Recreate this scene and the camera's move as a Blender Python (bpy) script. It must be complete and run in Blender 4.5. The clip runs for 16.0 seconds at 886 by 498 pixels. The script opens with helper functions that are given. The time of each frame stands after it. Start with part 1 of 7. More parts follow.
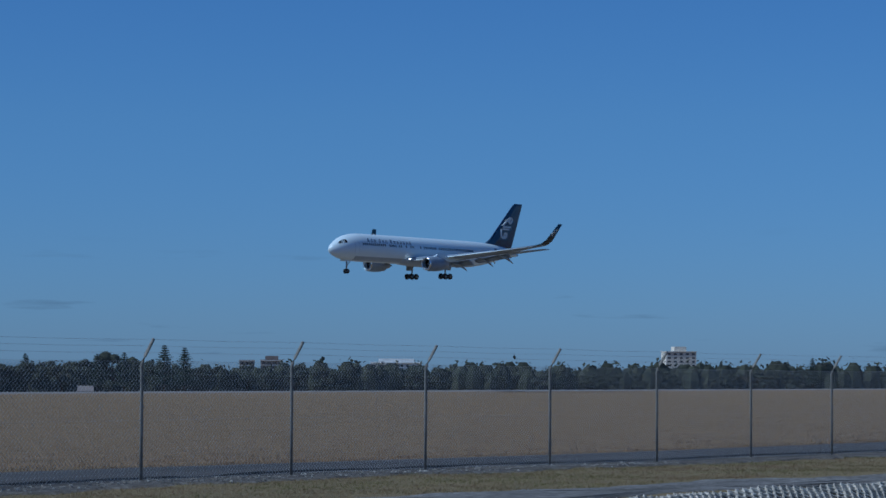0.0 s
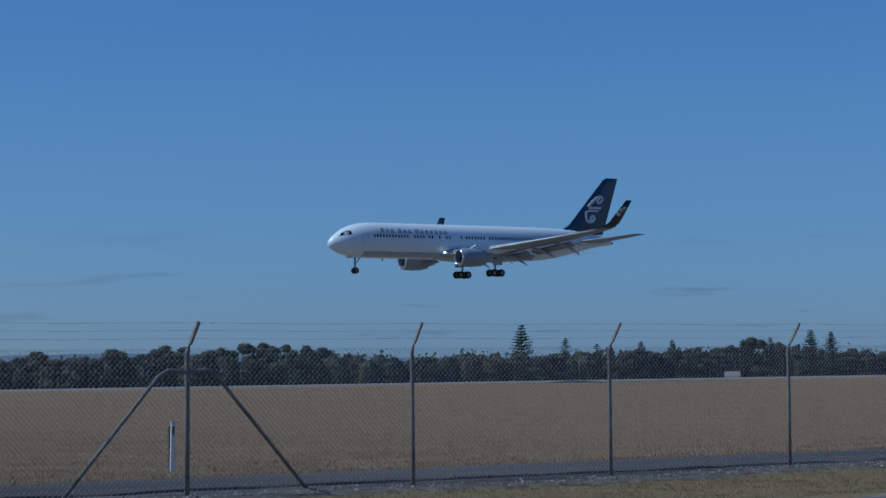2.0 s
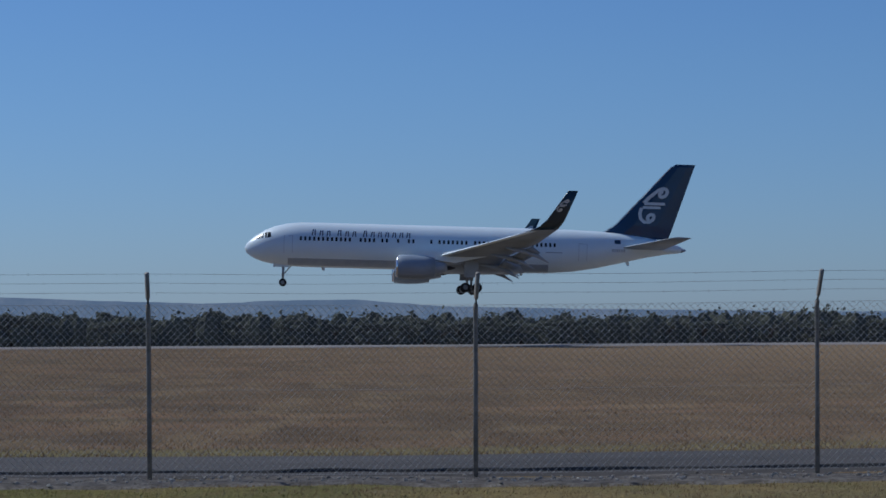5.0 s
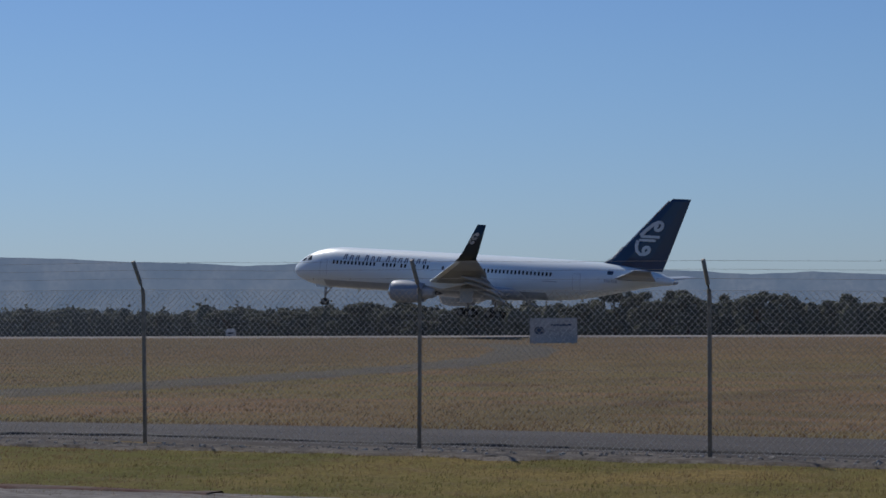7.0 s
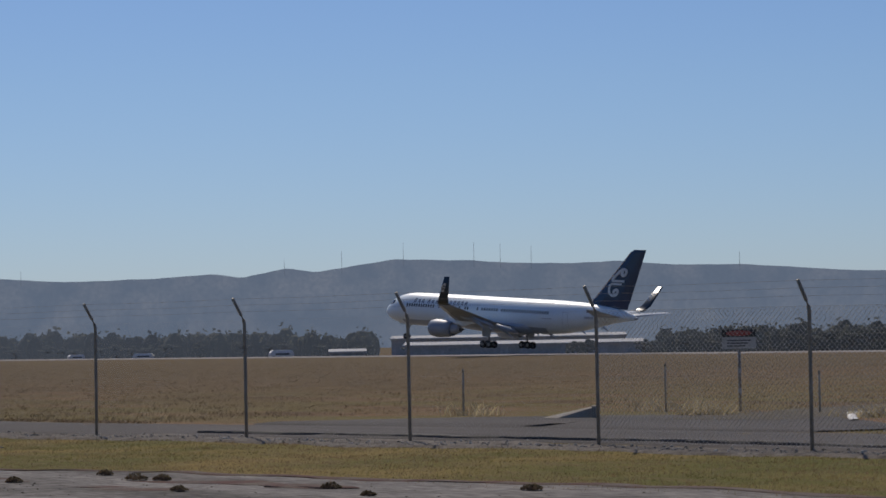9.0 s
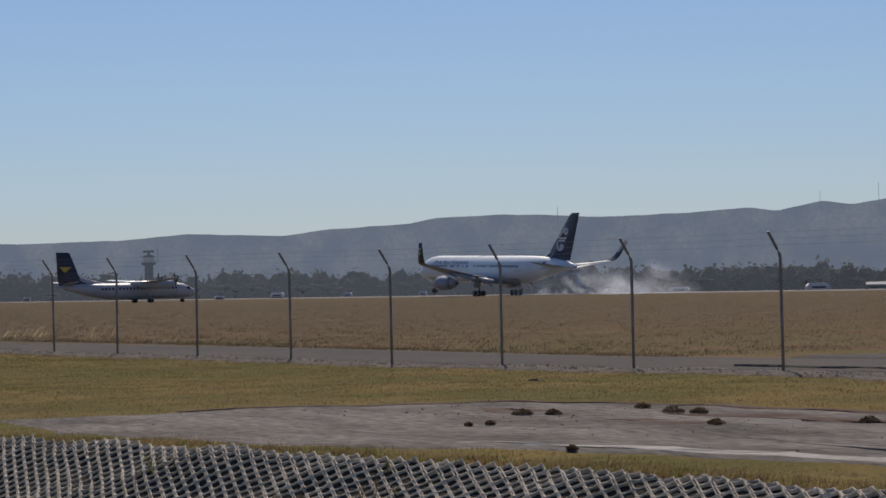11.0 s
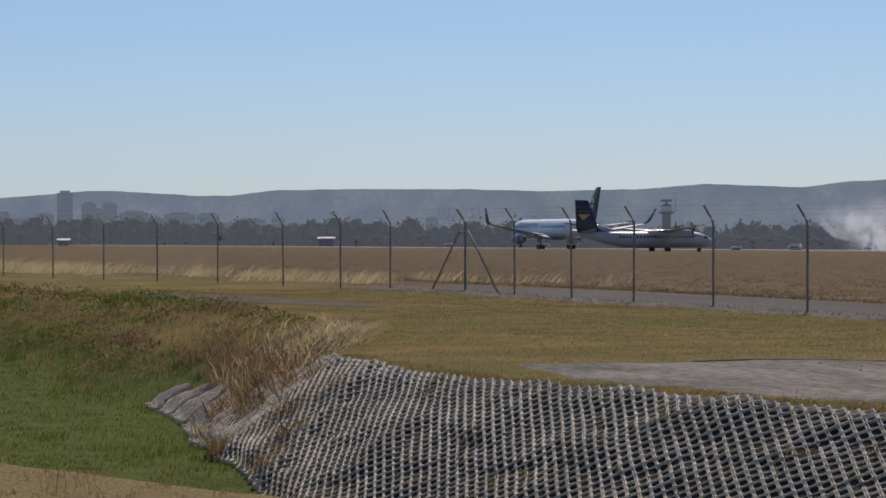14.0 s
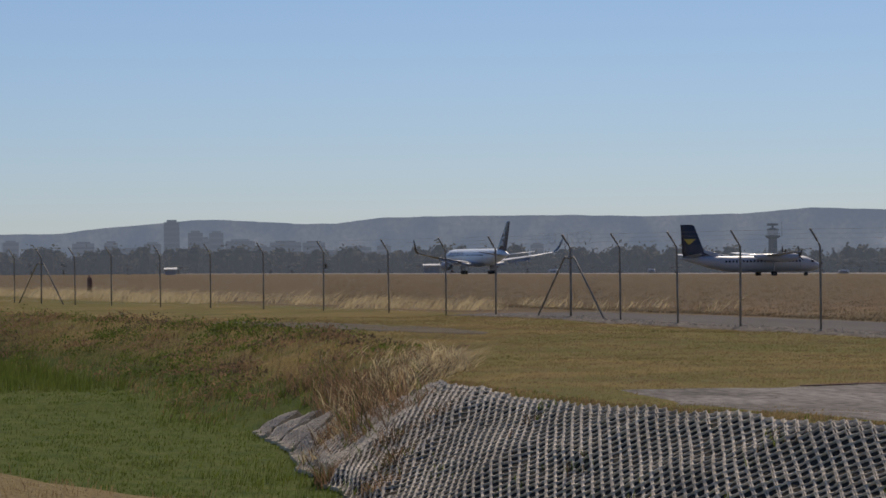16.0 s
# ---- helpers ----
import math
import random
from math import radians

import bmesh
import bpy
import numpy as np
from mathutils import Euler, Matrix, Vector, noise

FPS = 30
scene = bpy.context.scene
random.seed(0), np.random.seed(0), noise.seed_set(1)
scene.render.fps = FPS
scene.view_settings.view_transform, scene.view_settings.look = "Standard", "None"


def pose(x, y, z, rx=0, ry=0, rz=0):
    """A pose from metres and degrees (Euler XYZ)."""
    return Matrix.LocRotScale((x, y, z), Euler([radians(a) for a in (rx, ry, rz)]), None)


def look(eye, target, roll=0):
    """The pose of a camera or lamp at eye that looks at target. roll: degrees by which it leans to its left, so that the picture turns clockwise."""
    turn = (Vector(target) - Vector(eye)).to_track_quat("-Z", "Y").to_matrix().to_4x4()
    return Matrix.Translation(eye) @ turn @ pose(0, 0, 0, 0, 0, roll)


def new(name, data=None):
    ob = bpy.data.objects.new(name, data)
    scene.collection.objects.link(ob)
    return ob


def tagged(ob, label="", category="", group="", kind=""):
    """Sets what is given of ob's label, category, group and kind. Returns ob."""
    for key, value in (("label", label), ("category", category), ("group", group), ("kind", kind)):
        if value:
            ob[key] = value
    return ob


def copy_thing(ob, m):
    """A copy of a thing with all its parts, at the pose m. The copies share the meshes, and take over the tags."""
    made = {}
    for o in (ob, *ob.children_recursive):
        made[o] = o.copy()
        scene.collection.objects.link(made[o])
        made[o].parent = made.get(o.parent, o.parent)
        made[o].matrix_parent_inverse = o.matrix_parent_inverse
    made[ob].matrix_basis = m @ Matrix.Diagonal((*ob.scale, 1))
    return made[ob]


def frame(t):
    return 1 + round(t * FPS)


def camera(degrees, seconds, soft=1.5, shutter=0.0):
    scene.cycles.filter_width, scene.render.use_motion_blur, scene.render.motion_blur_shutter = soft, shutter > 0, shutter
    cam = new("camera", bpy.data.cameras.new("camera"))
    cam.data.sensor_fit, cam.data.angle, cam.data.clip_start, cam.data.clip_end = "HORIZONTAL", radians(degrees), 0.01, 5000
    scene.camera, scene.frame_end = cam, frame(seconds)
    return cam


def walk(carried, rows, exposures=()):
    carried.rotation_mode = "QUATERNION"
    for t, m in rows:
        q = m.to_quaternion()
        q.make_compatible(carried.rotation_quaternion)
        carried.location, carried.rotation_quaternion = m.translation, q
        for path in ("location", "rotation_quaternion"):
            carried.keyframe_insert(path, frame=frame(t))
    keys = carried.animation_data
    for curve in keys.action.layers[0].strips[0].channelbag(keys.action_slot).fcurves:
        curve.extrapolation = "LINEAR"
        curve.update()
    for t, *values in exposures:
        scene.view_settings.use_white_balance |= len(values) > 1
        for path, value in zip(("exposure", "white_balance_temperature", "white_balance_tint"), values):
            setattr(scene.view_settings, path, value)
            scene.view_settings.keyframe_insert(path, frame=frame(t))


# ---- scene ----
# ------------------------------------------------------------------ camera
cam = camera(19.9, 16.0, soft=1.6)
EYE = (0.0, 0.0, 1.6)
# seconds, yaw to the left of the fence's normal, pitch, roll
TURNS = [
    (0.0, -52.673, 2.835, 0.255), (0.5, -49.395, 2.917, 0.392), (1.0, -45.985, 2.678, 0.102),
    (1.5, -42.692, 2.739, -0.048), (2.0, -38.141, 2.544, -0.582), (2.5, -33.386, 2.691, -1.164),
    (2.8, -29.90, 2.675, -1.207), (3.0, -28.54, 2.51, -1.26), (3.2, -27.37, 2.38, -1.26),
    (5.3, -0.79, 1.69, -0.23), (5.5, 1.844, 1.889, -0.23), (6.0, 10.19, 1.839, -0.225),
    (6.2, 12.843, 1.821, -0.106), (6.5, 15.943, 1.594, -0.113), (7.0, 22.291, 1.404, -0.375),
    (7.5, 28.954, 1.836, -0.252), (8.0, 34.939, 2.232, -1.362), (8.2, 36.59, 2.27, -1.42),
    (10.3, 50.68, 0.77, -1.0), (10.5, 51.582, 0.649, -1.183), (11.0, 54.819, 0.701, -1.363),
    (11.5, 58.252, 0.449, -1.48), (12.0, 59.572, 0.664, -0.979), (12.5, 60.939, 0.509, -0.942),
    (13.0, 63.294, -0.203, -1.43), (13.5, 65.05, -0.083, -0.957), (14.0, 66.529, -0.284, -0.174),
    (14.5, 67.652, -0.007, -0.132), (15.0, 67.967, 0.322, 0.165), (15.5, 68.429, 0.521, 0.614),
    (16.0, 68.912, 0.332, -0.652),
]


def camera_pose(yaw, pitch, roll):
    m = pose(*EYE, 90 + pitch, 0, yaw)
    return m @ pose(0, 0, 0, 0, 0, roll)


walk(cam, [(t, camera_pose(a, b, c)) for t, a, b, c in TURNS],
     exposures=[(0.0, -0.55, 4900, 0), (3.2, -0.36, 5430, 4), (5.5, -0.30, 5950, 8), (7.5, -0.24, 6750, 11), (8.2, -0.24, 6950, 12), (11.0, -0.12, 7750, 14), (13.2, -0.07, 7800, 14), (14.0, 0.11, 7800, 14), (14.6, 0.09, 7820, 14), (15.1, 0.07, 7840, 14), (16.0, -0.03, 7850, 14)])

# ------------------------------------------------------------------ world and sun
SUN_AZ, SUN_EL = 56.0, 46.5        # degrees to the left of +y, and above the horizon
world = bpy.data.worlds.new("world")
scene.world = world
world.use_nodes = True


def sky_world():
    nt = world.node_tree
    nt.nodes.clear()
    out = nt.nodes.new("ShaderNodeOutputWorld")
    bg = nt.nodes.new("ShaderNodeBackground")
    sky = nt.nodes.new("ShaderNodeTexSky")
    sky.sky_type = "NISHITA"
    sky.sun_disc = False
    sky.sun_elevation = radians(SUN_EL)
    sky.sun_rotation = radians(-SUN_AZ)
    sky.altitude = 0
    sky.air_density, sky.dust_density, sky.ozone_density = 1.0, 0.2, 4.0
    bg.inputs["Strength"].default_value = 0.07
    # thin grey streaks of cloud low over the sea
    tc = nt.nodes.new("ShaderNodeTexCoord")
    mp = nt.nodes.new("ShaderNodeMapping")
    mp.inputs["Scale"].default_value = (9.0, 9.0, 95.0)
    noise_t = nt.nodes.new("ShaderNodeTexNoise")
    noise_t.inputs["Scale"].default_value = 1.6
    noise_t.inputs["Detail"].default_value = 5.0
    ramp = nt.nodes.new("ShaderNodeMapRange")
    ramp.inputs["From Min"].default_value, ramp.inputs["From Max"].default_value = 0.62, 0.76
    ramp.inputs["To Max"].default_value = 0.6
    sep = nt.nodes.new("ShaderNodeSeparateXYZ")
    band = nt.nodes.new("ShaderNodeMapRange")
    band.inputs["From Min"].default_value, band.inputs["From Max"].default_value = 0.06, 0.03
    side = nt.nodes.new("ShaderNodeMapRange")
    side.inputs["From Min"].default_value, side.inputs["From Max"].default_value = 0.35, 0.6
    mul, mul2 = nt.nodes.new("ShaderNodeMath"), nt.nodes.new("ShaderNodeMath")
    mul.operation = mul2.operation = "MULTIPLY"
    mix = nt.nodes.new("ShaderNodeMix")
    mix.data_type = "RGBA"
    mix.inputs[7].default_value = (1.5, 2.1, 3.0, 1)
    L = nt.links.new
    L(tc.outputs["Generated"], mp.inputs["Vector"])
    L(mp.outputs["Vector"], noise_t.inputs["Vector"])
    L(noise_t.outputs[0], ramp.inputs["Value"])
    L(tc.outputs["Generated"], sep.inputs[0])
    L(sep.outputs["Z"], band.inputs["Value"])
    L(sep.outputs["X"], side.inputs["Value"])
    L(ramp.outputs[0], mul.inputs[0])
    L(band.outputs[0], mul.inputs[1])
    L(mul.outputs[0], mul2.inputs[0])
    L(side.outputs[0], mul2.inputs[1])
    L(mul2.outputs[0], mix.inputs[0])
    tint = nt.nodes.new("ShaderNodeMix")
    tint.data_type, tint.blend_type = "RGBA", "MULTIPLY"
    tint.inputs[0].default_value = 1.0
    tint.inputs[7].default_value = (0.69, 0.885, 1.245, 1)
    L(sky.outputs[0], tint.inputs[6])
    low = nt.nodes.new("ShaderNodeMapRange")
    low.inputs["From Min"].default_value, low.inputs["From Max"].default_value = 0.10, 0.0
    haze = nt.nodes.new("ShaderNodeMix")
    haze.data_type, haze.blend_type = "RGBA", "MULTIPLY"
    haze.inputs[7].default_value = (0.93, 0.95, 1.06, 1)
    L(sep.outputs["Z"], low.inputs["Value"])
    L(low.outputs[0], haze.inputs[0])
    L(tint.outputs[2], haze.inputs[6])
    sea = nt.nodes.new("ShaderNodeMix")
    sea.data_type, sea.blend_type = "RGBA", "MULTIPLY"
    sea.inputs[7].default_value = (0.87, 0.93, 1.01, 1)
    both = nt.nodes.new("ShaderNodeMath")
    both.operation = "MULTIPLY"
    L(low.outputs[0], both.inputs[0])
    L(side.outputs[0], both.inputs[1])
    L(both.outputs[0], sea.inputs[0])
    L(haze.outputs[2], sea.inputs[6])
    L(sea.outputs[2], mix.inputs[6])
    L(mix.outputs[2], bg.inputs["Color"])
    L(bg.outputs[0], out.inputs["Surface"])


sky_world()
sun = new("sun", bpy.data.lights.new("sun", "SUN"))
sun.data.energy, sun.data.angle, sun.data.color = 3.8, radians(0.55), (1.0, 0.962, 0.905)
sa, se = radians(SUN_AZ), radians(SUN_EL)
SUN_DIR = Vector((-math.sin(sa) * math.cos(se), math.cos(sa) * math.cos(se), math.sin(se)))
sun.matrix_world = look(SUN_DIR * 100, (0, 0, 0))


# ------------------------------------------------------------------ materials
def material(name, c1, c2=None, scale=4.0, rough=0.7, metal=0.0, bump=0.0, stretch=(1, 1, 1), fine=None, island=0.0, coat=0.0, spread=(0.35, 0.65), thin=0.0, grain=1.0, spec=0.5, soft_rough=0.0):
    """Two tones mixed by coarse noise, a finer grain over it, and relief."""
    m = bpy.data.materials.new(name)
    m.use_nodes = True
    nt = m.node_tree
    L = nt.links.new
    bsdf = nt.nodes["Principled BSDF"]
    bsdf.inputs["Roughness"].default_value = rough
    bsdf.inputs["Metallic"].default_value = metal
    bsdf.inputs["Coat Weight"].default_value = coat
    bsdf.inputs["Specular IOR Level"].default_value = spec
    bsdf.inputs["Diffuse Roughness"].default_value = soft_rough
    c2 = c2 or tuple(v * 0.8 for v in c1)
    geo = nt.nodes.new("ShaderNodeTexCoord")
    mp = nt.nodes.new("ShaderNodeMapping")
    mp.inputs["Scale"].default_value = stretch
    L(geo.outputs["Object"], mp.inputs["Vector"])
    n1, n2 = nt.nodes.new("ShaderNodeTexNoise"), nt.nodes.new("ShaderNodeTexNoise")
    n1.inputs["Scale"].default_value, n1.inputs["Detail"].default_value = scale, 4
    n2.inputs["Scale"].default_value, n2.inputs["Detail"].default_value = fine or scale * 9, 3
    L(mp.outputs[0], n1.inputs["Vector"])
    L(mp.outputs[0], n2.inputs["Vector"])
    r1 = nt.nodes.new("ShaderNodeMapRange")
    r1.inputs["From Min"].default_value, r1.inputs["From Max"].default_value = spread
    L(n1.outputs[0], r1.inputs["Value"])
    mix = nt.nodes.new("ShaderNodeMix")
    mix.data_type = "RGBA"
    mix.inputs[6].default_value, mix.inputs[7].default_value = (*c1, 1), (*c2, 1)
    L(r1.outputs[0], mix.inputs[0])
    r2 = nt.nodes.new("ShaderNodeMapRange")
    r2.inputs["From Min"].default_value, r2.inputs["From Max"].default_value = 0.3, 0.7
    r2.inputs["To Min"].default_value, r2.inputs["To Max"].default_value = 1 - 0.18 * grain, 1 + 0.15 * grain
    L(n2.outputs[0], r2.inputs["Value"])
    mul = nt.nodes.new("ShaderNodeMix")
    mul.data_type, mul.blend_type = "RGBA", "MULTIPLY"
    mul.inputs[0].default_value = 1.0
    L(mix.outputs[2], mul.inputs[6])
    L(r2.outputs[0], mul.inputs[7])
    col = mul.outputs[2]
    if island:
        g = nt.nodes.new("ShaderNodeNewGeometry")
        oi = nt.nodes.new("ShaderNodeObjectInfo")
        add = nt.nodes.new("ShaderNodeMath")
        add.operation = "ADD"
        fr = nt.nodes.new("ShaderNodeMath")
        fr.operation = "FRACT"
        L(g.outputs["Random Per Island"], add.inputs[0])
        L(oi.outputs["Random"], add.inputs[1])
        L(add.outputs[0], fr.inputs[0])
        r3 = nt.nodes.new("ShaderNodeMapRange")
        r3.inputs["To Min"].default_value, r3.inputs["To Max"].default_value = 1 - island, 1 + island
        L(fr.outputs[0], r3.inputs["Value"])
        m3 = nt.nodes.new("ShaderNodeMix")
        m3.data_type, m3.blend_type = "RGBA", "MULTIPLY"
        m3.inputs[0].default_value = 1.0
        L(col, m3.inputs[6])
        L(r3.outputs[0], m3.inputs[7])
        col = m3.outputs[2]
    L(col, bsdf.inputs["Base Color"])
    if bump:
        b = nt.nodes.new("ShaderNodeBump")
        b.inputs["Strength"].default_value = bump
        b.inputs["Distance"].default_value = 0.02
        L(n2.outputs[0], b.inputs["Height"])
        L(b.outputs[0], bsdf.inputs["Normal"])
    if thin:
        bsdf.inputs["Specular IOR Level"].default_value = 0.15
        tl = nt.nodes.new("ShaderNodeBsdfTranslucent")
        L(col, tl.inputs["Color"])
        mx = nt.nodes.new("ShaderNodeMixShader")
        mx.inputs[0].default_value = thin
        L(bsdf.outputs[0], mx.inputs[1])
        L(tl.outputs[0], mx.inputs[2])
        L(mx.outputs[0], nt.nodes["Material Output"].inputs["Surface"])
    return m


def ground_material():
    """Dry pasture: tawny field, mown yellow-green verge, green drain bed, by place; streaks along the fence."""
    m = bpy.data.materials.new("ground_grass")
    m.use_nodes = True
    nt = m.node_tree
    L = nt.links.new
    bsdf = nt.nodes["Principled BSDF"]
    bsdf.inputs["Roughness"].default_value = 0.95
    bsdf.inputs["Specular IOR Level"].default_value = 0.05
    bsdf.inputs["Diffuse Roughness"].default_value = 0.3
    pos = nt.nodes.new("ShaderNodeNewGeometry").outputs["Position"]
    sep = nt.nodes.new("ShaderNodeSeparateXYZ")
    L(pos, sep.inputs[0])

    def tex(scale, detail, stretch):
        mp = nt.nodes.new("ShaderNodeMapping")
        mp.inputs["Scale"].default_value = stretch
        L(pos, mp.inputs["Vector"])
        n = nt.nodes.new("ShaderNodeTexNoise")
        n.inputs["Scale"].default_value, n.inputs["Detail"].default_value = scale, detail
        L(mp.outputs[0], n.inputs["Vector"])
        return n.outputs[0]

    def ranged(v, a, b, lo=0.0, hi=1.0):
        r = nt.nodes.new("ShaderNodeMapRange")
        r.inputs["From Min"].default_value, r.inputs["From Max"].default_value = a, b
        r.inputs["To Min"].default_value, r.inputs["To Max"].default_value = lo, hi
        L(v, r.inputs["Value"])
        return r.outputs[0]

    def mixed(fac, a, b):
        x = nt.nodes.new("ShaderNodeMix")
        x.data_type = "RGBA"
        L(fac, x.inputs[0])
        for slot, v in ((6, a), (7, b)):
            if isinstance(v, tuple):
                x.inputs[slot].default_value = (*v, 1)
            else:
                L(v, x.inputs[slot])
        return x.outputs[2]

    def times(a, b):
        x = nt.nodes.new("ShaderNodeMath")
        x.operation = "MULTIPLY"
        L(a, x.inputs[0])
        L(b, x.inputs[1])
        return x.outputs[0]

    big = tex(0.05, 4, (0.45, 1.0, 1))
    mid = tex(0.35, 5, (0.35, 1.0, 1))
    fine = tex(3.0, 5, (0.6, 1.0, 1))
    grit = tex(22.0, 3, (1, 1, 1))
    field = mixed(ranged(big, 0.40, 0.60), (0.262, 0.156, 0.088), (0.220, 0.138, 0.076))
    field = mixed(ranged(mid, 0.42, 0.62), field, (0.135, 0.094, 0.050))
    field = mixed(ranged(fine, 0.5, 0.7, 0, 0.45), field, (0.25, 0.178, 0.092))
    band = tex(0.022, 6, (0.3, 1.0, 1))
    field = mixed(ranged(band, 0.48, 0.62, 0, 0.7), field, (0.122, 0.086, 0.047))
    tuft = tex(0.8, 6, (0.4, 0.09, 1))
    field = mixed(ranged(tuft, 0.49, 0.58, 0, 0.8), field, (0.118, 0.080, 0.045))
    straw = tex(1.6, 5, (0.5, 0.12, 1))
    field = mixed(ranged(straw, 0.53, 0.62, 0, 0.6), field, (0.27, 0.19, 0.10))
    patch = tex(1.1, 6, (0.5, 0.3, 1))
    wide = tex(0.22, 5, (0.5, 0.7, 1))
    lawn = mixed(ranged(patch, 0.38, 0.60), (0.255, 0.185, 0.066), (0.155, 0.135, 0.042))
    lawn = mixed(ranged(wide, 0.46, 0.60, 0, 0.55), lawn, (0.122, 0.130, 0.036))
    lawn = mixed(ranged(fine, 0.5, 0.68, 0, 0.7), lawn, (0.205, 0.150, 0.070))
    # a greener lane beside the road, at the side of the plain towards the touchdown end
    lane = times(times(ranged(sep.outputs["Y"], 30.3, 31.2), ranged(sep.outputs["Y"], 33.5, 32.0)), ranged(big, 0.4, 0.55))
    field = mixed(lane, field, (0.20, 0.168, 0.072))
    fresh = times(times(ranged(sep.outputs["X"], -70.0, -40.0), ranged(sep.outputs["X"], -6.0, -20.0)), times(ranged(sep.outputs["Y"], 190.0, 60.0), ranged(mid, 0.40, 0.58)))
    field = mixed(fresh, field, (0.190, 0.152, 0.060))
    east = times(ranged(sep.outputs["X"], -2.0, 12.0), ranged(fine, 0.2, 0.6, 0.65, 1.0))
    lawn = mixed(east, lawn, (0.215, 0.165, 0.095))
    dry = times(ranged(sep.outputs["X"], -5.0, 45.0), ranged(fine, 0.25, 0.6, 0.7, 1.0))
    field = mixed(dry, field, (0.255, 0.175, 0.099))
    west = times(ranged(sep.outputs["X"], -30.0, -90.0), ranged(mid, 0.3, 0.6, 0.5, 0.9))
    field = mixed(west, field, (0.150, 0.113, 0.064))
    base = mixed(ranged(sep.outputs["Y"], 25.2, 26.5), lawn, field)
    low = times(ranged(sep.outputs["Z"], -0.25, -0.62), ranged(sep.outputs["Y"], 24, 20))
    green = mixed(ranged(fine, 0.35, 0.65), (0.066, 0.100, 0.020), (0.110, 0.130, 0.032))
    base = mixed(times(ranged(sep.outputs["Y"], 7.5, 6.0), ranged(sep.outputs["Z"], -0.5, -0.2)), base, (0.235, 0.180, 0.088))
    base = mixed(low, base, green)
    grain = nt.nodes.new("ShaderNodeMix")
    grain.data_type, grain.blend_type = "RGBA", "MULTIPLY"
    grain.inputs[0].default_value = 1.0
    L(base, grain.inputs[6])
    L(ranged(grit, 0.3, 0.7, 0.72, 1.25), grain.inputs[7])
    L(grain.outputs[2], bsdf.inputs["Base Color"])
    b = nt.nodes.new("ShaderNodeBump")
    b.inputs["Strength"].default_value, b.inputs["Distance"].default_value = 0.9, 0.06
    L(grit, b.inputs["Height"])
    L(b.outputs[0], bsdf.inputs["Normal"])
    return m


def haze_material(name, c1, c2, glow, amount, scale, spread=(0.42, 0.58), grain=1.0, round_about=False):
    """Far distance: bush and pasture with blue haze mixed in as emission, a plain backdrop."""
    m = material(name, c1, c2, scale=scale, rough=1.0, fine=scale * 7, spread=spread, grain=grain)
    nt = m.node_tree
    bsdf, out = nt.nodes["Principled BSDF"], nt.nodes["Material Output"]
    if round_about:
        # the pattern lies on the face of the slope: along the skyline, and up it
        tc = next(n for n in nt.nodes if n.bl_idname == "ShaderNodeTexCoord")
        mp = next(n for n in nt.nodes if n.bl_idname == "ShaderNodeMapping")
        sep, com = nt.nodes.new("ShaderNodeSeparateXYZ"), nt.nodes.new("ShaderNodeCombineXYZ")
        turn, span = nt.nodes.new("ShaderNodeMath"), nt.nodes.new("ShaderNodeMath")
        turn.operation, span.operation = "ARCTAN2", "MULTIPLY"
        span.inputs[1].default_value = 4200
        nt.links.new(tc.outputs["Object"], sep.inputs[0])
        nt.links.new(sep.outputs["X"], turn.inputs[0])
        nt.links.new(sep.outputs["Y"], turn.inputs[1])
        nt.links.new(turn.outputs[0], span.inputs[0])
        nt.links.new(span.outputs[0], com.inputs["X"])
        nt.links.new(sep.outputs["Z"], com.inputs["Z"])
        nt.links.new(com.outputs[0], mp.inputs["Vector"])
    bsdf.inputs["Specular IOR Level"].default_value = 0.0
    # the haze itself: one flat blue glow mixed over the lit surface
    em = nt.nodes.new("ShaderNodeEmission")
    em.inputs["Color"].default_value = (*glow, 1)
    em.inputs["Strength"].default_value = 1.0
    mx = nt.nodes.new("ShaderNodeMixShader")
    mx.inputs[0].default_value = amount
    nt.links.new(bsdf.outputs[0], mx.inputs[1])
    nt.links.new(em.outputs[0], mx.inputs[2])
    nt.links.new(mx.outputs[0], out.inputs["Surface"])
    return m


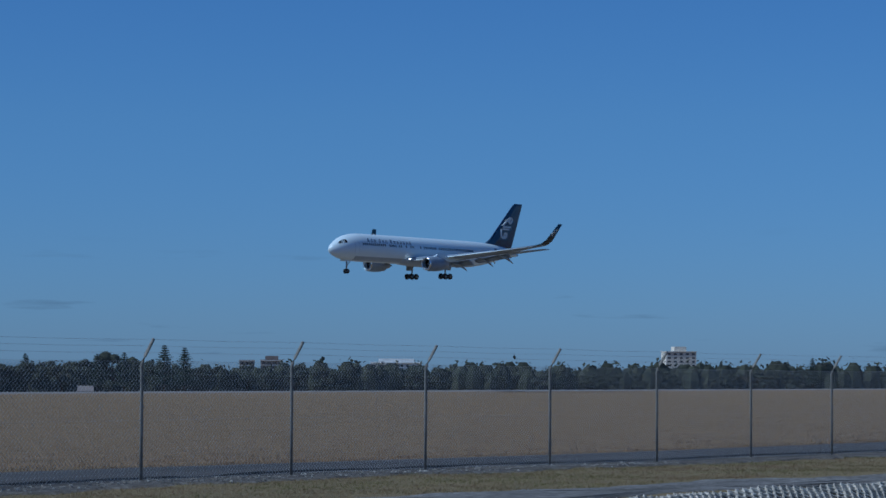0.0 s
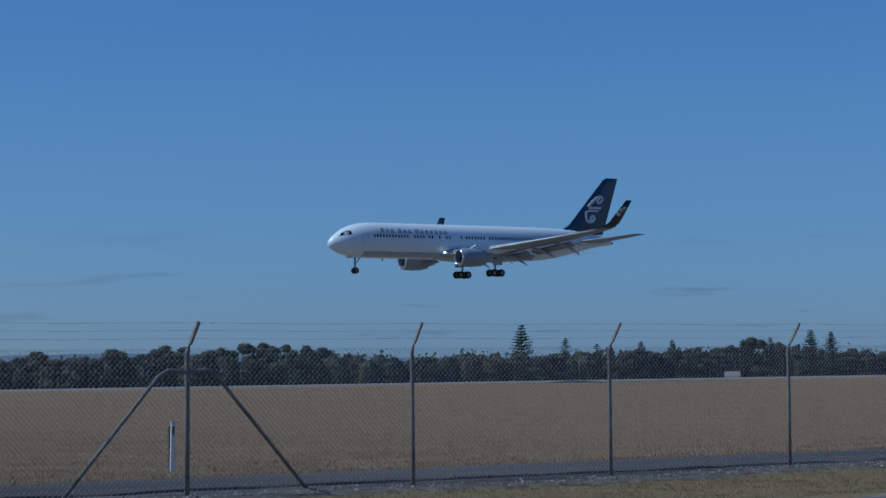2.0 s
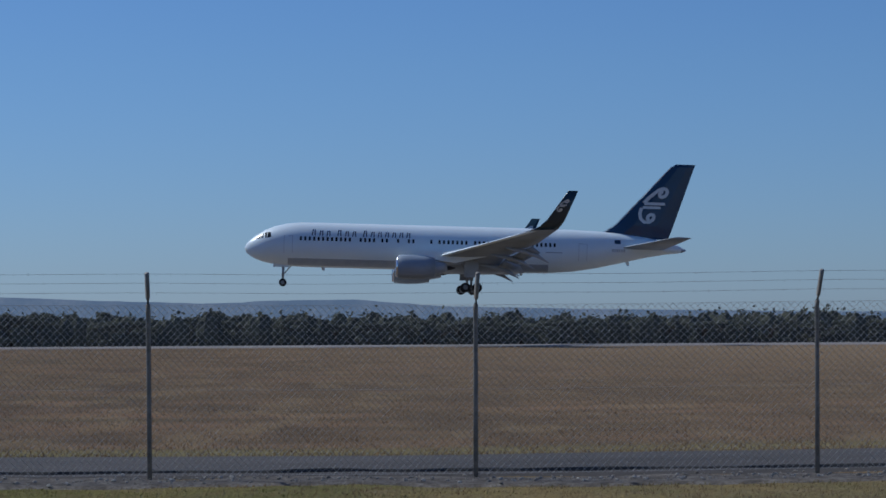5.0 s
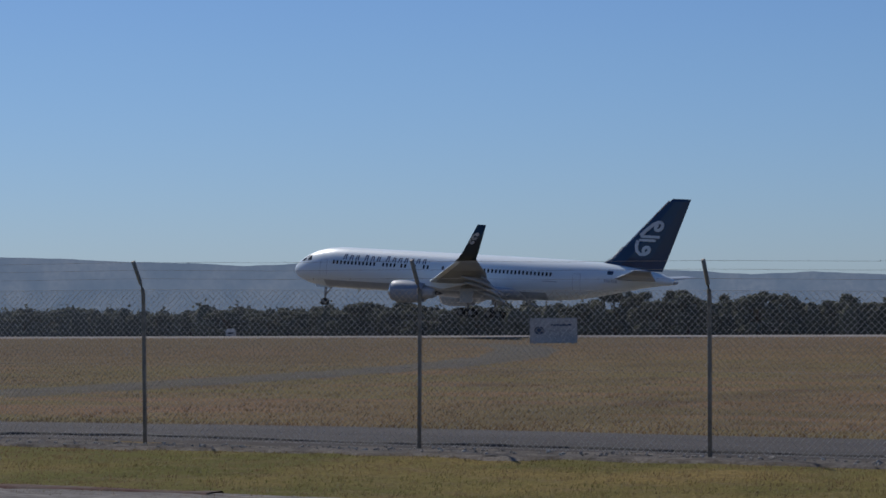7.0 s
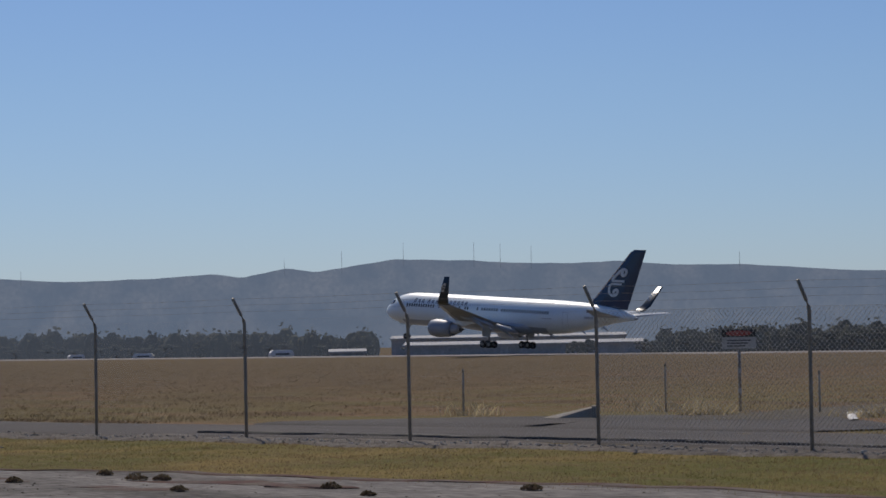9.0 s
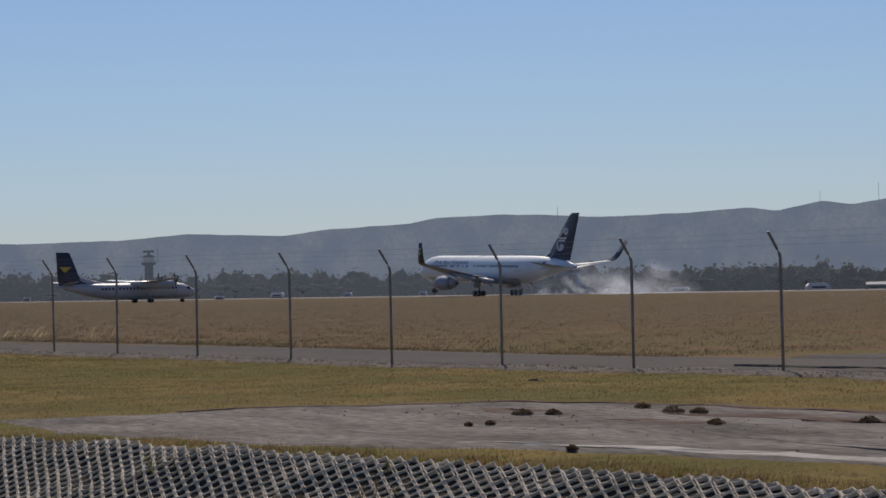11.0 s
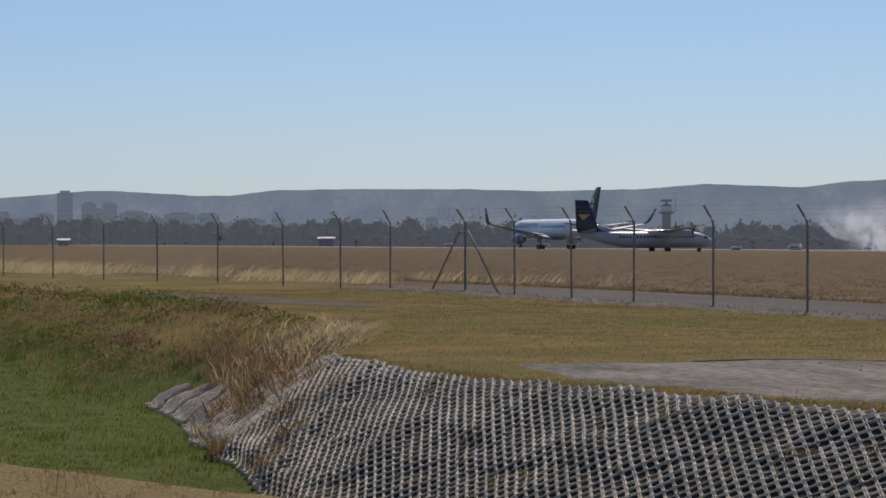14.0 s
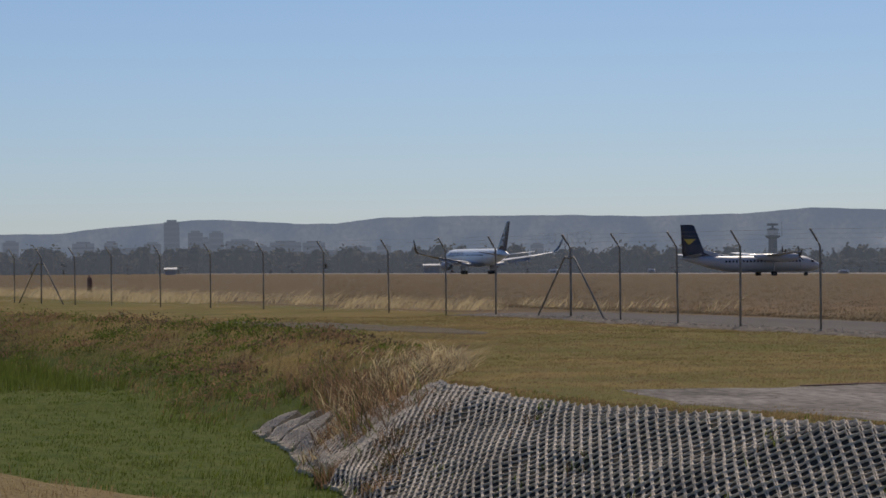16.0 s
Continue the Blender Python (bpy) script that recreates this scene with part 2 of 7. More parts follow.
def smoke_material():
    """Thin smoke: dense at the heart of each wisp, gone at its rim, broken up by noise; lit from both sides."""
    m = material("tyre_smoke", (0.80, 0.87, 0.94), (0.74, 0.81, 0.90), scale=0.6, rough=1.0, thin=0.7)
    nt = m.node_tree
    out = nt.nodes["Material Output"]
    nt.nodes["Principled BSDF"].inputs["Specular IOR Level"].default_value = 0.0
    lit = out.inputs["Surface"].links[0].from_socket
    tr = nt.nodes.new("ShaderNodeBsdfTransparent")
    mx = nt.nodes.new("ShaderNodeMixShader")
    n = nt.nodes.new("ShaderNodeTexNoise")
    n.inputs["Scale"].default_value, n.inputs["Detail"].default_value = 0.22, 3
    tc = nt.nodes.new("ShaderNodeTexCoord")
    nt.links.new(tc.outputs["Object"], n.inputs["Vector"])
    r = nt.nodes.new("ShaderNodeMapRange")
    r.inputs["From Min"].default_value, r.inputs["From Max"].default_value = 0.25, 0.80
    r.inputs["To Max"].default_value = 0.54
    at = nt.nodes.new("ShaderNodeAttribute")
    at.attribute_name = "wisp"
    mu = nt.nodes.new("ShaderNodeMath")
    mu.operation = "MULTIPLY"
    nt.links.new(n.outputs[0], r.inputs["Value"])
    nt.links.new(r.outputs[0], mu.inputs[0])
    nt.links.new(at.outputs["Fac"], mu.inputs[1])
    nt.links.new(mu.outputs[0], mx.inputs[0])
    nt.links.new(tr.outputs[0], mx.inputs[1])
    nt.links.new(lit, mx.inputs[2])
    nt.links.new(mx.outputs[0], out.inputs["Surface"])
    return m


M_GROUND = ground_material()
M_ROAD = material("road_asphalt", (0.100, 0.090, 0.083), (0.070, 0.064, 0.059), scale=0.5, rough=0.9, bump=0.5, stretch=(0.3, 1, 1), fine=18, spec=0.08, soft_rough=0.15)
M_RUNWAY = material("runway_asphalt", (0.27, 0.245, 0.225), (0.21, 0.19, 0.175), scale=0.08, rough=0.9, stretch=(0.2, 1, 1), fine=1.2, spec=0.08, soft_rough=0.15)
M_TRACK = material("track_gravel", (0.085, 0.076, 0.064), (0.115, 0.095, 0.062), scale=0.5, rough=0.95, bump=0.4, spec=0.08, soft_rough=0.15)
M_BARE = material("bare_clay", (0.195, 0.180, 0.164), (0.105, 0.096, 0.086), scale=0.9, rough=0.95, bump=1.0, stretch=(0.4, 1.0, 1), fine=13, spread=(0.42, 0.66), grain=2.6, spec=0.08, soft_rough=0.15)
M_SALT = material("pale_crust", (0.46, 0.44, 0.41), (0.36, 0.34, 0.31), scale=1.5, rough=0.95, bump=0.4, spec=0.08, soft_rough=0.15)
M_GRAVEL = material("verge_gravel", (0.200, 0.176, 0.148), (0.095, 0.082, 0.068), scale=5, rough=0.95, bump=0.8, fine=26, grain=2.2, spec=0.08, soft_rough=0.15)
M_STONE = material("pale_stone", (0.46, 0.42, 0.36), (0.28, 0.25, 0.215), scale=6, rough=0.9, island=0.4, spec=0.08, soft_rough=0.15)
M_GALV = material("galvanised_steel", (0.27, 0.252, 0.225), (0.18, 0.168, 0.15), scale=9, rough=0.62, metal=0.1, fine=60, spec=0.25)
M_WIRE = material("galvanised_wire", (0.50, 0.49, 0.47), (0.38, 0.37, 0.36), scale=9, rough=0.8, metal=0.0, spec=0.1)
M_BARB = material("weathered_wire", (0.30, 0.295, 0.29), (0.22, 0.216, 0.21), scale=9, rough=0.85, spec=0.08)
M_CONC = material("mat_concrete", (0.66, 0.585, 0.485), (0.47, 0.415, 0.345), scale=1.2, rough=0.92, bump=0.3, island=0.14, fine=28, spec=0.08, soft_rough=0.15)
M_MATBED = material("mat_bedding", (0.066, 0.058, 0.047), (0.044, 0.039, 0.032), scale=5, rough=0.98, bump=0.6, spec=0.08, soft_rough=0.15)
M_SLAB = material("culvert_concrete", (0.34, 0.305, 0.26), (0.25, 0.225, 0.19), scale=2, rough=0.9, bump=0.4, spec=0.08, soft_rough=0.15)
M_DRY = material("dry_grass", (0.285, 0.208, 0.110), (0.21, 0.150, 0.080), scale=0.6, rough=0.9, island=0.18, thin=0.42)
M_FIELD = material("field_grass", (0.278, 0.182, 0.099), (0.185, 0.122, 0.068), scale=0.06, rough=0.9, island=0.15, thin=0.3, fine=0.5)
M_STALK = material("weathered_stalks", (0.175, 0.126, 0.072), (0.105, 0.078, 0.045), scale=0.05, rough=0.9, island=0.15, thin=0.3, fine=0.5)
M_PALE = material("pale_straw", (0.55, 0.46, 0.29), (0.42, 0.34, 0.20), scale=1.2, rough=0.9, island=0.25, thin=0.45)
M_LAWN = material("verge_grass", (0.215, 0.182, 0.072), (0.150, 0.145, 0.052), scale=0.4, rough=0.9, island=0.2, thin=0.42)
M_REED = material("drain_grass", (0.082, 0.124, 0.024), (0.118, 0.140, 0.034), scale=0.8, rough=0.8, island=0.35, thin=0.45)
M_LUSH = material("green_creeper", (0.115, 0.150, 0.030), (0.075, 0.110, 0.024), scale=0.8, rough=0.8, island=0.35, thin=0.4)
M_TAR = material("tar_seam", (0.035, 0.033, 0.031), (0.055, 0.052, 0.048), scale=3, rough=0.8)
M_WEED = material("low_weed", (0.115, 0.095, 0.054), (0.135, 0.092, 0.066), scale=1.5, rough=0.9, island=0.35, thin=0.35)
M_REDWEED = material("red_ground_weed", (0.105, 0.060, 0.052), (0.130, 0.110, 0.095), scale=2.5, rough=0.95, bump=0.8, spec=0.05)
M_DEAD = material("dead_bush", (0.30, 0.192, 0.115), (0.21, 0.135, 0.082), scale=0.5, rough=0.95, island=0.22, thin=0.4)
M_BARK = material("bark", (0.13, 0.105, 0.085), (0.09, 0.07, 0.055), scale=3, rough=0.95, bump=0.5)
M_LEAF = material("hazed_gum_foliage", (0.095, 0.095, 0.062), (0.060, 0.064, 0.043), scale=0.25, rough=0.85, island=0.4, thin=0.4)
M_PINE = material("hazed_pine_foliage", (0.060, 0.072, 0.050), (0.042, 0.054, 0.040), scale=0.3, rough=0.85, island=0.35, thin=0.2)


def haze_veil(m, glow, near, far):
    """Haze painted over far foliage as blue emission, more towards the plain's sunward end."""
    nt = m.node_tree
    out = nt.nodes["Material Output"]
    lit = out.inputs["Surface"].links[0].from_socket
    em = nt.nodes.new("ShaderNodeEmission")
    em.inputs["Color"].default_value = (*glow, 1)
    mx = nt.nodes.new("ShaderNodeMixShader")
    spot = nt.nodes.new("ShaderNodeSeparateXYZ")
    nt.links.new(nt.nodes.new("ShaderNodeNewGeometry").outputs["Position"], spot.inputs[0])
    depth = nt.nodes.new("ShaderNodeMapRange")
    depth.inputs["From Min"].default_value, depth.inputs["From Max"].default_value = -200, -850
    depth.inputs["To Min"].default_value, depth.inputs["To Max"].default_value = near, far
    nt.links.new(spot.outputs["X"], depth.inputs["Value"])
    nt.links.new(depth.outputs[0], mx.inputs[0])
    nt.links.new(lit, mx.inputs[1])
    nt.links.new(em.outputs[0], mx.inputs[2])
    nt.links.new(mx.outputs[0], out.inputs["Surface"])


# haze glow put into both foliages; last numbers are its least and greatest share
haze_veil(M_LEAF, (0.128, 0.165, 0.235), 0.06, 0.38)
haze_veil(M_PINE, (0.128, 0.165, 0.235), 0.05, 0.32)
M_WHITEPAINT = material("aircraft_white", (0.715, 0.80, 0.835), (0.70, 0.785, 0.82), scale=0.12, rough=0.38, coat=0.0, fine=0.5, grain=0.12)
M_GREYPAINT = material("aircraft_grey", (0.36, 0.41, 0.47), (0.30, 0.345, 0.40), scale=0.6, rough=0.3, fine=3, grain=0.12)
M_WINGTOP = material("wing_grey", (0.27, 0.32, 0.385), (0.23, 0.275, 0.335), scale=0.5, rough=0.5, fine=3, grain=0.12)
M_TEAL = material("tail_blue", (0.006, 0.032, 0.085), (0.005, 0.027, 0.070), scale=0.3, rough=0.25, coat=0.3, fine=2, grain=0.12)
M_WINGLET = material("winglet_blue", (0.016, 0.040, 0.060), (0.013, 0.033, 0.050), scale=0.5, rough=0.3, fine=3, grain=0.12)
M_KORU = material("emblem_white", (0.62, 0.66, 0.68), (0.56, 0.60, 0.62), scale=1, rough=0.35, grain=0.12)
M_TITLE = material("title_blue", (0.022, 0.050, 0.105), (0.018, 0.042, 0.090), scale=1, rough=0.35, grain=0.12)
M_DARKGLASS = material("cabin_glass", (0.012, 0.016, 0.024), (0.010, 0.013, 0.020), scale=1, rough=0.25, spec=0.2)
M_TYRE = material("tyre_rubber", (0.018, 0.018, 0.018), (0.012, 0.012, 0.012), scale=3, rough=0.8)
M_STRUT = material("gear_metal", (0.34, 0.35, 0.36), (0.24, 0.25, 0.26), scale=4, rough=0.4, metal=0.5)
M_LIP = material("polished_lip", (0.72, 0.73, 0.74), (0.62, 0.63, 0.64), scale=2, rough=0.18, metal=0.9)
M_FAN = material("engine_fan", (0.05, 0.05, 0.055), (0.03, 0.03, 0.034), scale=3, rough=0.5, metal=0.4)
M_TPBODY = material("turboprop_grey", (0.44, 0.455, 0.48), (0.38, 0.395, 0.42), scale=0.4, rough=0.45, grain=0.15)
M_NAVY = material("turboprop_tail_navy", (0.012, 0.018, 0.045), (0.010, 0.014, 0.034), scale=0.6, rough=0.35)
M_YELLOW = material("turboprop_yellow", (0.60, 0.42, 0.06), (0.52, 0.36, 0.05), scale=1, rough=0.4)
M_BLDG = material("render_cream", (0.74, 0.67, 0.56), (0.64, 0.58, 0.49), scale=0.15, rough=0.9, fine=1.5)
M_BLDGW = material("render_white", (0.74, 0.73, 0.70), (0.64, 0.63, 0.61), scale=0.15, rough=0.9, fine=1.5)
M_BRICK = material("brown_brick", (0.26, 0.21, 0.18), (0.20, 0.165, 0.145), scale=0.3, rough=0.9, fine=3)
M_PANE = material("far_window", (0.035, 0.042, 0.052), (0.022, 0.027, 0.034), scale=0.4, rough=0.25)
M_ROOF = material("shed_roof", (0.46, 0.465, 0.47), (0.38, 0.385, 0.39), scale=0.1, rough=0.9, fine=1, spec=0.1)
M_SHEDWALL = material("shed_wall", (0.46, 0.47, 0.48), (0.38, 0.39, 0.40), scale=0.2, rough=0.8, fine=1)
M_RED = material("sign_red", (0.40, 0.055, 0.045), (0.32, 0.05, 0.04), scale=2, rough=0.5)
M_BLACK = material("sign_black", (0.02, 0.02, 0.02), (0.014, 0.014, 0.014), scale=2, rough=0.6)
M_SIGNW = material("sign_white", (0.45, 0.45, 0.44), (0.38, 0.38, 0.37), scale=1.5, rough=0.6)
M_SIGNG = material("board_grey", (0.40, 0.41, 0.41), (0.33, 0.34, 0.34), scale=0.7, rough=0.6)
M_MARKW = material("marker_white", (0.78, 0.78, 0.76), (0.66, 0.66, 0.64), scale=4, rough=0.6)
M_LINE = material("line_white", (0.62, 0.61, 0.58), (0.45, 0.44, 0.42), scale=4, rough=0.8)
M_RUST = material("rusty_drum", (0.19, 0.095, 0.055), (0.13, 0.06, 0.04), scale=4, rough=0.9)
# hills: distance haze put in as a blue glow, about 0.7 of the colour
M_HILL = haze_material("hazed_range_bush", (0.175, 0.165, 0.135), (0.026, 0.040, 0.044), (0.150, 0.212, 0.328), 0.72, 0.017, (0.34, 0.62), 2.6, True)
# city blocks: the same painted haze, a blue glow over three tones
M_CITY = [haze_material("far_haze_tower_%s" % n, c, tuple(v * 0.8 for v in c), (0.125, 0.168, 0.245), 0.72, 0.02)
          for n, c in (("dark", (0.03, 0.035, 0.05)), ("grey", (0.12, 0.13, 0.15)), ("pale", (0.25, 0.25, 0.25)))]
# control tower concrete, with a third of the colour as haze glow
M_TOWER = haze_material("tower_concrete_hazed", (0.16, 0.16, 0.14), (0.12, 0.12, 0.105), (0.125, 0.168, 0.245), 0.32, 0.2)
M_SMOKE = smoke_material()
M_GLINT = bpy.data.materials.new("landing_light")
M_GLINT.use_nodes = True
M_GLINT.node_tree.nodes["Principled BSDF"].inputs["Emission Color"].default_value = (1, 0.95, 0.85, 1)
M_GLINT.node_tree.nodes["Principled BSDF"].inputs["Emission Strength"].default_value = 5.0


# ------------------------------------------------------------------ mesh helpers
class Geo:
    """Collects vertices and faces for one mesh."""

    def __init__(self):
        self.v, self.f, self.n = [], [], 0

    def add(self, verts, faces):
        self.v.extend(tuple(p) for p in verts)
        self.f.extend(tuple(i + self.n for i in face) for face in faces)
        self.n += len(verts)
        return self

    def box(self, x0, x1, y0, y1, z0, z1, m=None):
        vs = [(x, y, z) for z in (z0, z1) for y in (y0, y1) for x in (x0, x1)]
        if m is not None:
            vs = [m @ Vector(p) for p in vs]
        return self.add(vs, [(0, 2, 3, 1), (4, 5, 7, 6), (0, 1, 5, 4), (2, 6, 7, 3), (0, 4, 6, 2), (1, 3, 7, 5)])

    def tube(self, pts, radii, sides=8, caps=True):
        pts = [Vector(p) for p in pts]
        if not hasattr(radii, "__len__"):
            radii = [radii] * len(pts)
        vs = []
        for i, p in enumerate(pts):
            d = (pts[min(i + 1, len(pts) - 1)] - pts[max(i - 1, 0)]).normalized()
            a = d.orthogonal() if abs(d.z) > 0.9 else d.cross(Vector((0, 0, 1)))
            a.normalize()
            if abs(d.z) > 0.9:
                a = (Vector((1, 0, 0)) - d * d.x).normalized()
            b = d.cross(a)
            for k in range(sides):
                w = 2 * math.pi * k / sides
                vs.append(p + (a * math.cos(w) + b * math.sin(w)) * radii[i])
        fs = []
        for i in range(len(pts) - 1):
            for k in range(sides):
                k2 = (k + 1) % sides
                fs.append((i * sides + k, i * sides + k2, (i + 1) * sides + k2, (i + 1) * sides + k))
        if caps:
            fs.append(tuple(reversed(range(sides))))
            fs.append(tuple(range((len(pts) - 1) * sides, len(pts) * sides)))
        return self.add(vs, fs)

    def loft(self, rings, caps=True):
        n = len(rings[0])
        vs = [p for r in rings for p in r]
        fs = [(i * n + k, i * n + (k + 1) % n, (i + 1) * n + (k + 1) % n, (i + 1) * n + k)
              for i in range(len(rings) - 1) for k in range(n)]
        if caps:
            fs.append(tuple(reversed(range(n))))
            fs.append(tuple(range((len(rings) - 1) * n, len(rings) * n)))
        return self.add(vs, fs)

    def mesh(self, name, mat_, smooth=False):
        me = bpy.data.meshes.new(name)
        me.from_pydata([tuple(p) for p in self.v], [], self.f)
        if mat_:
            me.materials.append(mat_)
        if smooth:
            me.shade_smooth()
        me.update()
        return me


def part(name, g, mat_, parent=None, label="", smooth=False, at=None):
    me = g if isinstance(g, bpy.types.Mesh) else g.mesh(name, mat_, smooth)
    ob = new(name, me)
    if parent is not None:
        ob.parent = parent
    if at is not None:
        ob.matrix_basis = at
    if label:
        ob["label"] = label
    return ob


def thing(name, label, category, at=None, group="", kind=""):
    ob = new(name)
    if at is not None:
        ob.matrix_basis = at
    return tagged(ob, label, category, group, kind)


def lerp(table, x):
    xs, ys = zip(*table)
    return float(np.interp(x, xs, ys))


# ------------------------------------------------------------------ the lie of the land
FENCE_Y = 25.75
RUN_Z = -1.9
BANK = [(-400, 4.0), (-110, 6.0), (-80, 13.0), (-66, 15.0), (-53, 16.2), (-45, 15.2), (-38, 14.2), (-33, 12.6), (-30, 11.2), (-27.6, 10.7),
        (-24, 10.75), (-20, 11.3), (-16, 12.05), (-11, 12.6), (0, 13.6), (14, 15.6), (28, 17.0), (34, 16.8), (60, 16.0), (400, 16.0)]
BASE = [(-400, 0.3), (-100, 0.26), (-58, 0.2), (-45, 0.13), (-38, 0.08), (-24, 0.11), (-14, 0.09), (-4, -0.02), (2, -0.05), (10, 0.0), (30, -0.01), (45, -0.08), (400, -0.1)]


def smooth01(a, b, v):
    s = min(1.0, max(0.0, (v - a) / (b - a)))
    return s * s * (3 - 2 * s)


def foot_run(x):
    """Width of the slope from the drain's far crest down to its bed."""
    return lerp([(-50, 3.6), (-37.6, 2.7), (-35, 2.35), (-33, 2.1), (-31, 1.65), (-29, 1.4), (-27, 1.5), (-25.5, 1.8), (-24, 2.0)], x)


def land(x, y):
    """Height of the ground: level verge, a drain before the fence, a plain falling gently to the runway."""
    z = lerp(BASE, x)
    if y > 27:
        s = min(1.0, (y - 27) / 253.0)
        z = z * (1 - s) + RUN_Z * s
        z -= min(14.0, max(0.0, y - 330) * 0.0116)
    top = lerp(BANK, x)
    if y < top + 1.0 and -300 < x < 300:
        run = foot_run(x)
        near = top - lerp([(-29, 8.2), (-17, 7.5), (-14, 6.9), (-8, 6.5)], x) if x > -29 else top - 8.2 - min(7.0, (-29 - x) * 0.3)
        soft = lerp([(-50, 0.65), (-43, 0.12)], x)
        down = smooth01(0.0, run, top - y) * soft + (1 - soft) * min(1.0, max(0.0, (top - y) / run))
        up = smooth01(0.0, 2.2, y - near)
        depth = lerp([(-60, 1.15), (-45, 1.0), (-26.5, 1.0), (-22.5, 1.4)], x)
        z -= depth * min(down, up)
    if -45 < x < -8:
        z -= 0.08 * smooth01(0.5, 0.0, y - top)
    if y < 30:
        z += 0.035 * noise.noise((x * 0.35, y * 0.5, 0.3)) + 0.02 * noise.noise((x * 1.3, y * 1.3, 4.1))
    return z


def steps(fine0, fine1, d, lo, hi, grow=1.22):
    c = list(np.arange(fine0, fine1 + 1e-6, d))
    s = d
    while c[-1] < hi:
        s *= grow
        c.append(min(hi, c[-1] + s))
    s = d
    while c[0] > lo:
        s *= grow
        c.insert(0, max(lo, c[0] - s))
    return c


def grid_sheet(name, xs, ys, mat_, zfun, kind_label):
    vs = [(x, y, zfun(x, y)) for y in ys for x in xs]
    n = len(xs)
    fs = [(j * n + i, j * n + i + 1, (j + 1) * n + i + 1, (j + 1) * n + i) for j in range(len(ys) - 1) for i in range(n - 1)]
    ob = part(name, Geo().add(vs, fs), mat_, smooth=True)
    return tagged(ob, kind_label, "ground", kind="structure")


ground = grid_sheet("ground", steps(-80, 48, 0.4, -4800, 4800), steps(2, 33, 0.2, -4800, 4800), M_GROUND, land,
                    "tawny dry airfield grass with a mown verge and a green drain")


def strip(name, line, half, mat_, lift, label, category, edge_noise=0.0, seed=0.0, step=1.0, across=4):
    """A paved or bare strip draped on the land along a centre line [(x, y)]; half is a width or [(s, width)]."""
    pts, acc = [], [0.0]
    for (x0, y0), (x1, y1) in zip(line, line[1:]):
        d = math.hypot(x1 - x0, y1 - y0)
        k = max(1, int(d / step))
        for i in range(k):
            pts.append((x0 + (x1 - x0) * i / k, y0 + (y1 - y0) * i / k))
    pts.append(line[-1])
    vs, fs = [], []
    n = len(pts)
    for i, (x, y) in enumerate(pts):
        a, b = pts[max(0, i - 1)], pts[min(n - 1, i + 1)]
        dx, dy = b[0] - a[0], b[1] - a[1]
        l = math.hypot(dx, dy) or 1
        nx, ny = -dy / l, dx / l
        for k in range(-1, across + 2):
            u = -1 + 2 * min(across, max(0, k)) / across
            w = half(i / (n - 1)) if callable(half) else half
            skirt = k in (-1, across + 1)
            if k in (-1, 0, across, across + 1):
                k = min(across, max(0, k))
                w += edge_noise * (noise.noise((x * 0.9, y * 0.9, seed + k)) + 0.6 * noise.noise((x * 3.1, y * 3.1, seed + k)))
            w += min(0.16, 0.4 * w) if skirt else 0.0
            px, py = x + nx * u * w, y + ny * u * w
            vs.append((px, py, land(px, py) + (-0.03 if skirt else lift)))
    c = across + 3
    for i in range(n - 1):
        for k in range(across + 2):
            fs.append((i * c + k, (i + 1) * c + k, (i + 1) * c + k + 1, i * c + k + 1))
    ob = part(name, Geo().add(vs, fs), mat_, smooth=True)
    return tagged(ob, label, category, kind="structure")


def straight(x0, x1, y):
    return [(x0, y), (x1, y)]


road = strip("road", [(-64, 26.9), (-52, 27.9), (-30, 28.3), (60, 28.2), (200, 28.0)], 2.15, M_ROAD, 0.02, "grey asphalt perimeter road inside the fence", "road", 0.10, 2.0, 0.8)
strip("road_crack", [(-30, 26.75), (-9, 26.65), (20, 26.6), (80, 26.5)], 0.032, M_TAR, 0.05, "dark tar seam along the road's edge", "road seam", 0.05, 7.0, 0.4, 1)
strip("gravel_verge", [(-62, 25.4), (-30, 25.3), (70, 25.2)], 0.5, M_GRAVEL, 0.028, "pale gravel verge under the fence", "verge", 0.3, 5.0, 0.35)
runway = strip("runway", straight(-3500, 3500, 305), 23.0, M_RUNWAY, 0.03, "pale sunlit asphalt runway across the plain", "runway", 0, 0, 60)
track = strip("track", [(-26.0, 35.0), (-27.6, 42), (-28.6, 52), (-30.6, 64), (-34, 82), (-41, 108), (-52, 140), (-66, 175), (-80, 200)],
              lambda s: 1.35 + 1.0 * s * s, M_TRACK, 0.03, "grey gravel side track leaving the road", "track", 0.35, 9.0, 1.5)
apron = strip("track_apron", [(-33.5, 31.5), (-27.5, 34.4), (-21.0, 31.6)], lambda s: 0.6 + 2.9 * math.sin(math.pi * s), M_ROAD, 0.025, "widened asphalt mouth of the side track", "track", 0.2, 3.0, 0.6)


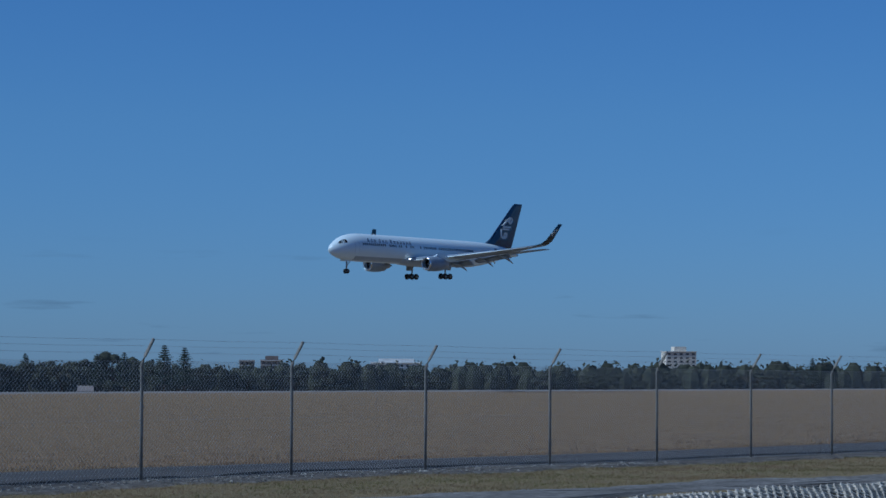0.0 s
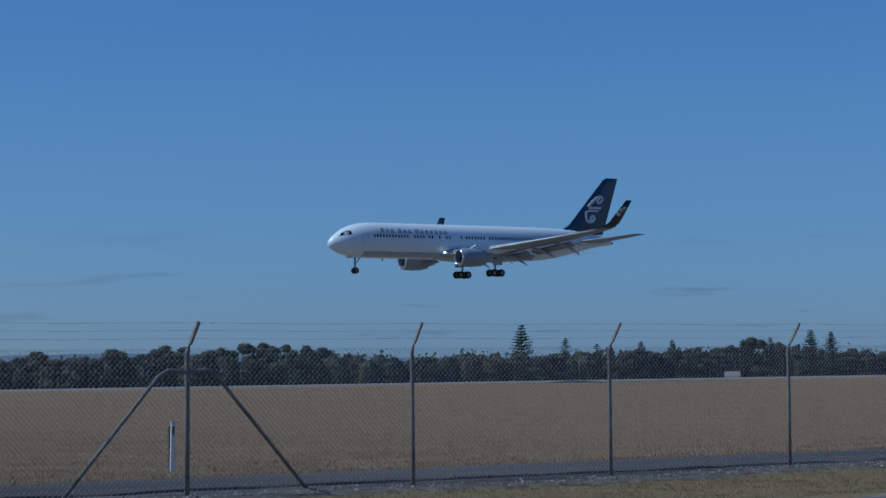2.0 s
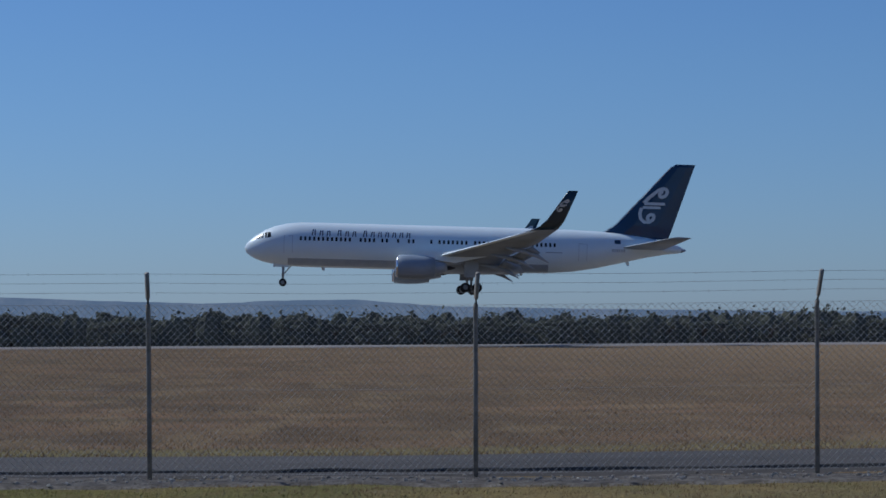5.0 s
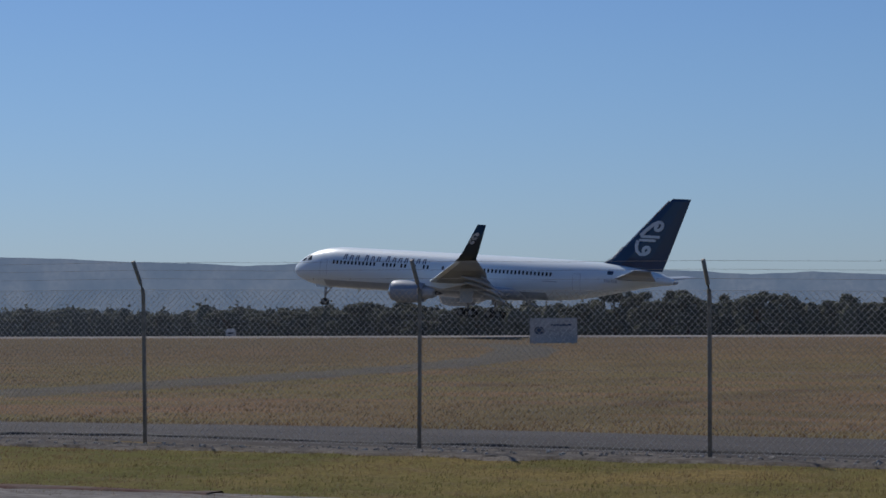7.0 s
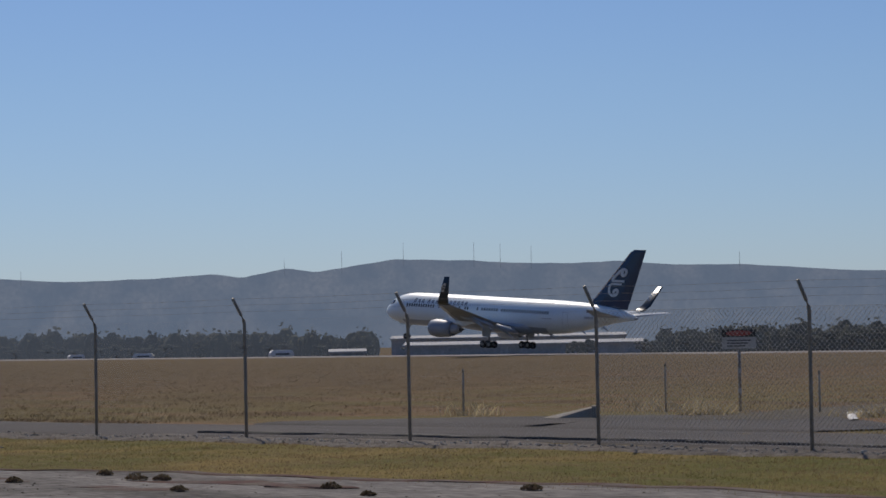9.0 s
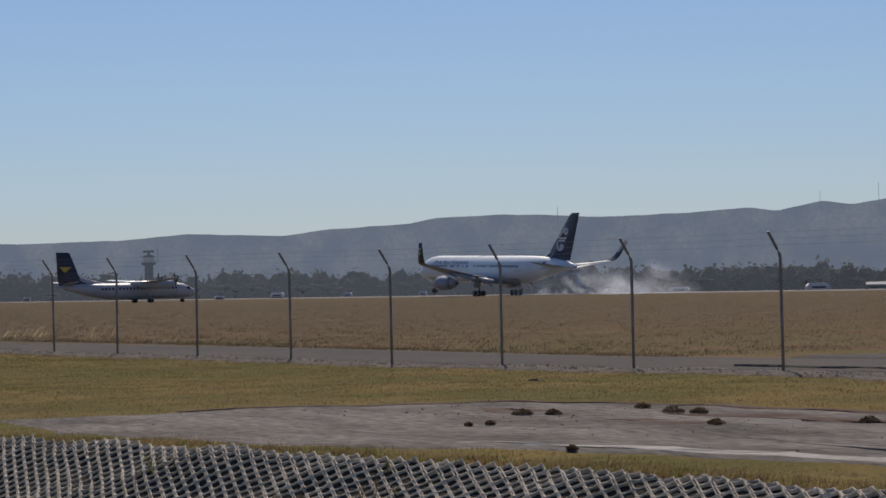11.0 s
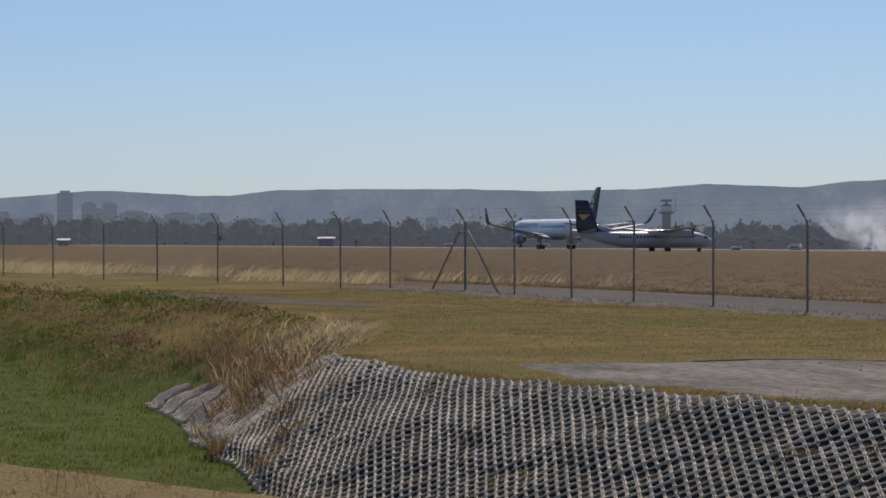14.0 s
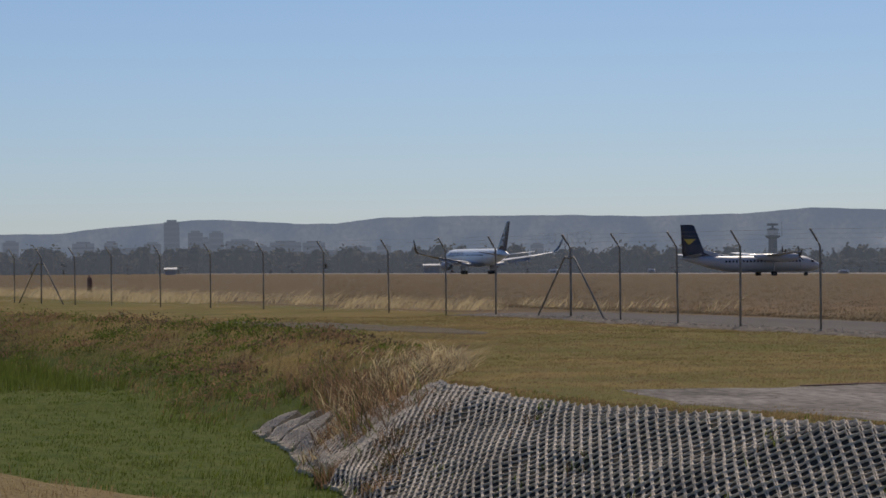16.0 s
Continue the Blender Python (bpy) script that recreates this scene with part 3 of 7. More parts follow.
def patch_outline(name, outline, mat_, lift, label, category, seed):
    """A bare patch with a ragged edge, draped on the land."""
    cx = sum(p[0] for p in outline) / len(outline)
    cy = sum(p[1] for p in outline) / len(outline)
    ring = []
    m = len(outline)
    for i in range(m):
        a, b = outline[i], outline[(i + 1) % m]
        k = max(2, int(math.hypot(b[0] - a[0], b[1] - a[1]) / 0.35))
        for j in range(k):
            x, y = a[0] + (b[0] - a[0]) * j / k, a[1] + (b[1] - a[1]) * j / k
            w = 0.28 * noise.noise((x * 0.8, y * 0.8, seed)) + 0.12 * noise.noise((x * 3, y * 3, seed))
            ring.append((x + w * 1.6, y + w))
    rows = 9
    vs, fs = [], []
    n = len(ring)
    for r in range(-1, rows):
        s = 1 - max(0, r) / rows
        for x, y in ring:
            px, py = cx + (x - cx) * s, cy + (y - cy) * s
            if r < 0:
                d = math.hypot(px - cx, py - cy) or 1.0
                px, py = px + (px - cx) / d * 0.12, py + (py - cy) / d * 0.12
            vs.append((px, py, land(px, py) + (lift if r >= 0 else -0.03)))
    for r in range(rows):
        for i in range(n):
            fs.append((r * n + i, r * n + (i + 1) % n, (r + 1) * n + (i + 1) % n, (r + 1) * n + i))
    vs.append((cx, cy, land(cx, cy) + lift))
    for i in range(n):
        fs.append((rows * n + i, rows * n + (i + 1) % n, len(vs) - 1))
    return tagged(part(name, Geo().add(vs, fs), mat_, smooth=True), label, category, kind="structure")


patch_outline("bare_ground", [(-26.4, 12.5), (-26.3, 14.0), (-25.6, 16.0), (-24.6, 17.7), (-22, 18.5), (-19, 18.7), (-15, 19.0), (-9, 19.2), (-6, 17),
                              (-8, 15.4), (-12.6, 14.2), (-15.9, 13.5), (-17.8, 13.0), (-20.2, 12.1), (-22.6, 11.75)], M_BARE, 0.012,
              "bare grey-brown clay patch between the verge grass and the drain", "bare ground", 1.0)
patch_outline("salt_crust", [(-18.6, 13.35), (-15.6, 14.15), (-12.4, 14.95), (-10.6, 15.2), (-12.8, 14.45), (-16.2, 13.65)], M_SALT, 0.018,
              "pale dried crust along the low side of the bare clay", "crust", 2.0)
for ring in ([(-23.2, 16.6), (-22.7, 16.9), (-22.0, 17.1), (-21.5, 16.9), (-21.9, 16.6), (-22.6, 16.45)], [(-20.8, 16.45), (-20.4, 16.75), (-19.9, 16.7), (-20.3, 16.4)],
             [(-19.9, 16.3), (-19.4, 16.75), (-18.8, 16.8), (-18.9, 16.4), (-19.4, 16.2)], [(-20.6, 17.5), (-19.6, 18.0), (-18.0, 18.1), (-17.4, 17.7), (-19.0, 17.5)]):
    patch_outline("red_weed_mat", ring, M_REDWEED, 0.017, "flat reddish-brown mat of creeping weed on the clay", "weed mat", 4.0)
strip("clay_edge", [(-26.2, 14.6), (-25.6, 16.2), (-24.5, 17.75), (-22, 18.55), (-19, 18.75), (-15, 19.05), (-10, 19.2)], 0.11, M_REDWEED, 0.022, "dark reddish weed edge between clay and grass", "weed edge", 0.16, 12.0, 0.3)
patch_outline("bare_strip", [(18, 18.6), (25, 20.4), (30, 20.6), (36, 20.0), (44, 19.2), (44, 17.6), (34, 18.2), (28, 18.4), (22, 18.0)], M_BARE, 0.012,
              "sandy bare strip beside the drain", "bare ground", 3.0)


patch_outline("bare_dirt", [(-60, 16.6), (-61, 17.8), (-56, 19.4), (-52.0, 20.2), (-48.5, 19.4), (-50.5, 18.2), (-54.5, 17.2)], M_TRACK, 0.012,
              "grey stony dirt strip beyond the drain", "bare ground", 6.0)


# ------------------------------------------------------------------ far range
RIDGE = [(-75, 0.1), (-62, 0.09), (-55, 0), (-47.8, -0.06), (-40, 0), (-34, 0.2), (-30.7, 0.25), (-26.2, 0.21), (-22.2, 0.19), (-19.9, 0.11), (-14, 0.1), (-8.1, 0.19), (-4.74, 0.27),
         (-2.83, 0.43), (-0.92, 0.41), (0.36, 0.35), (2.92, 0.42), (4.52, 0.49), (6.5, 0.56), (8.02, 0.65), (10.92, 0.74), (12.3, 0.75), (13.94, 0.83), (15.33, 0.78), (16.34, 0.85),
         (19.8, 1.02), (23.4, 1.03), (25.67, 1.09), (26.82, 1.04), (27.84, 1.11), (29.5, 1.15), (31, 1.23), (33.5, 1.29), (35.9, 1.48), (37.45, 1.5), (38.7, 1.61), (40, 1.58),
         (41.2, 1.62), (42, 1.68), (43.8, 1.74), (44.9, 1.58), (45.6, 1.48), (46.23, 1.58), (47.26, 1.38), (47.9, 1.47), (49.2, 1.39), (51.2, 1.34), (52.5, 1.42), (53.4, 1.45), (54.95, 1.41),
         (55.6, 1.29), (57.5, 1.2), (58.4, 1.08), (60.6, 1.17), (62, 1.06), (64.3, 1.02), (66, 1.07), (68.3, 1.08), (70.3, 1.06), (71.4, 0.93), (72.2, 0.94), (73.8, 1.04), (74.5, 1.05),
         (75.4, 0.97), (76.6, 0.88), (77.6, 0.76), (79, 0.76), (84, 0.9), (95, 0.8)]


def range_point(az, s):
    """A point on the range's face: s runs from its foot (0) to its crest (1)."""
    a = radians(az)
    el = lerp(RIDGE, az) + 0.012 * noise.noise((az * 2.1, 0, 0)) + 0.008 * noise.noise((az * 9, 3, 0))
    crest = 1.6 + 4550 * math.tan(radians(el))
    r = 3850 + 700 * s
    spur = noise.noise((az * 0.5, s * 1.5, 1.0)) + 0.6 * noise.noise((az * 1.2, s * 2.6, 2.0)) + 0.4 * noise.noise((az * 3.0, s * 5.0, 5.0))
    z = RUN_Z - 22 + (crest - RUN_Z + 22) * s ** 1.1 * (1 + 0.20 * spur * math.sin(math.pi * min(1, s * 1.02)) * (1 - s * 0.6))
    return -r * math.sin(a), r * math.cos(a), z


def far_range():
    """A long bush-covered range; the crest follows the skyline, spurs run down towards the plain."""
    n, rows = 1100, 26
    vs, fs = [], []
    for j in range(rows):
        s = j / (rows - 1)
        for i in range(n):
            az = -75 + 170 * i / (n - 1)
            vs.append(range_point(az, s))
    for j in range(rows - 1):
        for i in range(n - 1):
            fs.append((j * n + i, (j + 1) * n + i, (j + 1) * n + i + 1, j * n + i + 1))
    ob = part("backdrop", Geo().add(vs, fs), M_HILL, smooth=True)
    return tagged(ob, "long hazy blue range of bush-covered hills", "hills", kind="structure")


far_range()


# ------------------------------------------------------------------ the boundary fence
POST_H, ARM = 1.78, 0.23


def post_geo(r=0.024):
    g = Geo()
    pts = [(0, 0, -0.05), (0, 0, 0.9), (0, 0, POST_H - 0.06), (0, -0.02, POST_H), (0, -0.065, POST_H + 0.075), (0, -ARM, 2.1)]
    g.tube(pts, r, 8)
    return g


def panel_geo(width, rw=0.0021):
    """Chain-link cloth: bent wires crossing in diamonds, with line wires top, middle and bottom."""
    g = Geo()
    cell = 0.036
    n, rows = int(round(width / cell)), int(1.74 / cell)
    vs, fs = [], []
    k = 0
    for i in range(n):
        x0 = i * cell
        first = k
        for j in range(rows + 1):
            x = x0 + (cell * 0.5 if (i + j) % 2 == 0 else -cell * 0.5) + cell * 0.5
            z = 0.05 + j * cell
            y = 0.004 * (1 if j % 2 else -1)
            vs += [(x - rw, y, z), (x + rw, y - rw, z), (x + rw, y + rw, z)]
            if j:
                b = k - 3
                fs += [(b, b + 1, k + 1, k), (b + 1, b + 2, k + 2, k + 1), (b + 2, b, k, k + 2)]
            k += 3
    g.add(vs, fs)
    for z in (0.06, 0.92, 1.78):
        g.tube([(0, 0.006, z), (width / 2, 0.006, z - 0.004), (width, 0.006, z)], rw * 0.7, 4)
    return g


def barbed_geo(width):
    g = Geo()
    rnd = random.Random(5)
    g.tube([(0, 0, 0), (width * 0.5, 0, -0.012), (width, 0, 0)], 0.0014, 4)
    for i in range(int(width / 0.15)):
        x = 0.07 + i * 0.15
        a = rnd.uniform(0, 3.1)
        g.tube([(x, -0.014 * math.cos(a), -0.014 * math.sin(a) - 0.008), (x, 0.014 * math.cos(a), 0.014 * math.sin(a) - 0.008)], 0.0014, 3)
    return g


SPACING = 3.41
MAIN = [(43.77 + 3.41 * k, 25.7) for k in range(9, 0, -1)] + [
    (43.77, 25.65), (40.34, 25.68), (36.88, 25.72), (33.36, 25.79), (29.97, 25.81), (26.6, 25.78), (23.12, 25.78), (19.83, 25.92), (16.29, 25.75), (12.9, 25.76), (9.52, 25.75), (6.05, 25.74),
    (2.50, 25.72), (-0.81, 25.75), (-4.13, 25.74), (-7.52, 25.72), (-10.85, 25.74), (-14.29, 25.74), (-17.69, 25.76), (-21.05, 25.76), (-24.46, 25.76), (-27.83, 25.76), (-31.31, 25.75),
    (-34.78, 25.70), (-38.17, 25.71), (-41.64, 25.70), (-45.14, 25.62), (-48.6, 25.61), (-51.85, 25.72), (-55.14, 25.82), (-58.43, 25.98)]
BEND = [(-62.04, 25.41), (-64.64, 25.0), (-67.85, 24.49), (-71.86, 23.86), (-75.89, 23.22), (-79.78, 22.6), (-83.79, 21.97), (-88.07, 21.3), (-91.46, 20.76), (-94.84, 20.23), (-97.67, 19.78), (-101.4, 19.3), (-105.2, 18.8), (-109.0, 18.3)]
LINE = MAIN + BEND
STRAIN = {(16.29, 25.75), (-58.43, 25.98), BEND[9]}
fence = thing("fence", "galvanised chain-link airport fence with cranked posts and barbed wire", "fence")
ME_POST = post_geo().mesh("post", M_GALV, True)
ME_STRAIN = post_geo(0.031).mesh("strain_post", M_GALV, True)
ME_PANEL = panel_geo(1.0 * SPACING).mesh("chainlink_panel", M_WIRE)
ME_FINE = panel_geo(1.0 * SPACING, 0.0005).mesh("chainlink_panel", M_WIRE)
ME_BARB = barbed_geo(SPACING).mesh("barbed_wire", M_BARB)


def brace_geo(sign, reach=1.78):
    g = Geo()
    g.tube([(sign * 0.03, -0.03, 1.50), (sign * 0.28, -0.03, 1.53), (sign * 0.42, -0.03, 1.46), (sign * reach, -0.03, -0.03)], 0.024, 8)
    return g


def build_fence():
    for i, (x, y) in enumerate(LINE):
        z = lerp(BASE, x)
        strain = (x, y) in STRAIN
        if i == 0:
            a, b = LINE[0], LINE[1]
        else:
            a, b = LINE[i - 1], LINE[i]
        face = math.degrees(math.atan2(a[1] - b[1], a[0] - b[0]))
        rnd = random.Random(i)
        part("strain_post" if strain else "post", ME_STRAIN if strain else ME_POST, None, fence, at=pose(x, y, z, rnd.uniform(-0.5, 0.5), rnd.uniform(-0.6, 0.6), face))
        if strain:
            for s in (-1, 1):
                part("brace", brace_geo(s, 1.85 if x > 0 else 2.35), M_GALV, fence, smooth=True, at=pose(x, y, z, 0, 0, face))
        if i + 1 < len(LINE):
            x2, y2 = LINE[i + 1]
            d = math.hypot(x2 - x, y2 - y)
            f2 = math.degrees(math.atan2(y - y2, x - x2))
            z2 = lerp(BASE, x2)
            tilt = -math.degrees(math.atan2(z - z2, d))
            sc = Matrix.Diagonal((d / SPACING, 1, 1, 1))
            m = pose(x2, y2, z2, 0, tilt, f2)
            tagged(part("chainlink_panel", ME_FINE if x < -20 else ME_PANEL, None, fence, at=m @ sc), kind="stuff")
            for u in (0.25, 0.62, 0.97):
                part("barbed_wire", ME_BARB, None, fence, at=m @ pose(0, -0.06 - (ARM - 0.06) * u, POST_H + 0.06 + 0.26 * u) @ sc)


build_fence()


# ------------------------------------------------------------------ concrete drain lining
BLOCK = 0.165
E_THIN, E_THICK = (0.076, -0.068), (0.100, 0.070)      # the lattice's two steps: along the crest, down the slope


def cell_geo(open_a=0.36, open_b=0.42, rise=0.016):
    """One open cell of the concrete mattress: a skew frame of rounded ribs with thickened knots, round a rounded hole."""
    rings = []
    rim = ((-1, -1), (-1, 0), (-1, 1), (0, 1), (1, 1), (1, 0), (1, -1), (0, -1))
    for a, b, z, knot, cut in ((0.505, 0.505, -0.035, 0, 1.0), (0.505, 0.505, rise, 0.007, 1.0), (open_a + 0.06, open_b + 0.03, rise, 0.004, 0.94),
                               (open_a + 0.015, open_b + 0.008, rise - 0.010, 0.0, 0.88), (open_a, open_b, -0.035, 0.0, 0.86)):
        ring = []
        for i, j in rim:
            corner = abs(i) + abs(j) == 2
            q = cut if corner else 1.0
            zz = z + (knot if corner else (-0.4 * knot if i == 0 else 0.0))
            ring.append((i * q * a * E_THIN[0] + j * q * b * E_THICK[0], -(i * q * a * E_THIN[1] + j * q * b * E_THICK[1]), zz))
        rings.append(ring)
    return Geo().loft(rings, False)


def crease(s):
    """Where the flatter mat at the drain's corner laps over the long one, s metres down the slope."""
    return -26.4 + 0.5 * s


def bank_frame(x, s):
    """Point on the drain's far bank s metres down the slope from its crest at x, and its pose."""
    top = lerp(BANK, x) - 0.05
    y = top - s * 0.82
    z = land(x, y)
    e = 0.12
    nx = -(land(x + e, y) - land(x - e, y)) / (2 * e)
    ny = -(land(x, y + e) - land(x, y - e)) / (2 * e)
    nrm = Vector((nx, ny, 1)).normalized()
    return Vector((x, y, z)), nrm


def heave(x, s):
    fold = abs(noise.noise((x * 0.7 - s * 0.5, s * 1.1 + x * 0.2, 13.0)))
    lap = 0.05 * smooth01(0.12, -0.12, x - crease(s)) if x < 0 else 0.0
    sink = 0.08 * smooth01(foot_run(x) / 0.82 - 0.35, foot_run(x) / 0.82, s) if -42 < x < -22 else 0.0
    return 0.085 + lap - sink + 0.045 * noise.noise((x * 0.9, s * 1.6, 3.0)) + 0.02 * noise.noise((x * 2.6, s * 3.6, 8.0)) - 0.014 * max(0.0, 0.14 - fold) / 0.14 * (0.5 if x < -26 else 1.0)


def mat_point(x, s):
    p, nrm = bank_frame(x, s)
    return p + nrm * heave(x, s)


def buried(x, s):
    """Where soil and dead growth cover the upper edge of the mat at the drain's corner."""
    return x < -28 and s < lerp([(-37, 2.5), (-34, 1.75), (-32, 1.15), (-29.5, 0.3), (-28, -0.2)], x) + 0.3 * noise.noise((x * 1.5, s, 17.0))


def lining(name, x0, x1, deep, picked, label):
    base = thing(name, label, "concrete mat")
    g = Geo()
    src = cell_geo()
    flat = cell_geo(0.31, 0.41, 0.008)
    me = src.mesh("mat_cell", M_CONC)
    rnd = random.Random(11)
    made = 0
    e = 0.05
    rows = int(deep / BLOCK)
    for j in range(-300, 300):
        for i in range(-300, 300):
            s = i * E_THIN[1] + j * E_THICK[1]
            x = (x0 + x1) / 2 + i * E_THIN[0] + j * E_THICK[0]
            if not (x0 < x < x1 and -0.12 < s < (deep if x < -24 else min(deep, 2.45))):
                continue
            if noise.noise((x * 0.55, s * 0.9, 21.0)) > 0.68:
                continue
            corner = x < 0 and x < crease(s)
            if x < -22 and s > foot_run(x) / 0.82:
                continue
            if x < -31.5 and (x * 0.55 - s * 0.45) % 1.0 > 0.78 - 0.02 * (-31.5 - x):
                continue
            if buried(x, s):
                continue
            p = mat_point(x, s)
            ax = ((mat_point(x + e, s) - p) / e).normalized()
            ay = (p - mat_point(x, s + e)).normalized()
            nrm = ax.cross(ay).normalized()
            ay = nrm.cross(ax)
            m = Matrix.Translation(p) @ Matrix((ax, ay, nrm)).transposed().to_4x4() @ pose(0, 0, 0, rnd.uniform(-1.5, 1.5), rnd.uniform(-1.5, 1.5), rnd.uniform(-2, 2))
            if picked[0] < x < picked[1] and s < 1.5 and made < 300:
                part("mat_cell", me, None, base, at=m)
                made += 1
            else:
                c = flat if corner else src
                g.add([m @ Vector(v) for v in c.v], c.f)
    tagged(part("mat_field", g, M_CONC, base), "weathered open cells of the concrete mattress", kind="stuff")
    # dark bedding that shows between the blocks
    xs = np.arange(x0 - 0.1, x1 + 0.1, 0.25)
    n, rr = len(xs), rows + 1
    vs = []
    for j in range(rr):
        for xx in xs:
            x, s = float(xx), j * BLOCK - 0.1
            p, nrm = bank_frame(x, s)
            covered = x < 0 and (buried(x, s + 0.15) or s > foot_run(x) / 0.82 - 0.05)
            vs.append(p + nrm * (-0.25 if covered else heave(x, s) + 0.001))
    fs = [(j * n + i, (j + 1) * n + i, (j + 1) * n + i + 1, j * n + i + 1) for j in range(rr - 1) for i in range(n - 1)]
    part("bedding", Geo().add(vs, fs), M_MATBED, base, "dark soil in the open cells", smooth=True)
    return base


lining("drain_lining", -37.4, -9.0, 3.4, (-18.6, -16.4), "weathered pale open-cell concrete mattress lining the drain bank")
lining("drain_lining", 25.0, 35.0, 1.6, (27.0, 28.8), "pale open-cell concrete mattress on the drain bank")


# ------------------------------------------------------------------ the airliner
OX = 26.0      # the model's origin lies this far behind the nose
HULL = [(0.24, 0.04, -0.35), (0.45, 0.50, -0.45), (0.9, 0.90, -0.42), (1.6, 1.32, -0.36), (2.6, 1.78, -0.24), (3.8, 2.12, -0.13), (5.2, 2.36, -0.05), (7.0, 2.49, 0), (9.0, 2.515, 0),
        (34.0, 2.515, 0), (37.0, 2.49, 0.02), (40.0, 2.36, 0.14), (43.0, 2.08, 0.38), (46.0, 1.66, 0.66), (49.0, 1.15, 0.88), (51.5, 0.72, 0.92), (53.0, 0.42, 0.80), (53.55, 0.2, 0.72)]


def hull_at(x):
    r = float(np.interp(x, [h[0] for h in HULL], [h[1] for h in HULL]))
    c = float(np.interp(x, [h[0] for h in HULL], [h[2] for h in HULL]))
    return r, c


def tall(x, c, dz):
    """The upper lobe of the hull stands taller than a circle."""
    return c + dz * (1.16 if dz > 0 else 1.0)


def hull_point(x, z, off=0.0, side=-1):
    """A point on the fuselage skin at height z above the centre line."""
    r, c = hull_at(x)
    dz = max(-r, min(r, z - c))
    y = math.sqrt(max(0.0, r * r - dz * dz))
    n = Vector((0, side * y, dz)).normalized() if r > 0 else Vector((0, side, 0))
    return Vector((x - OX, side * y, tall(x, c, dz))) + n * off


def skin_patch(quads, off=0.012, side=-1):
    """Thin panels lying on the fuselage skin; each quad: four (x, z) corners."""
    g = Geo()
    for q in quads:
        tall_q = max(z for x, z in q) - min(z for x, z in q)
        n = max(1, math.ceil(tall_q / 0.12))
        mix_ = lambda a, b, u: (a[0] + (b[0] - a[0]) * u, a[1] + (b[1] - a[1]) * u)
        if len(q) == 4:
            rows = [(mix_(q[0], q[3], k / n), mix_(q[1], q[2], k / n)) for k in range(n + 1)]
            up = [hull_point(*p, off, side) for r in rows for p in r]
            dn = [hull_point(*p, -0.02, side) for r in rows for p in r]
            m = len(up)
            fs = [(2 * k, 2 * k + 1, 2 * k + 3, 2 * k + 2) for k in range(n)]
            rim = [2 * k for k in range(n + 1)] + [2 * k + 1 for k in range(n, -1, -1)]
            fs += [(rim[k], rim[(k + 1) % len(rim)], m + rim[(k + 1) % len(rim)], m + rim[k]) for k in range(len(rim))]
            g.add(up + dn, fs)
    return g


def foil(points):
    """A wing-like surface: stations (leading x, trailing x, y, z, thickness), lofted."""
    rings = []
    prof = [(0, 0), (0.03, 0.5), (0.12, 0.85), (0.35, 1.0), (0.7, 0.55), (1, 0.04), (1, -0.04), (0.7, -0.30), (0.35, -0.62), (0.12, -0.6), (0.03, -0.35)]
    for le, te, y, z, th, *nrm in points:
        ny, nz = nrm if nrm else (0, 1)
        rings.append([(le + (te - le) * u - OX, y + ny * w * th / 2, z + nz * w * th / 2) for u, w in prof])
    return Geo().loft(rings)


def ribbon(center, width, plane_point, thick):
    """A flat ribbon along 2D points, raised on both faces of the fin."""
    g = Geo()
    n = len(center)
    outer = []
    for i, (x, z) in enumerate(center):
        a, b = center[max(0, i - 1)], center[min(n - 1, i + 1)]
        dx, dz = b[0] - a[0], b[1] - a[1]
        l = math.hypot(dx, dz) or 1
        w = width[i] if hasattr(width, "__len__") else width
        outer.append(((x - dz / l * w / 2, z + dx / l * w / 2), (x + dz / l * w / 2, z - dx / l * w / 2)))
    for s in (-1, 1):
        vs = [plane_point(p[0], p[1], s * thick) for pair in outer for p in pair]
        vs += [plane_point(p[0], p[1], s * thick * 0.6) for pair in outer for p in pair]
        m = 2 * n
        fs = [(2 * i, 2 * i + 1, 2 * i + 3, 2 * i + 2) for i in range(n - 1)]
        fs += [(2 * i, 2 * i + 2, m + 2 * i + 2, m + 2 * i) for i in range(n - 1)]
        fs += [(2 * i + 1, 2 * i + 3, m + 2 * i + 3, m + 2 * i + 1) for i in range(n - 1)]
        g.add(vs, fs)
    return g


def curl(cx, cz, r0, turns, start, sgn, n=26):
    return [(cx + r0 * (1 - 0.62 * i / n) * math.cos(start + sgn * turns * 2 * math.pi * i / n),
             cz + r0 * (1 - 0.62 * i / n) * math.sin(start + sgn * turns * 2 * math.pi * i / n)) for i in range(n + 1)]


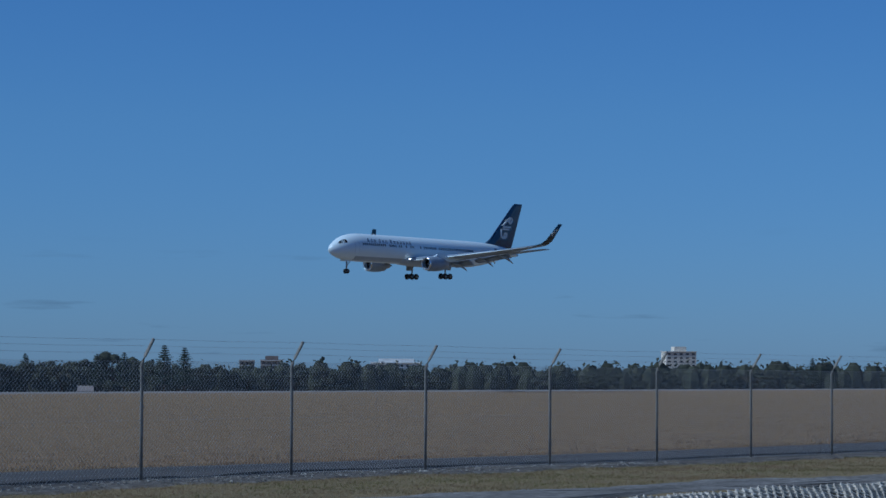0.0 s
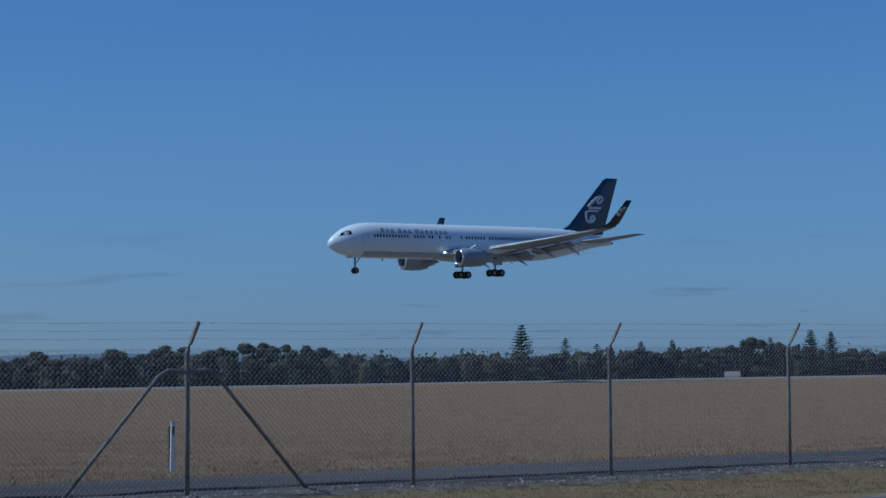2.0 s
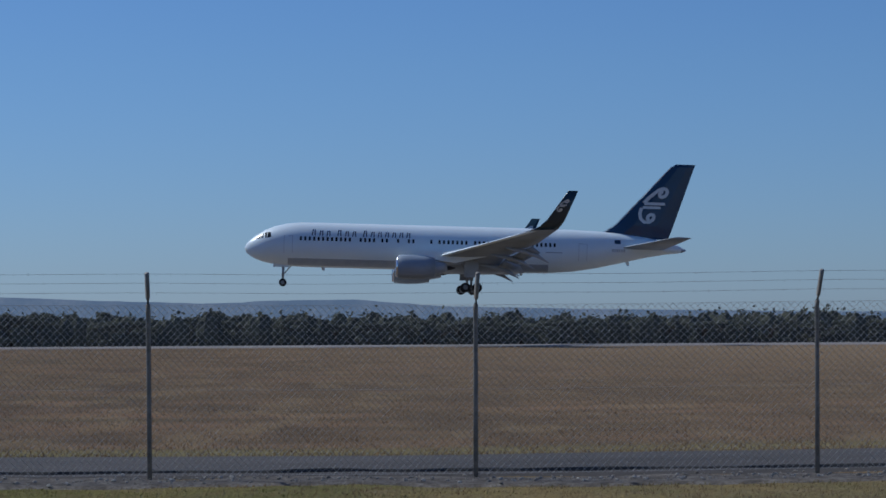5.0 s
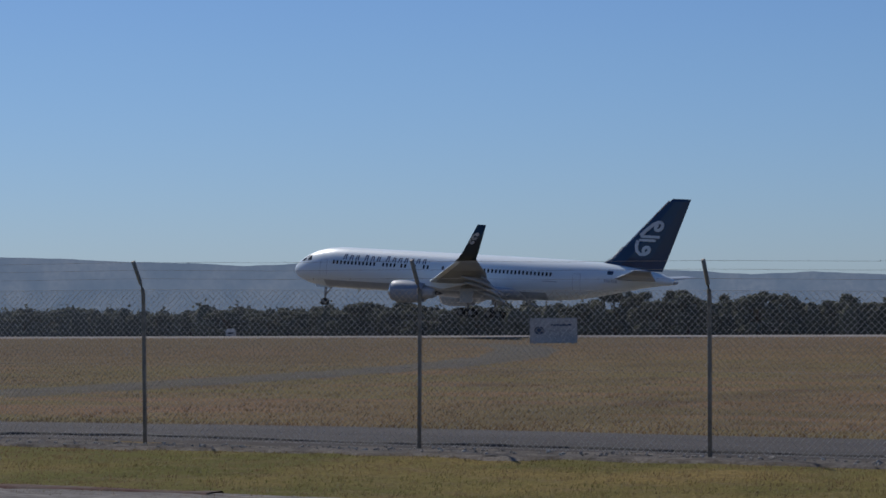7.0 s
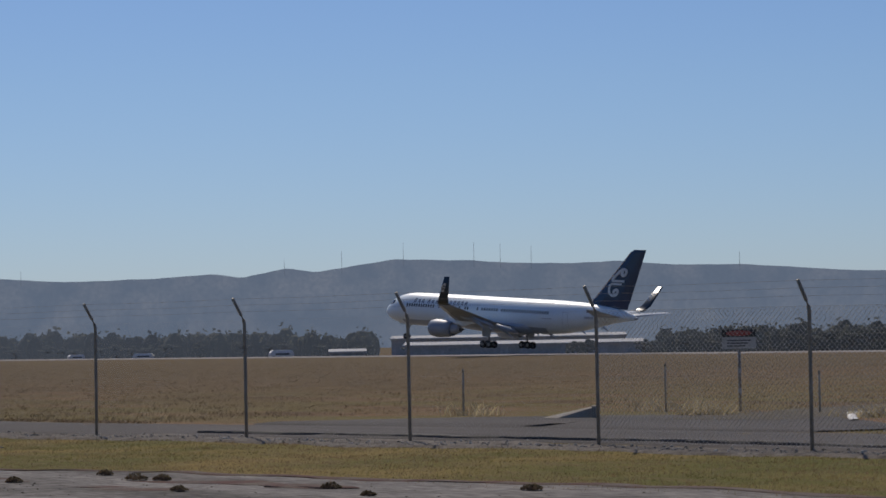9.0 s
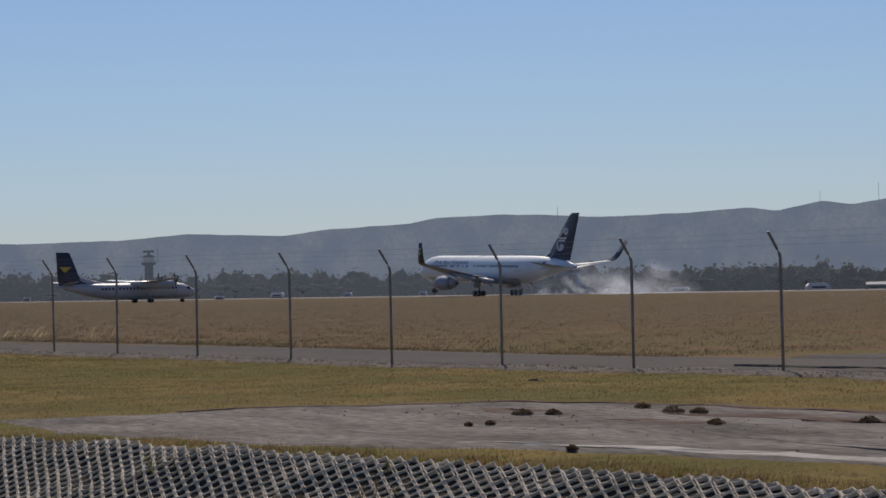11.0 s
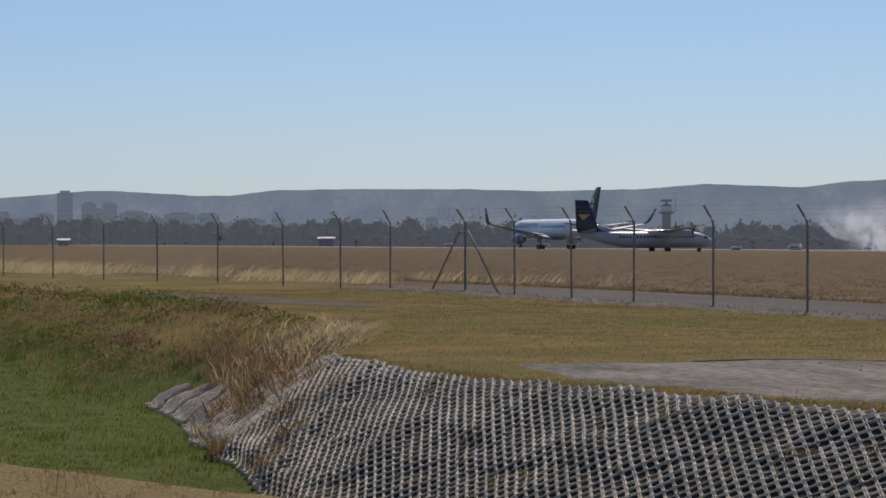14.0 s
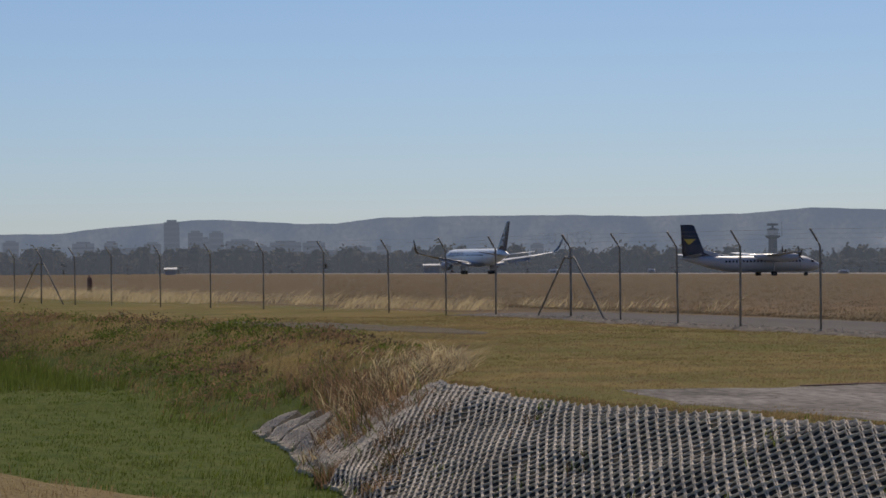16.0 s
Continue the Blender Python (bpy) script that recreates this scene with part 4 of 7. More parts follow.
def emblem(scale, x0, z0, lean, plane_point, thick):
    """The plain pale scroll on tail and winglets: two mirrored curls and a double bar."""
    out = []
    sh = lambda pts: [(x0 + (x + lean * z) * scale, z0 + z * scale) for x, z in pts]
    top = [(-1.15, 0.22), (-0.75, 0.85), (-0.2, 1.5), (0.2, 1.72)] + curl(0.42, 1.22, 0.52, 1.05, math.pi * 0.62, -1)
    low = [(-1.2, -0.3), (-1.15, -0.9), (-0.85, -1.45), (-0.35, -1.78), (0.0, -1.75)] + curl(0.05, -1.3, 0.46, 1.05, math.pi * 1.5, 1)
    out.append((sh(top), 0.34 * scale))
    out.append((sh(low), 0.34 * scale))
    out.append((sh([(-1.1, 0.15), (1.05, 0.15)]), 0.29 * scale))
    out.append((sh([(-1.1, -0.25), (0.75, -0.25)]), 0.27 * scale))
    g = Geo()
    for line, w in out:
        r = ribbon(line, w, plane_point, thick)
        g.add(r.v, r.f)
    return g


def wheel(r, w):
    g = Geo()
    ring = lambda y, rr: [(rr * math.cos(a), y, rr * math.sin(a)) for a in [2 * math.pi * k / 18 for k in range(18)]]
    g.loft([ring(-w / 2, r * 0.72), ring(-w / 2, r * 0.9), ring(-w * 0.35, r), ring(w * 0.35, r), ring(w / 2, r * 0.9), ring(w / 2, r * 0.72)])
    return g


def hub(r, w):
    ring = lambda y, rr: [(rr * math.cos(a), y, rr * math.sin(a)) for a in [2 * math.pi * k / 12 for k in range(12)]]
    return Geo().loft([ring(-w / 2 - 0.01, r * 0.5), ring(-w / 2 - 0.01, r * 0.1), ring(w / 2 + 0.01, r * 0.1), ring(w / 2 + 0.01, r * 0.5)])


def add_wheel(parent, x, y, z, r, w):
    t = part("tyre", wheel(r, w), M_TYRE, parent, smooth=True, at=pose(x, y, z))
    part("rim", hub(r, w + 0.02), M_STRUT, t)


def airliner():
    a = thing("airliner", "white twin-jet airliner with dark blue tail and winglets, wheels down", "airplane")
    rings = []
    for x, r, c in HULL:
        rings.append([(x - OX, r * math.sin(w), tall(x, c, r * math.cos(w))) for w in [2 * math.pi * k / 40 for k in range(40)]])
    part("fuselage", Geo().loft(rings), M_WHITEPAINT, a, smooth=True)
    part("tail_cone", Geo().loft([[(x - OX, rr * math.sin(w), 0.74 + rr * math.cos(w)) for w in [2 * math.pi * k / 16 for k in range(16)]] for x, rr in ((53.3, 0.30), (53.7, 0.2), (53.9, 0.08))]), M_GREYPAINT, a, "grey exhaust cone", True)
    # belly fairing between the wings
    bell = []
    for x, w, d in ((17.5, 1.2, -2.35), (19.5, 2.3, -2.62), (23, 2.75, -2.85), (28, 2.85, -2.9), (32, 2.4, -2.75), (35, 1.2, -2.45)):
        bell.append([(x - OX, w * math.cos(q) * 1.05, -1.5 + (d + 1.5) * max(0.0, math.sin(q)) + (0.6 if math.sin(q) < 0 else 0) * -math.sin(q)) for q in [2 * math.pi * k / 20 for k in range(20)]])
    part("belly_fairing", Geo().loft(bell), M_GREYPAINT, a, "grey wing-root fairing", True)
    # grey underside band
    for s in (-1, 1):
        qs = [[(x, -2.35), (x + 1.5, -2.35), (x + 1.5, -1.55), (x, -1.55)] for x in np.arange(5.5, 36, 1.5)]
        for q in qs:
            part("underside_panel", skin_patch([q], 0.008, s), M_GREYPAINT, a, "grey lower fuselage panel")
    # cabin windows in their groups on the side that is seen, and the other side
    me = skin_patch([[(20.0, 0.52), (20.25, 0.52), (20.25, 0.92), (20.0, 0.92)]], 0.014, -1).mesh("cabin_window", M_DARKGLASS)
    me2 = skin_patch([[(20.0, 0.52), (20.25, 0.52), (20.25, 0.92), (20.0, 0.92)]], 0.014, 1).mesh("cabin_window", M_DARKGLASS)
    xs = [6.9 + 0.535 * i for i in range(12)] + [14.1 + 0.535 * i for i in range(4)] + [16.7, 17.25, 18.6, 19.9, 20.45, 22.6]
    xs += [23.6 + 0.54 * i for i in range(7)] + [27.9 + 0.535 * i for i in range(19)]
    for x in xs:
        part("cabin_window", me, None, a, at=pose(x - 20.0, 0, 0))
        part("cabin_window", me2, None, a, at=pose(x - 20.0, 0, 0))
    for s in (-1, 1):
        for q in ([(1.55, 0.52), (2.2, 0.62), (2.4, 1.12), (2.0, 0.92)], [(2.3, 0.62), (2.85, 0.68), (2.95, 1.30), (2.5, 1.18)], [(2.95, 0.70), (3.45, 0.80), (3.35, 1.28), (3.03, 1.32)]):
            part("cockpit_window", skin_patch([q], 0.014, s), M_DARKGLASS, a)
        for x in (5.0, 40.6):
            r, c = hull_at(x)
            frame_q = [[(x, -0.95), (x + 0.04, -0.95), (x + 0.04, 0.95), (x, 0.95)], [(x + 1.0, -0.95), (x + 1.04, -0.95), (x + 1.04, 0.95), (x + 1.0, 0.95)], [(x, 0.95), (x + 1.04, 0.95), (x + 1.04, 0.99), (x, 0.99)]]
            part("door_seam", skin_patch(frame_q, 0.006, s), M_GREYPAINT, a)
    # the title as plain bars, by its letter groups
    title = []
    x = 8.3
    for grp in (3, 3, 7):
        for i in range(grp):
            big = i == 0
            top = 1.72 if big else 1.60
            title = [[(x + q, 1.05), (x + q + 0.13, 1.05), (x + q + 0.13 + k, top), (x + q + k, top)] for q, k in ((0.0, 0.12), (0.36, -0.02))]
            part("title_bar", skin_patch(title, 0.016, -1), M_TITLE, a, "dark blue lettering bar")
            x += 0.92 if big else 0.86
        x += 0.45
    part("registration_bar", skin_patch([[(44.7 + 0.28 * i, 0.25), (44.88 + 0.28 * i, 0.25), (44.88 + 0.28 * i, 0.6), (44.7 + 0.28 * i, 0.6)] for i in range(6)], 0.012, -1), M_GREYPAINT, a, "grey registration bars")
    part("flag", skin_patch([[(45.0, 1.15), (45.75, 1.15), (45.75, 1.55), (45.0, 1.55)]], 0.012, -1), M_TITLE, a, "small dark blue flag")
    part("small_legend", skin_patch([[(36.6, -0.12), (38.6, -0.12), (38.6, 0.0), (36.6, 0.0)]], 0.012, -1), M_GREYPAINT, a)
    # fin with its fillet, and the pale scroll
    fin = part("fin", Geo().loft([[(le - OX + (te - le) * u, w * th / 2, z) for u, w in ((0, 0), (0.05, 0.5), (0.3, 1), (0.7, 0.7), (1, 0.06), (1, -0.06), (0.7, -0.7), (0.3, -1), (0.05, -0.5))]
                                  for le, te, z, th in ((41.9, 51.7, 2.0, 0.3), (43.6, 51.9, 2.5, 0.65), (45.3, 52.3, 3.6, 0.72), (52.0, 54.75, 10.9, 0.32), (52.5, 54.9, 11.25, 0.16))]), M_TEAL, a, "dark blue tail fin")
    part("fin_edge", Geo().tube([(43.55 - OX, 0, 2.55), (45.25 - OX, 0, 3.66), (52.0 - OX, 0, 10.98)], 0.055, 6), M_LIP, fin, "bright metal leading edge")
    face = lambda x, z, y: Vector((x - OX, y, z))
    part("scroll", emblem(1.18, 49.9, 6.15, 0.36, face, 0.40), M_KORU, fin, "pale scroll emblem")
    # wings
    for s, nm in ((-1, "wing"), (1, "wing")):
        w = part(nm, foil([(18.7, 30.9, s * 1.6, -1.75, 1.5), (19.6, 31.0, s * 2.6, -1.65, 1.35), (23.6, 31.4, s * 8.0, -0.95, 0.85), (29.4, 34.5, s * 16.0, 0.25, 0.5), (33.4, 36.1, s * 23.0, 1.5, 0.26)]),
                 M_WINGTOP, a, "pale grey swept wing", True)
        part("winglet", foil([(33.4, 36.1, s * 23.0, 1.5, 0.26, 0, 1), (34.0, 36.3, s * 23.7, 1.75, 0.2, -s * 0.5, 0.85), (34.8, 36.8, s * 24.35, 2.5, 0.16, -s * 0.9, 0.4), (37.0, 38.1, s * 25.65, 5.75, 0.1, -s * 0.95, 0.3)]),
             M_WINGLET, w, "dark blended winglet", True)
        wl = lambda x, z, y, s=s: Vector((x - OX, s * (24.45 + (z - 2.7) * 0.40) + y * 1.0, z))
        part("scroll", emblem(0.36, 36.5, 4.1, 0.6, wl, 0.16), M_KORU, w, "pale scroll emblem")
        part("slat", foil([(20.0, 21.2, s * 3.2, -1.75, 0.35), (23.2, 24.3, s * 7.6, -1.2, 0.3)]), M_WHITEPAINT, w, "extended leading-edge slat", True)
        part("slat", foil([(23.75, 24.7, s * 8.6, -1.05, 0.3), (33.0, 33.7, s * 22.4, 1.25, 0.16)]), M_WHITEPAINT, w, "extended leading-edge slat", True)
        for (x0, y0, z0, x1, y1, z1, ch) in ((30.7, 2.9, -1.95, 31.2, 7.4, -1.4, 1.9), (31.4, 8.8, -1.3, 33.6, 15.6, -0.2, 1.4)):
            rings = []
            for xx, yy, zz in ((x0, y0, z0), (x1, y1, z1)):
                q = radians(25)
                prof = [(0, 0.0), (0.1, 0.16), (0.4, 0.14), (1, 0.0), (0.4, -0.08), (0.1, -0.12)]
                rings.append([(xx - OX + ch * (u * math.cos(q) + h * math.sin(q)), s * yy, zz - ch * (u * math.sin(q) - h * math.cos(q))) for u, h in prof])
            part("flap", Geo().loft(rings), M_WINGTOP, w, "lowered trailing-edge flap", True)
        for yy, xx, zz in ((5.2, 30.3, -1.9), (11.0, 31.6, -1.0), (15.0, 33.0, -0.4)):
            part("flap_fairing", Geo().tube([(xx - 2.2 - OX, s * yy, zz + 0.1), (xx - OX, s * yy, zz - 0.25), (xx + 1.6 - OX, s * yy, zz - 0.75), (xx + 2.9 - OX, s * yy, zz - 1.5)], [0.06, 0.27, 0.24, 0.05], 8), M_GREYPAINT, w, smooth=True)
        # engine
        ex, ey, ez = 18.37 - OX, s * 8.1, -2.5
        ring = lambda x, r: [(ex + x, ey + r * math.sin(q), ez + r * math.cos(q)) for q in [2 * math.pi * k / 28 for k in range(28)]]
        n = part("nacelle", Geo().loft([ring(0.06, 1.02), ring(0.0, 1.12), ring(0.25, 1.30), ring(0.9, 1.42), ring(2.0, 1.45), ring(3.4, 1.36), ring(4.6, 1.16), ring(4.62, 1.08), ring(3.8, 1.0)], False), M_WINGTOP, a, "pale grey engine nacelle", True)
        part("inlet_lip", Geo().loft([ring(0.10, 1.00), ring(0.0, 1.06), ring(-0.02, 1.13), ring(0.16, 1.26), ring(0.24, 1.305), ring(0.26, 1.29)], False), M_LIP, n, "polished inlet lip", True)
        part("inlet_duct", Geo().loft([ring(0.08, 1.01), ring(1.1, 1.10)], False), M_WINGTOP, n, smooth=True)
        fan = Geo()
        for k in range(18):
            q = 2 * math.pi * k / 18
            c, d = math.cos(q), math.sin(q)
            c2, d2 = math.cos(q + 0.28), math.sin(q + 0.28)
            fan.add([(ex + 1.0, ey + 0.2 * d, ez + 0.2 * c), (ex + 1.0, ey + 1.1 * d, ez + 1.1 * c), (ex + 1.18, ey + 1.1 * d2, ez + 1.1 * c2), (ex + 1.18, ey + 0.2 * d2, ez + 0.2 * c2)], [(0, 1, 2, 3)])
        part("fan", fan, M_FAN, n, "dark fan blades")
        part("fan_backing", Geo().loft([ring(1.2, 1.12), ring(1.3, 0.02)]), M_BLACK, n)
        part("spinner", Geo().loft([ring(0.55, 0.03), ring(0.8, 0.2), ring(1.1, 0.34)]), M_FAN, n, smooth=True)
        part("core_cowl", Geo().loft([ring(3.6, 0.98), ring(4.6, 0.86), ring(5.6, 0.66), ring(6.1, 0.52)]), M_GREYPAINT, n, "grey core exhaust", True)
        part("exhaust_plug", Geo().loft([ring(5.6, 0.34), ring(6.5, 0.22), ring(7.1, 0.04)]), M_FAN, n, smooth=True)
        part("pylon", Geo().loft([[(px - OX, ey + w_ * q, pz) for q, px, pz in ((-1, x0, zt), (1, x0, zt), (1, x1, zt2), (-1, x1, zt2))] for w_, x0, x1, zt, zt2 in
                                 ((0.22, 20.2, 25.4, -1.25, -1.9), (0.2, 21.6, 29.5, -0.55, -0.95))]), M_WHITEPAINT, n, "white engine pylon")
        # tailplane
        part("tailplane", foil([(45.6, 51.2, s * 0.9, 0.75, 0.55), (51.2, 53.3, s * 9.3, 1.75, 0.2)]), M_WINGTOP, a, "pale grey tailplane", True)
    # landing gear
    def gear(name, x, y, z, top, bogie):
        e = part(name, Geo().tube([(x - OX, y * 0.94, top), (x - OX, y, z)], [0.19, 0.13], 10), M_STRUT, a, "landing gear leg with tyres", True)
        part("drag_brace", Geo().tube([(x - OX, y, z + 0.9), (x - OX - 1.3 * (1 if bogie else -1), y * 0.9, top)], 0.07, 6), M_STRUT, e)
        if bogie:
            part("bogie_beam", Geo().tube([(x - OX - 0.75, y, z), (x - OX + 0.75, y, z)], 0.12, 8), M_STRUT, e)
            for dx in (-0.71, 0.71):
                for dy in (-0.57, 0.57):
                    add_wheel(e, x - OX + dx, y + dy, z, 0.58, 0.42)
            part("gear_door", Geo().box(x - OX - 0.9, x - OX + 0.8, y + (0.62 if y > 0 else -0.68), y + (0.68 if y > 0 else -0.62), z + 1.2, top), M_GREYPAINT, e, "grey gear door")
        else:
            for dy in (-0.3, 0.3):
                add_wheel(e, x - OX, dy, z, 0.47, 0.3)
            for s in (-1, 1):
                part("gear_door", Geo().box(x - OX - 1.2, x - OX + 0.7, s * 0.55 - 0.03, s * 0.55 + 0.03, top - 0.55, top + 0.25), M_WHITEPAINT, e, "white nose gear door")
    gear("nose_gear", 4.95, 0.0, -4.45, -2.0, False)
    gear("main_gear", 27.55, -4.65, -4.64, -1.5, True)
    gear("main_gear", 27.55, 4.65, -4.64, -1.5, True)
    for s in (-1, 1):
        part("landing_light", Geo().box(19.35 - OX, 19.5 - OX, s * 2.75 - 0.15, s * 2.75 + 0.15, -1.65, -1.4), M_GLINT, a, "lit landing light")
    for x, z, h in ((12.5, 2.5, 0.35), (17.0, 2.5, 0.4), (9.5, -2.5, -0.4), (33.5, -2.5, -0.35), (46.5, -0.85, -0.45)):
        r, c = hull_at(x)
        zb = c + r * (1 if z > 0 else -1)
        part("antenna", Geo().loft([[(x - OX + u, v, zb - 0.05 * (1 if h > 0 else -1)) for u, v in ((0, 0.02), (0.5, 0.02), (0.5, -0.02), (0, -0.02))], [(x - OX + u, v, zb + h) for u, v in ((0.25, 0.01), (0.5, 0.01), (0.5, -0.01), (0.25, -0.01))]]), M_WHITEPAINT, a)
    return a


AIRLINER = airliner()
# seconds, x, y, z, heading, pitch, bank
FLIGHT = [
    (0, 394.14, 305.4, 25.51, -6.4, 0.4, 1.0), (0.5, 358.6, 305.8, 24.15, -6.0, 0.35, 0.85), (1.0, 319.9, 306.2, 22.8, -5.6, 0.3, 0.7), (1.5, 284.98, 306.6, 21.38, -5.2, 0.25, 0.5),
    (2.0, 246.5, 307.0, 19.8, -4.9, 0.25, 0.1), (2.5, 211.1, 307.4, 18.25, -4.6, 0.25, -0.3), (2.8, 188.28, 307.6, 17.28, -4.5, 0.25, -0.6), (3, 173.75, 307.6, 16.63, -4.4, 0.25, -0.8),
    (5.5, -10.17, 305.2, 8.69, -2.0, 2.43, -1.5), (6, -47.95, 304.9, 7.74, -1.9, 3.05, -2.0), (6.2, -62.40, 304.7, 7.13, -1.75, 3.25, -2.1), (6.5, -83.20, 304.5, 6.61, -1.6, 3.5, -2.0),
    (7, -120.50, 304.1, 6.00, -1.3, 3.8, -1.8), (7.5, -156.50, 304.0, 5.73, -1.1, 3.7, -1.7), (8, -194.30, 304.0, 5.36, -0.9, 3.7, -1.7), (8.2, -208.50, 304.0, 5.26, -0.8, 3.75, -1.7),
    (10.3, -362.40, 304.4, 3.50, -0.6, 2.9, -0.6), (10.5, -375.6, 304.4, 3.42, -0.6, 2.6, -0.3), (11, -414.20, 304.3, 3.36, -0.5, 1.2, 0.0), (11.5, -449.80, 304.2, 3.32, -0.45, 0.4, 0.0), (12, -483.6, 304.2, 3.16, -0.4, 0.0, 0.0),
    (12.5, -517.4, 304.2, 3.14, -0.4, 0.0, 0.0), (13.5, -589.90, 304.2, 3.32, -0.3, 0.0, 0.0), (14.5, -656.80, 303.7, 3.32, 0.0, 0.0, 0.0), (16, -756.30, 303.0, 3.32, 0.0, 0.0, 0.0),
]


# ------------------------------------------------------------------ trees
def leaf_clump(g, rnd, c, r, n, flat=0.8):
    """A lumpy dark heart with small leaf sprays standing off it on all sides."""
    rows = [[c + Vector((r * w * rnd.uniform(0.68, 0.90) * math.cos(q), r * w * rnd.uniform(0.68, 0.90) * math.sin(q), r * h * flat * rnd.uniform(0.72, 0.86))) for q in [2 * math.pi * k / 7 for k in range(7)]]
            for w, h in ((0.35, -0.95), (0.9, -0.5), (1.0, 0.0), (0.85, 0.55), (0.35, 0.95))]
    g.loft(rows)
    for _ in range(n):
        d = Vector((rnd.gauss(0, 1), rnd.gauss(0, 1), rnd.gauss(0, 1))).normalized()
        p = c + Vector((d.x * r, d.y * r, d.z * r * flat)) * rnd.uniform(0.78, 1.04)
        s = r * rnd.uniform(0.10, 0.20)
        u = Vector((rnd.gauss(0, 1), rnd.gauss(0, 1), rnd.gauss(0, 1))).normalized()
        v = u.cross(d)
        if v.length < 0.1:
            continue
        v.normalize()
        g.add([p - u * s, p - v * s * 0.75 + d * s * 0.25, p + u * s, p + v * s * 0.8 - d * s * 0.1], [(0, 1, 2, 3)])


def gum_tree(seed, broad):
    """Unit-high bushy tree: forked trunk, limbs, a domed ragged crown of leaf clumps down to the ground."""
    rnd = random.Random(seed)
    t = new("tree")
    g = Geo()
    g.tube([(0, 0, -0.03), (0.01, 0, 0.16), (0.03, 0.01, 0.34), (0.02, 0.02, 0.62)], [0.035, 0.027, 0.020, 0.008], 7)
    crown = Geo()
    tips = []
    for k in range(11):
        a = k * 2.4 + rnd.uniform(-0.4, 0.4)
        h = rnd.uniform(0.16, 0.42)
        q = math.sqrt(rnd.uniform(0.05, 1))
        top = 0.36 + 0.50 * math.sqrt(max(0.0, 1 - (q * 0.92) ** 2)) * rnd.uniform(0.75, 1.0)
        e = Vector((math.cos(a) * broad * q, math.sin(a) * broad * q, top))
        g.tube([(0.01, 0, h), tuple(e * 0.5 + Vector((0, 0, h * 0.5))), tuple(e)], [0.014, 0.009, 0.003], 5)
        tips.append(e)
    for e in tips:
        for _ in range(2):
            c = e + Vector((rnd.gauss(0, 0.06), rnd.gauss(0, 0.06), rnd.gauss(0, 0.035)))
            c.z = min(c.z, 0.87)
            leaf_clump(crown, rnd, c, rnd.uniform(0.09, 0.15), 58, 0.72)
    for _ in range(14):
        a, q = rnd.uniform(0, 6.28), rnd.uniform(0.3, 1.0) * broad
        leaf_clump(crown, rnd, Vector((math.cos(a) * q, math.sin(a) * q, rnd.uniform(0.10, 0.5))), rnd.uniform(0.13, 0.19), 58, 0.9)
    part("trunk", g, M_BARK, t, smooth=True)
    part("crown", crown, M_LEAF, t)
    return t


def norfolk_pine(seed, gap):
    """Unit-high tiered pine: straight trunk, whorls of level branches shrinking upwards."""
    rnd = random.Random(seed)
    t = new("pine_tree")
    part("trunk", Geo().tube([(0, 0, -0.02), (0, 0, 0.5), (0, 0, 1.0)], [0.016, 0.010, 0.002], 7), M_BARK, t, smooth=True)
    crown = Geo()
    tiers = 17
    for j in range(tiers):
        s = j / (tiers - 1)
        z = 0.14 + 0.84 * s
        r = (0.26 * (1 - s) ** 0.62 * (1 - 0.25 * s) + 0.010) * rnd.uniform(0.8, 1.1)
        for k in range(7):
            a = k * 2 * math.pi / 7 + j * 0.5 + rnd.uniform(-0.15, 0.15)
            if rnd.random() < gap:
                continue
            d = Vector((math.cos(a), math.sin(a), 0))
            n = Vector((-d.y, d.x, 0))
            for q in (0.25, 0.45, 0.62, 0.8, 1.0):
                c = d * r * q + Vector((0, 0, z + r * q * 0.28))
                w = 0.019 * (1.2 - q * 0.45) * (1 - 0.4 * s)
                for h in range(4):
                    o = Vector((rnd.gauss(0, w), rnd.gauss(0, w), rnd.gauss(0, w * 0.5)))
                    crown.add([c + o - n * w, c + o + Vector((0, 0, -w * 0.8)), c + o + n * w, c + o + Vector((0, 0, w * 0.9))], [(0, 1, 2, 3)])
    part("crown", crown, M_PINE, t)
    return t


GUMS = [gum_tree(3 + i, b) for i, b in enumerate((0.36, 0.46, 0.30, 0.52, 0.40))]
PINES = [norfolk_pine(40 + i, g) for i, g in enumerate((0.16, 0.34))]
HELD = {}


def place_tree(src, az, dist, top_el, label, group, wide=1.0, rnd=random):
    a = radians(az)
    x, y = -dist * math.sin(a), dist * math.cos(a)
    zg = land(x, y)
    h = max(4.0, 1.6 + dist * math.tan(radians(top_el)) - zg) * (1.2 if src in GUMS else 1.0)
    m = pose(x, y, zg, 0, 0, rnd.uniform(0, 360)) @ Matrix.Diagonal((h * wide, h * wide, h, 1))
    if src not in HELD:
        HELD[src] = m
        return tagged(src, label, "tree", group)
    return tagged(copy_thing(src, m), label, "tree", group)


